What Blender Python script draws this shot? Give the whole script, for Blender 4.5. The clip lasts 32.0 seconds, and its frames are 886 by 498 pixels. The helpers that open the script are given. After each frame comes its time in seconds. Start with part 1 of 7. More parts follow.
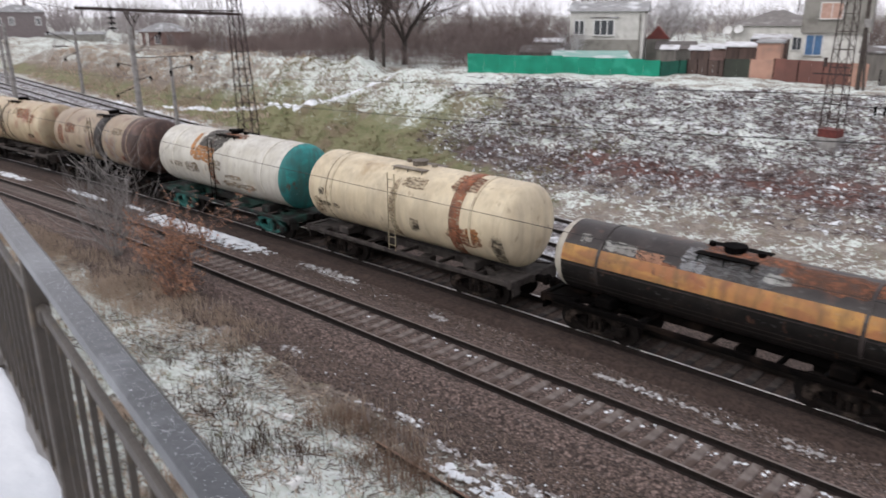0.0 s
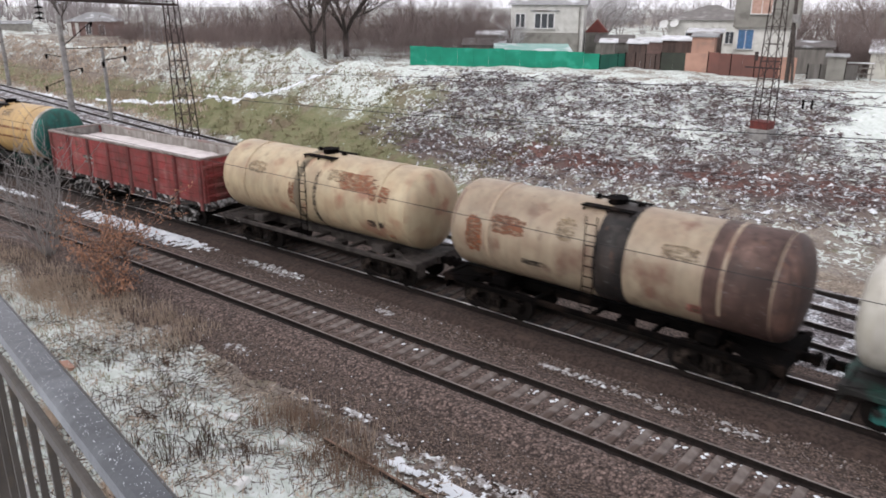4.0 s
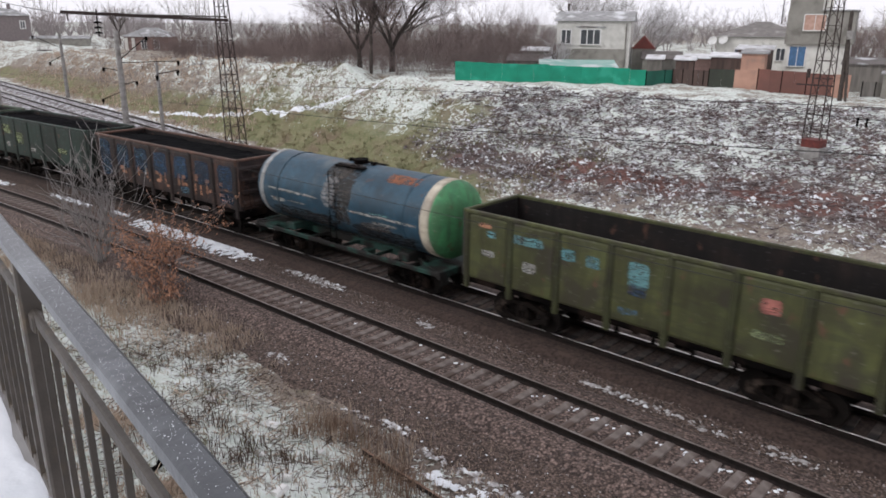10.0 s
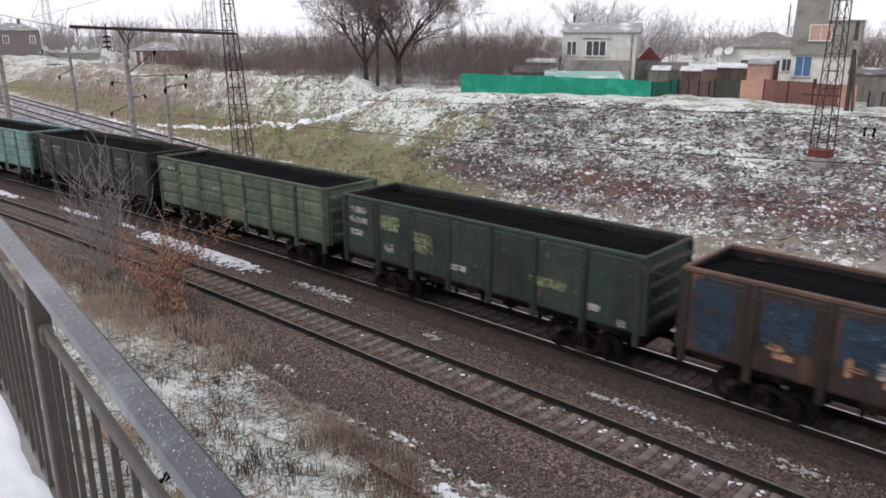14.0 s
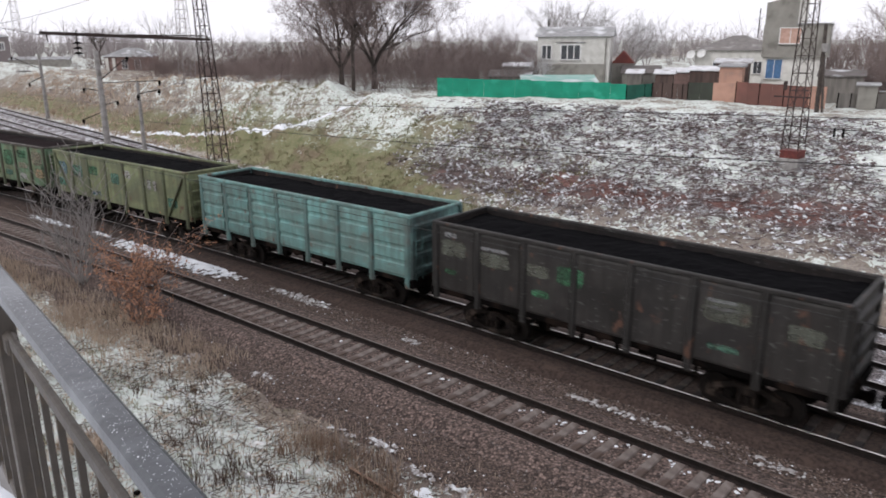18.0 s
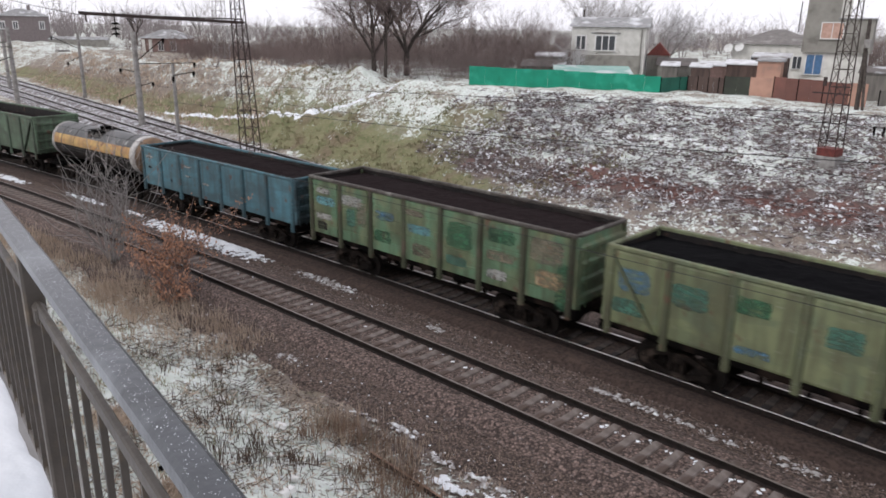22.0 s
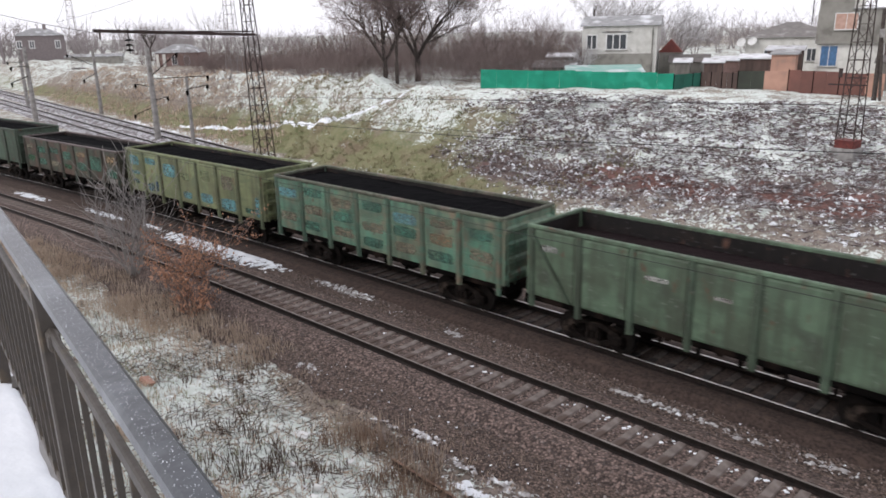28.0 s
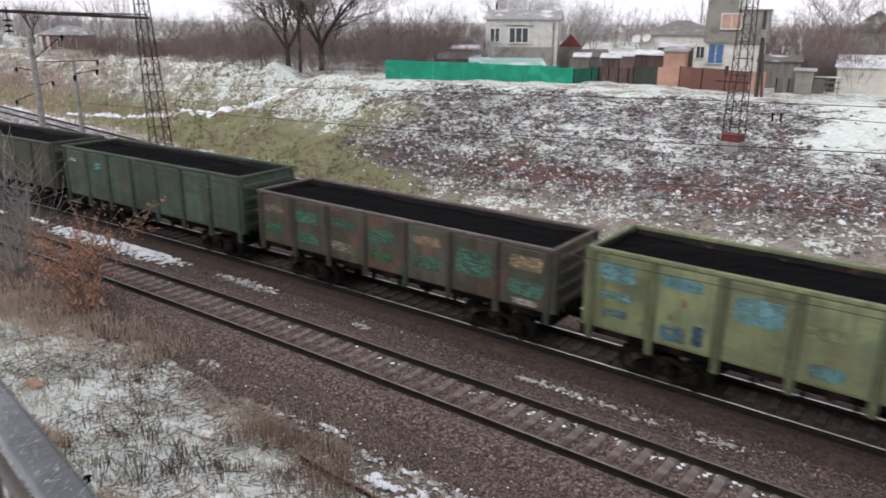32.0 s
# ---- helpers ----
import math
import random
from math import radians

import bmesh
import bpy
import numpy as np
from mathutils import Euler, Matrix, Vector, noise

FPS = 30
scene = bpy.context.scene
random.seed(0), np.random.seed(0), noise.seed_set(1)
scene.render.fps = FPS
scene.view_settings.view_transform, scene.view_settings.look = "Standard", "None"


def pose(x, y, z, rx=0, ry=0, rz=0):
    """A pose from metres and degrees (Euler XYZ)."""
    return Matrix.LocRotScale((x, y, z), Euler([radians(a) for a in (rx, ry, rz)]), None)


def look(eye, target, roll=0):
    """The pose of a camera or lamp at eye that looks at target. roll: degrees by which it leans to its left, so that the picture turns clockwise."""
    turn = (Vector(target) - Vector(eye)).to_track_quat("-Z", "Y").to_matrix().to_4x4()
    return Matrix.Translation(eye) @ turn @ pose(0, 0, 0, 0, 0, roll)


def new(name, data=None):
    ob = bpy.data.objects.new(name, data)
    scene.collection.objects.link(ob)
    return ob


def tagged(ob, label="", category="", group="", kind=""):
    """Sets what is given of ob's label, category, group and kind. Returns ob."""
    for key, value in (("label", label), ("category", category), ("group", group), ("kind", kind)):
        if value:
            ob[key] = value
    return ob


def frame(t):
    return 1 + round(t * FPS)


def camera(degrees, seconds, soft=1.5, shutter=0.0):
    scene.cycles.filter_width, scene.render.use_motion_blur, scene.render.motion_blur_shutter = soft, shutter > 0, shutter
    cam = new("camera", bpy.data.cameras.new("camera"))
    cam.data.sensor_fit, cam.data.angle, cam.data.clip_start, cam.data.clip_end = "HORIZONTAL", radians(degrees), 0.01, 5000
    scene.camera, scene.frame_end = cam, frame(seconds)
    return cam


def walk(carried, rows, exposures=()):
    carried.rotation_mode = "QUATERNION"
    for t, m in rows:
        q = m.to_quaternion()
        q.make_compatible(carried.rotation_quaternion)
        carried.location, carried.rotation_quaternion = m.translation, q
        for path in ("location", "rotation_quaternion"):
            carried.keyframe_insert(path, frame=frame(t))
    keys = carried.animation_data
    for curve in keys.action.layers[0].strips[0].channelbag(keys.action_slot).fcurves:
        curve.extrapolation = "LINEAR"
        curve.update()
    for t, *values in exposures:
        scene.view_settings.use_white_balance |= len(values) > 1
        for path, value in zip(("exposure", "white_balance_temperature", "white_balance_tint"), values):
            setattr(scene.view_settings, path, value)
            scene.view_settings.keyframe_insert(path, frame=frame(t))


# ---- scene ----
cam = camera(62.2, 32.0, soft=1.7, shutter=0.45)
CAMERA_ROWS = [
    (0.0, pose(0.003, 0.025, 9.842, 72.38, 0.19, 44.62)),
    (0.5, pose(0.008, 0.056, 9.840, 70.85, -1.17, 41.15)),
    (1.0, pose(0.001, 0.011, 9.880, 70.70, -1.15, 40.42)),
    (1.5, pose(0.004, 0.033, 9.844, 71.82, -0.21, 41.78)),
    (2.0, pose(0.001, 0.010, 9.881, 70.53, -0.16, 42.80)),
    (2.5, pose(0.005, 0.035, 9.828, 71.28, 1.09, 44.24)),
    (4.5, pose(0.002, 0.018, 9.895, 71.92, -0.48, 39.49)),
    (5.0, pose(0.002, 0.018, 9.891, 72.12, 0.56, 40.24)),
    (5.5, pose(-0.001, -0.009, 9.901, 72.88, 1.57, 43.89)),
    (6.0, pose(-0.001, -0.010, 9.913, 74.73, 0.19, 44.56)),
    (6.5, pose(0.001, 0.009, 9.882, 77.53, 1.98, 46.02)),
    (7.0, pose(0.002, 0.012, 9.854, 73.82, 0.97, 45.60)),
    (7.5, pose(-0.001, -0.010, 9.866, 72.84, 1.24, 46.12)),
    (8.0, pose(-0.000, -0.002, 9.843, 73.29, 0.46, 45.13)),
    (8.5, pose(0.001, 0.006, 9.855, 73.42, -0.15, 44.37)),
    (9.0, pose(-0.001, -0.005, 9.850, 74.09, -0.22, 43.61)),
    (9.5, pose(-0.000, -0.003, 9.850, 73.45, -0.46, 43.78)),
    (10.0, pose(0.000, 0.001, 9.847, 72.94, -0.37, 43.69)),
    (10.5, pose(0.000, 0.002, 9.862, 73.16, -0.13, 43.96)),
    (11.0, pose(-0.000, -0.002, 9.848, 73.38, -0.37, 43.90)),
    (11.5, pose(0.003, 0.022, 9.841, 73.52, -0.23, 44.20)),
    (12.0, pose(0.000, 0.002, 9.846, 73.71, -0.09, 44.23)),
    (12.5, pose(-0.001, -0.005, 9.843, 73.71, 0.08, 43.99)),
    (13.0, pose(-0.000, -0.000, 9.850, 73.52, 0.08, 44.29)),
    (13.5, pose(0.002, 0.018, 9.854, 73.65, -0.14, 44.36)),
    (14.0, pose(-0.000, -0.002, 9.852, 73.82, -0.06, 44.13)),
    (14.5, pose(-0.000, -0.000, 9.845, 73.72, -0.10, 43.89)),
    (16.5, pose(0.001, 0.008, 9.849, 73.88, -0.03, 43.96)),
    (17.0, pose(0.001, 0.005, 9.839, 74.03, -0.05, 44.02)),
    (17.5, pose(0.002, 0.016, 9.845, 73.87, -0.17, 43.65)),
    (18.0, pose(0.002, 0.014, 9.839, 74.16, 0.20, 42.30)),
    (18.5, pose(0.009, 0.063, 9.847, 74.23, 0.41, 41.01)),
    (19.0, pose(0.002, 0.017, 9.829, 74.43, 0.48, 41.91)),
    (19.5, pose(0.008, 0.056, 9.825, 74.26, 0.31, 42.11)),
    (20.0, pose(0.004, 0.029, 9.845, 74.19, -1.97, 41.07)),
    (20.5, pose(0.005, 0.039, 9.845, 73.09, -1.27, 39.90)),
    (21.0, pose(0.006, 0.043, 9.812, 73.43, -0.16, 43.33)),
    (21.5, pose(0.006, 0.045, 9.804, 73.42, -0.75, 45.01)),
    (22.0, pose(0.003, 0.023, 9.826, 73.27, -0.90, 44.81)),
    (22.5, pose(0.005, 0.038, 9.813, 73.26, -0.64, 44.56)),
    (23.0, pose(0.002, 0.012, 9.832, 72.98, -0.74, 44.48)),
    (23.5, pose(0.001, 0.006, 9.834, 72.82, -1.01, 44.37)),
    (24.0, pose(0.004, 0.026, 9.828, 71.72, -1.36, 43.21)),
    (24.5, pose(0.004, 0.026, 9.852, 69.40, -1.09, 40.08)),
    (25.0, pose(0.002, 0.018, 9.867, 70.59, 0.62, 42.04)),
    (25.5, pose(0.006, 0.045, 9.884, 73.14, 2.40, 42.35)),
    (26.0, pose(0.004, 0.029, 9.850, 74.35, 1.90, 45.87)),
    (26.5, pose(0.007, 0.053, 9.854, 74.32, 2.07, 46.49)),
    (28.5, pose(0.006, 0.046, 9.852, 73.35, 0.57, 45.28)),
    (29.0, pose(0.002, 0.014, 9.858, 73.26, 0.02, 45.15)),
    (29.5, pose(0.007, 0.048, 9.853, 73.31, -0.38, 44.59)),
    (30.0, pose(0.004, 0.027, 9.851, 73.53, -0.51, 43.91)),
    (30.5, pose(0.012, 0.087, 9.936, 74.71, -0.98, 41.46)),
    (31.0, pose(0.009, 0.068, 9.876, 72.91, -1.50, 38.74)),
    (31.5, pose(0.020, 0.150, 9.901, 72.53, -0.70, 36.69)),
    (32.0, pose(0.008, 0.061, 9.867, 72.84, -0.45, 38.46)),
]
walk(cam, CAMERA_ROWS, exposures=((0.0, 0.28, 6500, 10), (2.5, 0.34, 6500, 10), (4.5, 0.44, 6500, 10), (5.5, 0.46, 6500, 10), (6.2, 0.36, 6750, 10), (6.6, 0.05, 6950, 10), (7.0, -0.18, 6950, 10), (7.4, -0.05, 6750, 10), (8.0, 0.14, 6500, 10), (9.0, 0.18, 6500, 10), (11.0, 0.24, 6500, 10), (16.5, 0.28, 6500, 10), (22.0, 0.28, 6500, 10), (24.0, 0.42, 6500, 10), (24.8, 0.8, 6500, 10), (25.2, 0.78, 6500, 10), (25.7, 0.6, 6500, 10), (27.0, 0.4, 6500, 10), (29.0, 0.36, 6500, 10), (30.2, 0.36, 6500, 10), (30.7, 0.1, 6500, 10), (31.0, -0.02, 6500, 10), (31.5, 0.12, 6500, 10), (32.0, 0.32, 6500, 10)))

import functools
# ---------------------------------------------------------------- light
SUN_EL, SUN_AZ = radians(32), radians(200)
world = bpy.data.worlds.new("overcast_sky")
scene.world = world
world.use_nodes = True
wn, wl = world.node_tree.nodes, world.node_tree.links
sky = wn.new("ShaderNodeTexSky")
sky.sky_type = "NISHITA"
sky.sun_disc = False
sky.sun_elevation, sky.sun_rotation = SUN_EL, SUN_AZ
sky.dust_density, sky.air_density = 4.0, 1.0
grey = wn.new("ShaderNodeHueSaturation")
grey.inputs["Saturation"].default_value = 0.06
wl.new(sky.outputs["Color"], grey.inputs["Color"])
cloud = wn.new("ShaderNodeMix")
cloud.data_type = "RGBA"
cloud.inputs["Factor"].default_value = 0.86
cloud.inputs["B"].default_value = (9.8, 9.65, 10.4, 1)
wl.new(grey.outputs["Color"], cloud.inputs["A"])
wl.new(cloud.outputs["Result"], wn["Background"].inputs["Color"])
wn["Background"].inputs["Strength"].default_value = 0.1
sun = new("sun", bpy.data.lights.new("sun", "SUN"))
sun.data.energy, sun.data.angle, sun.data.color = 0.8, radians(25), (1.0, 0.97, 0.93)
sun.matrix_world = look((0, 0, 60), (-math.sin(SUN_AZ) * 40, -math.cos(SUN_AZ) * 40, 60 - math.tan(SUN_EL) * 40))

# ---------------------------------------------------------------- materials
def mat(name, c1, c2=None, scale=3.0, rough=0.8, metal=0.0, bump=0.15, c3=None, spots=0.62, spot_scale=1.2,
        bump_scale=30.0, stretch=(1, 1, 1), detail=6.0, spec=0.35, world_space=False, sharp=0.12, vary=0.07, cells=0.0):
    """A paint, stone or plant surface: two tones of grain, spots of a third tone, fine relief."""
    m = bpy.data.materials.new(name)
    m.use_nodes = True
    n, l = m.node_tree.nodes, m.node_tree.links
    b = n["Principled BSDF"]
    b.inputs["Roughness"].default_value, b.inputs["Metallic"].default_value = rough, metal
    b.inputs["Specular IOR Level"].default_value = spec
    if world_space:
        src = n.new("ShaderNodeNewGeometry").outputs["Position"]
    else:
        src = n.new("ShaderNodeTexCoord").outputs["Object"]
    mp = n.new("ShaderNodeMapping")
    mp.inputs["Scale"].default_value = stretch
    l.new(src, mp.inputs["Vector"])
    def noi(sc, det):
        t = n.new("ShaderNodeTexNoise")
        t.inputs["Scale"].default_value, t.inputs["Detail"].default_value = sc, det
        l.new(mp.outputs["Vector"], t.inputs["Vector"])
        return t.outputs["Fac"]
    def ramp(fac, lo, hi):
        r = n.new("ShaderNodeMapRange")
        r.inputs["From Min"].default_value, r.inputs["From Max"].default_value = lo, hi
        l.new(fac, r.inputs["Value"])
        return r.outputs["Result"]
    def mix(fac, a, c):
        x = n.new("ShaderNodeMix")
        x.data_type = "RGBA"
        l.new(fac, x.inputs["Factor"])
        for sock, v in (("A", a), ("B", c)):
            if isinstance(v, tuple):
                x.inputs[sock].default_value = (*v, 1)
            else:
                l.new(v, x.inputs[sock])
        return x.outputs["Result"]
    c2 = c2 or tuple(v * 0.75 for v in c1)
    col = mix(ramp(noi(scale, detail), 0.35, 0.65), c1, c2)
    if c3:
        col = mix(ramp(noi(spot_scale, 8), spots - sharp / 2, spots + sharp / 2), col, c3)
    if cells:
        vo = n.new("ShaderNodeTexVoronoi")
        vo.inputs["Scale"].default_value = cells
        l.new(mp.outputs["Vector"], vo.inputs["Vector"])
        sp = n.new("ShaderNodeSeparateColor")
        l.new(vo.outputs["Color"], sp.inputs["Color"])
        tone = n.new("ShaderNodeMapRange")
        tone.inputs["To Min"].default_value, tone.inputs["To Max"].default_value = 0.35, 1.75
        l.new(sp.outputs["Red"], tone.inputs["Value"])
        edge = n.new("ShaderNodeMapRange")
        edge.inputs["From Min"].default_value, edge.inputs["From Max"].default_value = 0.75, 0.3
        edge.inputs["To Min"].default_value, edge.inputs["To Max"].default_value = 0.45, 1.0
        l.new(vo.outputs["Distance"], edge.inputs["Value"])
        prod = n.new("ShaderNodeMath")
        prod.operation = "MULTIPLY"
        l.new(tone.outputs["Result"], prod.inputs[0])
        l.new(edge.outputs["Result"], prod.inputs[1])
        grain = n.new("ShaderNodeHueSaturation")
        l.new(prod.outputs[0], grain.inputs["Value"])
        l.new(col, grain.inputs["Color"])
        col = grain.outputs["Color"]
    rnd = n.new("ShaderNodeObjectInfo").outputs["Random"]
    hs = n.new("ShaderNodeHueSaturation")
    mr = n.new("ShaderNodeMapRange")
    mr.inputs["To Min"].default_value, mr.inputs["To Max"].default_value = 1 - vary, 1 + vary
    l.new(rnd, mr.inputs["Value"])
    l.new(mr.outputs["Result"], hs.inputs["Value"])
    l.new(col, hs.inputs["Color"])
    l.new(hs.outputs["Color"], b.inputs["Base Color"])
    if bump:
        bp = n.new("ShaderNodeBump")
        bp.inputs["Strength"].default_value, bp.inputs["Distance"].default_value = bump, 0.02
        l.new(noi(bump_scale, 5), bp.inputs["Height"])
        l.new(bp.outputs["Normal"], b.inputs["Normal"])
    return m

M = {}
M["snow"] = mat("snow", (0.78, 0.8, 0.83), (0.6, 0.63, 0.67), 2.0, 0.9, bump=0.5, bump_scale=12, world_space=True)
M["rail_steel"] = mat("rail_steel", (0.024, 0.017, 0.015), (0.012, 0.009, 0.008), 8, 0.6, 0.3)
M["rail_head"] = mat("rail_head", (0.5, 0.48, 0.47), (0.36, 0.33, 0.31), 3, 0.32, 0.9, bump=0.05)
M["rail_head_dull"] = mat("rail_head_dull", (0.3, 0.27, 0.25), (0.2, 0.17, 0.15), 3, 0.42, 0.7, bump=0.05)
M["sleeper"] = mat("sleeper", (0.21, 0.18, 0.165), (0.135, 0.11, 0.1), 4, 0.9, c3=(0.09, 0.065, 0.055), spots=0.55)
M["sleeper_oily"] = mat("sleeper_oily", (0.075, 0.056, 0.048), (0.035, 0.026, 0.022), 4, 0.8, c3=(0.016, 0.012, 0.011), spots=0.52)
M["ballast"] = mat("ballast", (0.185, 0.135, 0.118), (0.08, 0.057, 0.049), 14, 0.95, bump=1.0, bump_scale=26, c3=(0.14, 0.115, 0.107), spots=0.64, spot_scale=7, world_space=True, cells=14)
M["ballast_oily"] = mat("ballast_oily", (0.068, 0.046, 0.038), (0.028, 0.019, 0.016), 10, 0.95, bump=0.9, bump_scale=26, c3=(0.07, 0.047, 0.038), spots=0.6, spot_scale=3, world_space=True)
M["stone"] = mat("stone", (0.22, 0.175, 0.16), (0.052, 0.037, 0.033), 7, 0.95, bump=0, world_space=True, c3=(0.42, 0.39, 0.375), spots=0.62, spot_scale=9)
M["snow_thin"] = mat("snow_thin", (0.46, 0.45, 0.45), (0.2, 0.175, 0.165), 9, 0.9, bump=0.5, bump_scale=20, world_space=True, c3=(0.7, 0.72, 0.74), spots=0.58, spot_scale=5)
M["twig_frost"] = mat("twig_frost", (0.56, 0.56, 0.57), (0.4, 0.39, 0.39), 0.8, 0.95, bump=0, world_space=True)
M["bogie_teal"] = mat("bogie_teal", (0.03, 0.17, 0.15), (0.02, 0.1, 0.09), 4, 0.7, c3=(0.013, 0.012, 0.011), spots=0.58)
M["cinder"] = mat("cinder", (0.155, 0.112, 0.094), (0.07, 0.05, 0.041), 13, 0.95, bump=1.0, bump_scale=26, c3=(0.105, 0.082, 0.074), spots=0.64, spot_scale=6, world_space=True, cells=18)
M["ballast_frost"] = mat("ballast_frost", (0.27, 0.245, 0.25), (0.15, 0.13, 0.13), 9, 0.95, bump=1.0, bump_scale=26, c3=(0.62, 0.63, 0.66), spots=0.53, spot_scale=1.6, world_space=True, cells=14)
# Both irons are near-black: shade beneath the cars is put into their colour.
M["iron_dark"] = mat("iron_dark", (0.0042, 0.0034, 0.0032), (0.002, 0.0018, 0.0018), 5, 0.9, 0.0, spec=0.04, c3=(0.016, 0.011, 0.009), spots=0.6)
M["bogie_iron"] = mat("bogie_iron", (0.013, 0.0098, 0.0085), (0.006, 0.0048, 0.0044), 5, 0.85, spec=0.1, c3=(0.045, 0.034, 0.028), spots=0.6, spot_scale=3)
M["wheel_rim"] = mat("wheel_rim", (0.014, 0.011, 0.01), (0.006, 0.005, 0.0048), 5, 0.65, 0.2, spec=0.16)
M["bogie_green"] = mat("bogie_green", (0.022, 0.07, 0.055), (0.015, 0.04, 0.034), 4, 0.7, c3=(0.013, 0.012, 0.011), spots=0.46)
M["coal"] = mat("coal", (0.0025, 0.0025, 0.003), (0.006, 0.006, 0.0068), 9, 1.0, spec=0.03, bump=1.0, bump_scale=9)
M["ore"] = mat("ore", (0.011, 0.008, 0.0085), (0.02, 0.0145, 0.015), 9, 1.0, spec=0.03, bump=1.0, bump_scale=9)
M["rail_paint"] = mat("railing_paint", (0.08, 0.086, 0.098), (0.058, 0.062, 0.07), 6, 0.3, 0.1, bump=0.1, bump_scale=40, c3=(0.13, 0.14, 0.155), spots=0.6, spot_scale=4)
M["rail_paint_old"] = mat("railing_paint_old", (0.08, 0.068, 0.059), (0.046, 0.04, 0.035), 6, 0.55, 0.1, bump=0.2, c3=(0.11, 0.085, 0.06), spots=0.6, spot_scale=6)
M["lattice"] = mat("lattice_steel", (0.055, 0.036, 0.033), (0.032, 0.024, 0.022), 4, 0.75, 0.2)
M["concrete"] = mat("concrete", (0.3, 0.29, 0.28), (0.2, 0.19, 0.185), 3, 0.9, c3=(0.15, 0.14, 0.13), spots=0.6)
M["wire"] = mat("wire", (0.02, 0.02, 0.02), None, 3, 0.6, 0.3, bump=0)
M["bark"] = mat("bark", (0.075, 0.062, 0.055), (0.04, 0.033, 0.03), 6, 0.95, bump=0.6)
M["twig"] = mat("twig", (0.22, 0.172, 0.16), (0.145, 0.112, 0.106), 0.35, 0.95, bump=0, world_space=True)
M["twig_grey"] = mat("twig_grey", (0.29, 0.27, 0.26), (0.2, 0.185, 0.18), 0.6, 0.95, bump=0, world_space=True)
M["leaf_rust"] = mat("leaf_rust", (0.54, 0.3, 0.19), (0.38, 0.19, 0.12), 3, 0.8, bump=0, world_space=True)
M["brush"] = mat("brush", (0.2, 0.155, 0.15), (0.11, 0.085, 0.085), 1.5, 0.95, bump=0, world_space=True, c3=(0.55, 0.56, 0.58), spots=0.56, spot_scale=2.5)
# Paler twig colour for the far woods: distance haze is mixed into it.
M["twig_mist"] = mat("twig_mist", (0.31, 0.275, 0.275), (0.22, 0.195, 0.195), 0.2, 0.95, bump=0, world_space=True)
M["straw"] = mat("straw", (0.55, 0.45, 0.36), (0.36, 0.28, 0.22), 1.2, 0.95, bump=0, world_space=True)
M["frost_grass"] = mat("frost_grass", (0.64, 0.68, 0.64), (0.42, 0.46, 0.42), 2.5, 0.95, bump=0, world_space=True)
M["weed_brown"] = mat("weed_brown", (0.3, 0.21, 0.155), (0.18, 0.12, 0.09), 2.0, 0.95, bump=0, world_space=True)
M["weed_dark"] = mat("weed_dark", (0.12, 0.082, 0.062), (0.065, 0.046, 0.038), 2.0, 0.95, bump=0, world_space=True)
M["bank_grass"] = mat("bank_grass", (0.15, 0.155, 0.085), (0.25, 0.21, 0.13), 0.6, 0.95, bump=0, world_space=True)
M["grass"] = mat("grass", (0.21, 0.22, 0.13), (0.33, 0.3, 0.21), 0.8, 0.95, bump=0, world_space=True)

# ---------------------------------------------------------------- mesh helpers
def obj(name, bm, m, parent=None, label="", smooth=False):
    me = bpy.data.meshes.new(name)
    bm.to_mesh(me)
    bm.free()
    if smooth:
        me.polygons.foreach_set("use_smooth", [True] * len(me.polygons))
    return mesh_obj(name, me, m, parent, label)

def mesh_obj(name, me, m, parent=None, label=""):
    if m and not me.materials:
        me.materials.append(m)
    ob = new(name, me)
    if m and me.materials[0] != m:
        ob.material_slots[0].link = "OBJECT"
        ob.material_slots[0].material = m
    if parent:
        ob.parent = parent
    if label:
        ob["label"] = label
    return ob

def empty(name, m=None):
    ob = new(name)
    ob.empty_display_size = 0.3
    if m is not None:
        ob.matrix_world = m
    return ob

def pydata(name, verts, faces, m, parent=None, label="", smooth=False):
    me = bpy.data.meshes.new(name)
    me.from_pydata([tuple(v) for v in verts], [], [tuple(f) for f in faces])
    if smooth:
        me.polygons.foreach_set("use_smooth", [True] * len(me.polygons))
    return mesh_obj(name, me, m, parent, label)

def box(bm, cx, cy, cz, sx, sy, sz, bevel=0.0, m=None):
    g = bmesh.ops.create_cube(bm, size=1, matrix=(m or Matrix()) @ Matrix.Translation((cx, cy, cz)) @ Matrix.Diagonal((sx, sy, sz, 1)))
    if bevel:
        edges = list({e for v in g["verts"] for e in v.link_edges})
        bmesh.ops.bevel(bm, geom=edges, offset=bevel, segments=1, affect="EDGES")
    return bm

def boxes(*dims, bevel=0.0):
    bm = bmesh.new()
    for d in dims:
        box(bm, *d, bevel=bevel)
    return bm

def bar(bm, a, b, w, h=None, up=(0, 0, 1)):
    """A straight bar of section w by h from a to b."""
    a, b = Vector(a), Vector(b)
    d = b - a
    q = d.normalized()
    u = Vector(up)
    if abs(q.dot(u)) > 0.98:
        u = Vector((1, 0, 0))
    s = q.cross(u).normalized()
    u = s.cross(q)
    r = Matrix((s, q, u)).transposed().to_4x4()
    box(bm, 0, 0, 0, w, d.length, h or w, m=Matrix.Translation((a + b) / 2) @ r)
    return bm

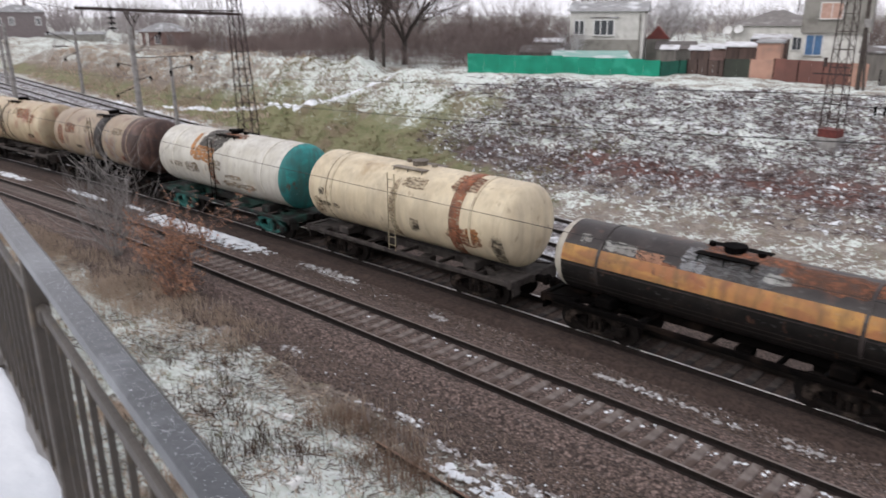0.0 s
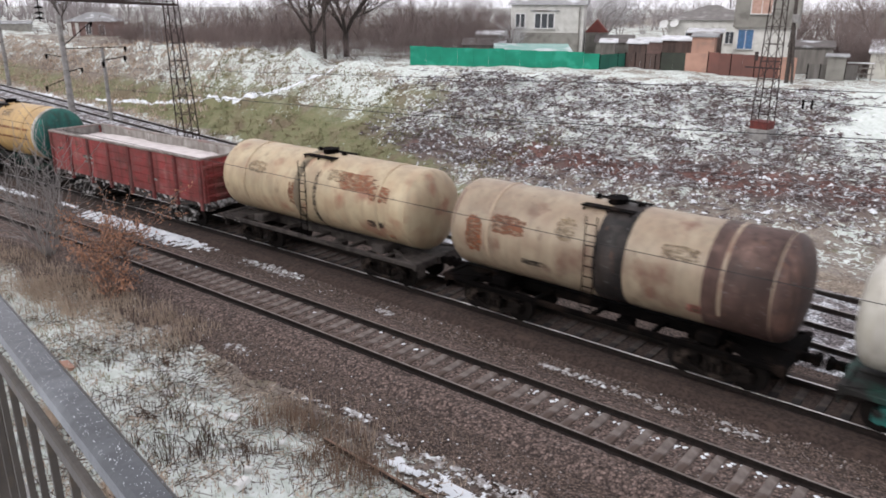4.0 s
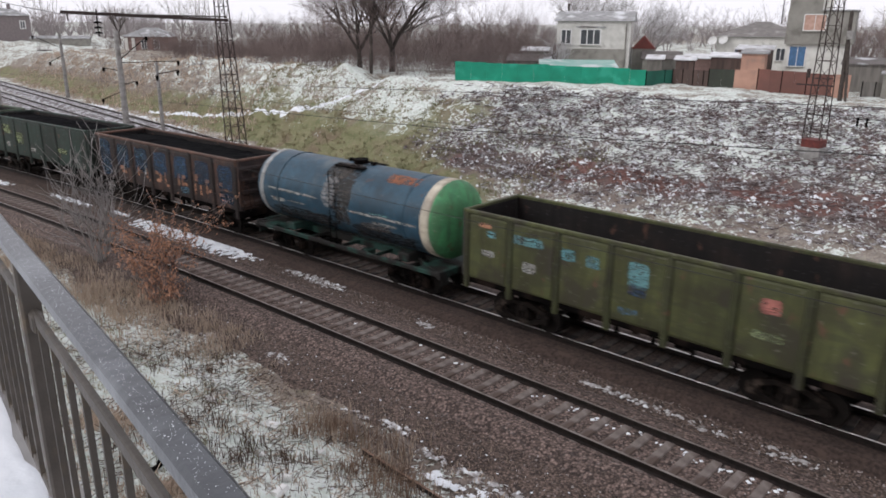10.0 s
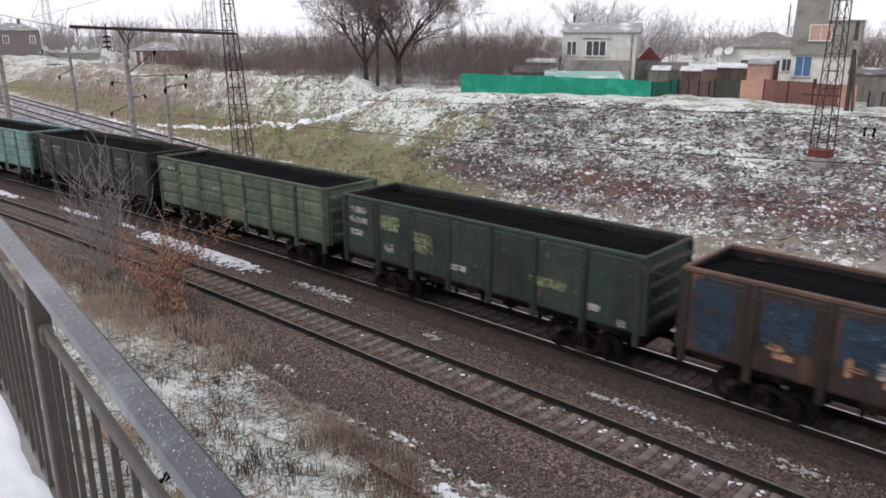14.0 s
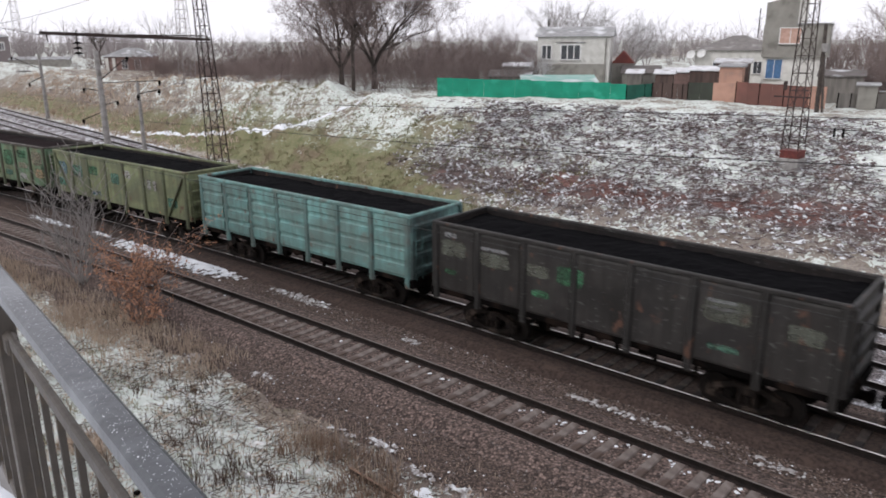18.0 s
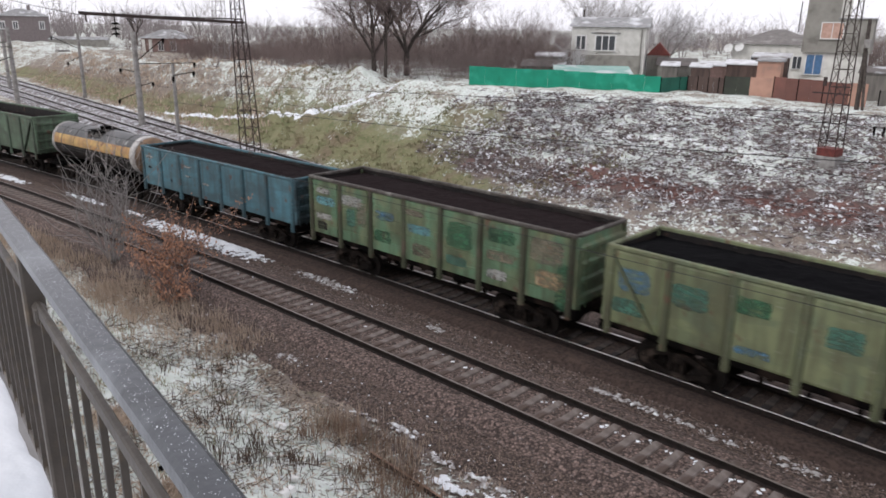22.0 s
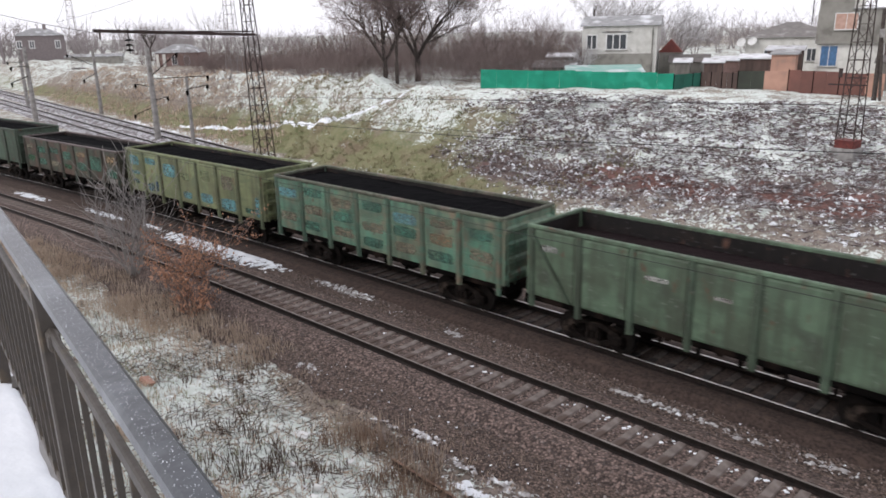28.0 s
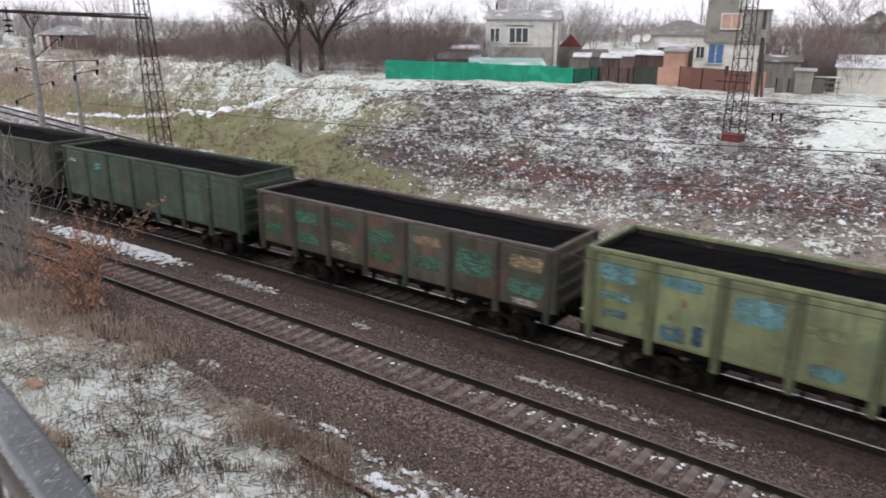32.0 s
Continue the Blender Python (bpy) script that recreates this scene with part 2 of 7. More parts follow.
def cyl(bm, a, b, r, r2=None, seg=12):
    a, b = Vector(a), Vector(b)
    d = b - a
    rot = d.to_track_quat("Z", "Y").to_matrix().to_4x4()
    bmesh.ops.create_cone(bm, cap_ends=True, segments=seg, radius1=r, radius2=r if r2 is None else r2, depth=d.length,
                          matrix=Matrix.Translation((a + b) / 2) @ rot)
    return bm

# ---------------------------------------------------------------- the plan of the line
R, D1, S = 489.0, 15.05, 4.82      # curve radius, near track, spacing of the train's track

def on_arc(s, off, z=0.0):
    th = s / R
    return Vector(((R + off) * math.sin(th), D1 - R + (R + off) * math.cos(th), z))

def far_track(x, k):
    """Straight tracks beyond the train."""
    return (24.4 + 0.08 * (-6 - x)) if k == 3 else (27.7 + 0.089 * (-6 - x))

@functools.lru_cache(maxsize=200000)
def lerp_rows(x):
    for a, b in zip(BANK, BANK[1:]):
        if x <= b[0]:
            break
    u = min(max((x - a[0]) / (b[0] - a[0]), 0.0), 1.0)
    return [p + (q - p) * u for p, q in zip(a[1:], b[1:])]

def lerp_table(x, table):
    return lerp_rows(x)

#        x     foot  crest  height
BANK = [(-900, 120, 132, 4.4), (-214, 50, 63, 4.4), (-192, 47.5, 58, 0.9), (-178, 46.5, 55.5, 0.7), (-167, 45.4, 53.7, 3.5), (-155, 44.6, 52.5, 3.9), (-139.5, 43.0, 51, 5.0), (-120.5, 41.0, 49, 4.7),
        (-107.5, 39.8, 47.7, 4.3), (-89, 38.0, 45.2, 5.1), (-80, 37.2, 44, 5.4), (-57, 34.5, 41.5, 5.6), (-45, 33.6, 43.5, 5.3),
        (-33, 33.0, 47, 5.1), (-27, 33.0, 50, 4.9), (-17, 33.5, 53.0, 4.6), (0, 35, 57, 4.4), (60, 40, 62, 4.4), (900, 60, 90, 4.4)]

def sstep(a, b, v):
    t = min(max((v - a) / (b - a), 0), 1)
    return t * t * (3 - 2 * t)

def fbm(x, y, sc, o=3, seed=0.0):
    return noise.fractal(Vector((x * sc + seed, y * sc - seed, seed * 0.37)), 1.0, 2.0, o)

def terrain(x, y):
    foot, crest, top = lerp_table(x, BANK)
    near = D1 - x * x / (2 * R) if x > -200 else D1 - 41
    z = -0.42 + 0.05 * fbm(x, y, 0.7, 2, 3)
    d = (near - 4.6) - y                    # towards the camera's embankment
    if d > 0:
        z += min(0.26 * d, 0.6 + 0.16 * d, 2.3) + 5.4 * sstep(12.5, 18, d) + 0.16 * fbm(x, y, 0.5, 4, 7) * sstep(0, 2, d)
    if y > foot:
        t = min((y - foot) / (crest - foot), 1.0)
        prof = 0.55 * t + 0.45 * (t * t * (3 - 2 * t))
        rough = 0.95 + 0.05 * sstep(-58, -30, x) + 0.5 * sstep(-62, -80, x)
        mound = 0.75 * math.exp(-((x + 52.5) / 2.2) ** 2 - ((y - 42.3) / 2.0) ** 2) + 0.5 * math.exp(-((x + 60) / 4) ** 2 - ((y - 41) / 2) ** 2) + 0.4 * math.exp(-((x + 70) / 3) ** 2 - ((y - 43) / 2) ** 2) - 0.5 * math.exp(-((x + 49.3) / 1.3) ** 2 - ((y - 43.5) / 2.5) ** 2)
        z += mound
        z += (top + 0.42) * prof + (0.4 * fbm(x, y, 0.28, 3, 11) + 0.3 * rough * fbm(x, y, 0.95, 3, 5)) * sstep(0, 3, y - foot) * (1 - 0.65 * sstep(crest, crest + 4, y)) + 0.5 * sstep(-60, -75, x) * abs(fbm(x, y, 0.16, 3, 9)) * sstep(0.5, 0.9, t)
        if y > crest:
            z += 0.004 * min(y - crest, 300)
    return z

# ---------------------------------------------------------------- ground
def span(*stops):
    """Coordinates from stop to stop; each stop is (value, step after it)."""
    out = []
    for (a, st), (b, _) in zip(stops, stops[1:]):
        k = max(1, round((b - a) / st))
        out += [a + (b - a) * i / k for i in range(k)]
    return out + [stops[-1][0]]

def ground_material():
    m = bpy.data.materials.new("ground_cover")
    m.use_nodes = True
    n, l = m.node_tree.nodes, m.node_tree.links
    b = n["Principled BSDF"]
    b.inputs["Roughness"].default_value = 0.95
    b.inputs["Specular IOR Level"].default_value = 0.2
    pos = n.new("ShaderNodeNewGeometry").outputs["Position"]
    def noi(sc, det=6.0, dist=0.0):
        t = n.new("ShaderNodeTexNoise")
        t.inputs["Scale"].default_value, t.inputs["Detail"].default_value, t.inputs["Distortion"].default_value = sc, det, dist
        l.new(pos, t.inputs["Vector"])
        return t.outputs["Fac"]
    def attr(name):
        a = n.new("ShaderNodeAttribute")
        a.attribute_name = name
        return a.outputs["Fac"]
    def ramp(fac, lo, hi):
        r = n.new("ShaderNodeMapRange")
        r.inputs["From Min"].default_value, r.inputs["From Max"].default_value = lo, hi
        l.new(fac, r.inputs["Value"])
        return r.outputs["Result"]
    def math_(op, a, c):
        x = n.new("ShaderNodeMath")
        x.operation = op
        for i, v in enumerate((a, c)):
            if isinstance(v, (int, float)):
                x.inputs[i].default_value = v
            else:
                l.new(v, x.inputs[i])
        return x.outputs[0]
    def mix(fac, a, c):
        x = n.new("ShaderNodeMix")
        x.data_type = "RGBA"
        l.new(fac, x.inputs["Factor"])
        for sock, v in (("A", a), ("B", c)):
            if isinstance(v, tuple):
                x.inputs[sock].default_value = (*v, 1)
            else:
                l.new(v, x.inputs[sock])
        return x.outputs["Result"]
    soil = mix(ramp(noi(1.7), 0.35, 0.65), (0.21, 0.175, 0.14), (0.34, 0.285, 0.225))
    soil = mix(ramp(noi(9), 0.4, 0.7), soil, (0.1, 0.075, 0.068))
    grass = mix(ramp(noi(0.9), 0.35, 0.65), (0.125, 0.135, 0.066), (0.2, 0.195, 0.11))
    grass = mix(ramp(noi(0.35, 7, 0.5), 0.5, 0.62), grass, (0.15, 0.12, 0.08))
    grass = mix(ramp(noi(5, 8), 0.48, 0.72), grass, (0.23, 0.2, 0.13))
    col = mix(ramp(math_("ADD", attr("grass"), math_("MULTIPLY", math_("SUBTRACT", noi(1.3), 0.5), 1.2)), 0.35, 0.65), soil, grass)
    dark = mix(ramp(noi(2.4, 8, 0.8), 0.35, 0.65), (0.075, 0.056, 0.058), (0.16, 0.125, 0.12))
    col = mix(attr("slope"), col, dark)
    red = mix(ramp(noi(5), 0.4, 0.6), (0.11, 0.055, 0.05), (0.19, 0.11, 0.095))
    col = mix(ramp(math_("ADD", attr("red"), math_("MULTIPLY", math_("SUBTRACT", noi(0.9, 8, 0.6), 0.5), 2.0)), 0.3, 0.7), col, red)
    fine = math_("ADD", math_("MULTIPLY", math_("SUBTRACT", noi(3.0, 9, 1.2), 0.5), 1.9), math_("MULTIPLY", math_("SUBTRACT", noi(0.45, 5, 0.4), 0.5), 1.5))
    fine = math_("ADD", fine, math_("MULTIPLY", math_("MULTIPLY", math_("SUBTRACT", noi(12, 6, 0.5), 0.5), attr("near")), 1.8))
    crisp = math_("ADD", math_("MULTIPLY", attr("near"), 0.06), 0.05)
    snow_r = n.new("ShaderNodeMapRange")
    l.new(math_("ADD", attr("snow"), fine), snow_r.inputs["Value"])
    l.new(math_("ADD", crisp, 0.42), snow_r.inputs["From Min"])
    l.new(math_("SUBTRACT", 0.7, crisp), snow_r.inputs["From Max"])
    snow = snow_r.outputs["Result"]
    col = mix(snow, col, mix(ramp(noi(3), 0.3, 0.7), (0.74, 0.77, 0.76), (0.46, 0.51, 0.46)))
    frost = math_("MULTIPLY", ramp(noi(1.6, 9), 0.35, 0.7), math_("MULTIPLY", math_("MAXIMUM", math_("ADD", math_("MULTIPLY", attr("snow"), 0.9), -0.14), 0.0), math_("SUBTRACT", 1.0, attr("slope"))))
    col = mix(frost, col, (0.66, 0.7, 0.66))
    l.new(col, b.inputs["Base Color"])
    bp = n.new("ShaderNodeBump")
    bp.inputs["Strength"].default_value, bp.inputs["Distance"].default_value = 0.9, 0.06
    l.new(math_("ADD", noi(7, 8), math_("MULTIPLY", snow, 0.4)), bp.inputs["Height"])
    l.new(bp.outputs["Normal"], b.inputs["Normal"])
    return m

def cover(x, y):
    """How far snow, grass and red soil lie on the ground at a place."""
    foot, crest, _ = lerp_table(x, BANK)
    near = D1 - min(x * x, 40000) / (2 * R)
    d = (near - 3.2) - y
    snow, grass, red, slope, by = 0.1, 0.0, 0.0, 0.0, 0.0
    if near + 4 < y < foot + 0.5 and x < -50:
        snow = 0.42
    elif y < near + 8:
        by = 1.0
        if d > 0:
            edge = d + 0.9 * fbm(x, y, 0.6, 3, 13) + 0.9 * sstep(-14, -20, x)
            slope = 0.62 - 0.4 * sstep(0.4, 2.0, edge) - 0.4 * sstep(-10, -18, x)
            snow = 0.24 + 0.52 * sstep(0.8, 2.4, edge) - 0.16 * sstep(-26, -40, x) + 0.08 * sstep(3.0, 5.0, d)
            grass = 0.3 + 0.25 * sstep(3, 6, d)
    elif y > foot - 3:
        t = (y - foot) / (crest - foot)
        shift = 11 * (1 - sstep(0.02, 0.36, t)) + 3.5 * fbm(x, y, 0.22, 3, 21) + 2.0 * fbm(x, y, 0.7, 2, 23)
        right = sstep(-40.5, -34.5, x - shift)
        far = sstep(-62, -88, x)
        wave = 0.1 * fbm(x, y, 0.35, 3, 29)
        grass = 0.95 * (1 - sstep(0.42, 0.7, t + wave)) * (1 - right) + 0.35 * (1 - right)
        grass -= 0.5 * far * sstep(0.25, 0.45, t + wave)
        snow = 0.08 + 0.44 * sstep(0.3, 0.62, t + wave) * (1 - right)
        snow += 0.16 * math.exp(-((t - 0.02) / 0.07) ** 2) * (1 - right) * (1 - far)
        snow -= 0.14 * far * (1 - sstep(0.75, 1.0, t + wave))
        grass -= 0.4 * far
        snow += right * (0.32 + 0.3 * sstep(0.26, 0.5, t))
        grass += 0.3 * right * (1 - sstep(0.08, 0.24, t))
        slope = 0.85 * right * (0.35 + 0.65 * sstep(0.14, 0.3, t + 0.05 * fbm(x, y, 0.3, 3, 17))) * (1 - sstep(0.95, 1.05, t))
        slope = max(slope, 0.2 * far * sstep(0.2, 0.42, t + wave) * (1 - sstep(1.2, 1.6, t)))
        brow = math.exp(-((x + 37) / 3.4) ** 2 - ((t - 0.66) / 0.13) ** 2)
        snow, grass = snow - 0.35 * brow, grass + 0.9 * brow
        slope *= 1 - 0.8 * brow
        field = sstep(-12.5, -8.5, x + 0.12 * (y - 50)) * sstep(0.5, 0.68, t)
        snow, slope = snow + 0.3 * field, slope * (1 - 0.85 * field)
        red = right * 0.95 * math.exp(-((t - 0.33 + 0.04 * fbm(x, y, 0.4, 2, 33)) / 0.075) ** 2) * sstep(-31, -25, x)
        earth = right * math.exp(-((x + 33) / 4.5) ** 2 - ((t - 0.3) / 0.1) ** 2)
        snow -= 0.3 * earth
        red += 0.25 * earth
        dark_tuft = math.exp(-((x + 11.6) / 0.9) ** 2 - ((y - 46.5) / 4.0) ** 2)
        snow -= red * 0.42 + 0.5 * dark_tuft
        red += 0.5 * dark_tuft
        snow += 0.2 * sstep(0.86, 1.0, t)
        if x < -168:
            snow, slope = 0.5, 0.0
        if t > 1.05:
            snow = 0.6 - 0.3 * sstep(-70, -90, x) + 0.3 * sstep(-150, -175, x)
            grass = 0.2
    return snow, grass, red, slope, by

def ground():
    xs = span((-3500, 400), (-700, 60), (-260, 8), (-120, 2), (-78, 0.42), (14, 0.8), (40, 10), (200, 100), (900, 600), (3500, 1))
    ys = span((-2500, 400), (-200, 40), (-20, 3), (0.5, 0.4), (12.5, 0.7), (32, 0.36), (58, 0.8), (75, 4), (160, 20), (500, 250), (4200, 1))
    verts, cov = [], []
    for y in ys:
        for x in xs:
            verts.append((x, y, terrain(x, y)))
            cov.append(cover(x, y))
    w = len(xs)
    faces = [(j * w + i, j * w + i + 1, (j + 1) * w + i + 1, (j + 1) * w + i) for j in range(len(ys) - 1) for i in range(w - 1)]
    ob = pydata("ground", verts, faces, ground_material(), smooth=True)
    for k, name in enumerate(("snow", "grass", "red", "slope", "near")):
        a = ob.data.attributes.new(name, "FLOAT", "POINT")
        a.data.foreach_set("value", [c[k] for c in cov])
    return tagged(ob, "earth cutting with dead grass and thin patchy snow", "ground", kind="structure")

ground()

# ---------------------------------------------------------------- tracks
def rail_profile():
    return [(-0.075, -0.18), (0.075, -0.18), (0.075, -0.165), (0.012, -0.145), (0.012, -0.045), (0.036, -0.035), (0.036, -0.004), (-0.036, -0.004),
            (-0.036, -0.035), (-0.012, -0.045), (-0.012, -0.145), (-0.075, -0.165)]

def sweep(points, prof, name, m, parent, label=""):
    verts, faces, k = [], [], len(prof)
    for i, p in enumerate(points):
        a, b = points[max(i - 1, 0)], points[min(i + 1, len(points) - 1)]
        d = (b - a).normalized()
        side = Vector((-d.y, d.x, 0))
        verts += [p + side * u + Vector((0, 0, v)) for u, v in prof]
        if i:
            faces += [((i - 1) * k + j, (i - 1) * k + (j + 1) % k, i * k + (j + 1) % k, i * k + j) for j in range(k)]
    faces += [tuple(range(k))[::-1], tuple(range((len(points) - 1) * k, len(points) * k))]
    return pydata(name, verts, faces, m, parent, label)

def track(center, s0, s1, head, bed_mat, label, sleepers=True, near=(-62, 14), wood=None):
    """center(s) gives the middle of the track; rails, ballast bed and sleepers are its parts."""
    root = tagged(empty("railway_track"), label, "railway track", kind="structure")
    n = 60
    pts = [center(s0 + (s1 - s0) * i / n) for i in range(n + 1)]
    def shifted(o):
        out = []
        for i, p in enumerate(pts):
            d = (pts[min(i + 1, n)] - pts[max(i - 1, 0)]).normalized()
            out.append(p + Vector((-d.y, d.x, 0)) * o)
        return out
    for o in (-0.7975, 0.7975):
        rl = sweep(shifted(o), rail_profile(), "rail", M["rail_steel"], root)
        sweep(shifted(o), [(-0.034, -0.006), (0.034, -0.006), (0.031, 0.0), (-0.031, 0.0)], "running_surface", head, rl, "polished steel running surface")
    inner = -0.222 if sleepers else -0.17
    sweep(pts, [(-2.3, -0.52), (2.3, -0.52), (1.5, -0.186), (1.05, -0.172), (0.8, -0.19), (0.7, inner), (-0.7, inner), (-0.8, -0.19), (-1.05, -0.166), (-1.5, -0.172)], "ballast_bed", bed_mat, root)
    bm = bmesh.new()
    bmesh.ops.create_cube(bm, size=1, matrix=Matrix.Diagonal((0.25, 2.7, 0.16, 1)))
    bmesh.ops.bevel(bm, geom=list(bm.edges), offset=0.025, segments=1, affect="EDGES")
    me = bpy.data.meshes.new("sleeper")
    bm.to_mesh(me)
    bm.free()
    me.materials.append(wood or M["sleeper"])
    rest = bmesh.new()
    s = s0
    rng = random.Random(5)
    while s < s1:
        p, q = center(s), center(s + 0.3)
        d = q - p
        m = Matrix.Translation(p + Vector((0, 0, -0.258 + rng.uniform(-0.008, 0.006)))) @ Matrix.Rotation(math.atan2(d.y, d.x) + rng.uniform(-0.012, 0.012), 4, "Z")
        if sleepers and near[0] < s < near[1]:
            ob = new("sleeper", me)
            ob.parent = root
            ob.matrix_basis = m
        elif sleepers and s > -150:
            box(rest, 0, 0, 0, 0.25, 2.7, 0.16, m=m)
        s += 0.6
    if sleepers:
        tagged(obj("far_sleepers", rest, wood or M["sleeper"], root), kind="stuff")
    return root

track(lambda s: on_arc(s, 0.0), -190, 60, M["rail_head_dull"], M["ballast"], "empty near railway track with dull rails and concrete sleepers")
track(lambda s: on_arc(s, S), -190, 60, M["rail_head"], M["ballast_oily"], "railway track under the train with polished rails and oily ballast", wood=M["sleeper_oily"])
track(lambda x: Vector((x, far_track(x, 3), 0)), -420, 60, M["rail_head"], M["ballast_frost"], "straight railway track beyond the train", sleepers=False)
track(lambda x: Vector((x, far_track(x, 4), 0)), -420, 60, M["rail_head_dull"], M["ballast_frost"], "outer railway track along the bank", sleepers=False)

def yard_bed():
    """Brown trodden gravel between the tracks."""
    rowsn = [-4.4, -3.2, -2.4, 2.4, 3.2, 3.9, 7.4, 8.4, 9.4]
    verts, faces = [], []
    ss = [-190 + i * 1.0 for i in range(251)]
    for s in ss:
        for o in rowsn:
            edge = 0.3 * fbm(s, o, 0.5, 2, 1)
            z = -0.36 + 0.035 * fbm(s, o, 1.1, 3, 2) if -4 < o < 9 else -0.6
            p = on_arc(s, o + edge * (o < -3 or o > 8), z)
            verts.append(p)
    w = len(rowsn)
    for j in range(len(ss) - 1):
        for i in range(w - 1):
            faces.append((j * w + i, (j + 1) * w + i, (j + 1) * w + i + 1, j * w + i + 1))
    tagged(pydata("gravel_yard", verts, [f[::-1] for f in faces], M["cinder"], smooth=True), "brown gravel and cinders between the tracks", "gravel", kind="structure")

yard_bed()

# ---------------------------------------------------------------- walkway and railing
RA = Vector((-0.718, 0.3885, 0))
RD = Vector((-0.991, 0.1343, 0)).normalized()
RAIL_M = Matrix.Translation(RA) @ Matrix.Rotation(math.atan2(RD.y, RD.x), 4, "Z")   # x along the railing, away; y towards the walkway

def walkway():
    bm = bmesh.new()
    box(bm, 10, 1.48, 7.95, 60, 3.3, 0.3, bevel=0.03, m=RAIL_M)
    tagged(obj("walkway", bm, M["concrete"]), "concrete footbridge deck under snow", "walkway", kind="structure")
    bm = bmesh.new()
    for x0 in range(-12, 30, 7):
        box(bm, x0, 1.6, 3.8, 0.8, 2.2, 8.0, m=RAIL_M)
    tagged(obj("walkway_piers", bm, M["concrete"]), "concrete piers under the footbridge deck", "pier", kind="structure")
    n = 260
    verts, faces = [], []
    for i in range(n):
        u = -6 + 34 * i / n
        e = -0.032 + 0.03 * fbm(u, 0, 2.5, 3, 4) + 0.02 * fbm(u, 3, 9, 2, 1)
        prof = [(e, 8.1), (e + 0.015, 8.135), (e + 0.06, 8.155), (0.3, 8.16), (0.7, 8.165), (1.6, 8.17), (3.0, 8.17), (3.1, 8.1)]
        for v, z in prof:
            verts.append(RAIL_M @ Vector((u, v, z + (0.012 * fbm(u, v, 3, 3, 8) if z > 8.13 else 0))))
        if i:
            k = len(prof)
            faces += [((i - 1) * k + j, i * k + j, i * k + j + 1, (i - 1) * k + j + 1) for j in range(k - 1)]
    tagged(pydata("snow_on_walkway", verts, faces, M["snow"], smooth=True), "trodden white snow lying on the walkway", "snow", kind="structure")

def railing():
    root = tagged(empty("railing", RAIL_M), "grey painted steel railing wet with melting snow", "railing", kind="structure")
    bm = bmesh.new()
    box(bm, 6.75, 0.014, 9.28, 19.5, 0.05, 0.04, bevel=0.008)
    obj("handrail", bm, M["rail_paint"], root, "wet grey handrail")
    bm = bmesh.new()
    box(bm, 6.75, 0.008, 9.12, 19.4, 0.016, 0.035, bevel=0.004)
    obj("upper_rail", bm, M["rail_paint_old"], root)
    bm = bmesh.new()
    box(bm, 6.75, 0.004, 8.44, 19.4, 0.016, 0.035, bevel=0.004)
    obj("lower_rail", bm, M["rail_paint_old"], root)
    posts = [-3.005, -0.855, 1.295, 3.405, 5.555, 7.705, 9.855, 12.005, 14.155, 16.245]
    bm = bmesh.new()
    box(bm, 0, 0.012, 8.69, 0.045, 0.05, 1.16, bevel=0.006)
    box(bm, 0, 0.012, 8.13, 0.16, 0.16, 0.02)
    pm = bpy.data.meshes.new("post")
    bm.to_mesh(pm)
    bm.free()
    bm = bmesh.new()
    box(bm, 0, 0.008, 8.77, 0.011, 0.014, 0.66)
    bmn = bpy.data.meshes.new("baluster")
    bm.to_mesh(bmn)
    bm.free()
    bm = boxes((0, 0.008, -0.012, 0.07, 0.03, 0.05), bevel=0.006)
    lug_mesh = bpy.data.meshes.new("rail_lug")
    bm.to_mesh(lug_mesh)
    bm.free()
    for p in posts:
        mesh_obj("post", pm, M["rail_paint_old"], root).location.x = p
        for z in (9.12, 8.44):
            lug = mesh_obj("rail_lug", lug_mesh, M["rail_paint_old"], root, "welded lug between post and rail")
            lug.location = (p - 0.035, 0, z)
    x = -2.62
    while x < 16.3:
        if min(abs(x - p) for p in posts) > 0.07:
            mesh_obj("baluster", bmn, M["rail_paint_old"], root).location.x = x
        x += 0.142
    rng = random.Random(3)
    bm = bmesh.new()
    for i in range(3600):
        x = -1.0 + 7.0 * rng.random() ** 1.5
        r = rng.uniform(0.00025, 0.0006) * (1.6 if rng.random() < 0.06 else 1)
        bmesh.ops.create_icosphere(bm, subdivisions=1, radius=r, matrix=Matrix.Translation((x, rng.uniform(-0.008, 0.036), 9.3003)) @ Matrix.Diagonal((rng.uniform(0.8, 2.2), rng.uniform(0.8, 1.8), 0.55, 1)))
    tagged(obj("ice_drops", bm, M["snow"], root, "frozen drops on the handrail"), kind="stuff")

walkway()
railing()

# ---------------------------------------------------------------- rolling stock
def cached(f):
    store = {}
    def g(*a):
        if a not in store:
            bm = f(*a)
            me = bpy.data.meshes.new("car_part")
            bm.to_mesh(me)
            bm.free()
            store[a] = me
        return store[a]
    return g

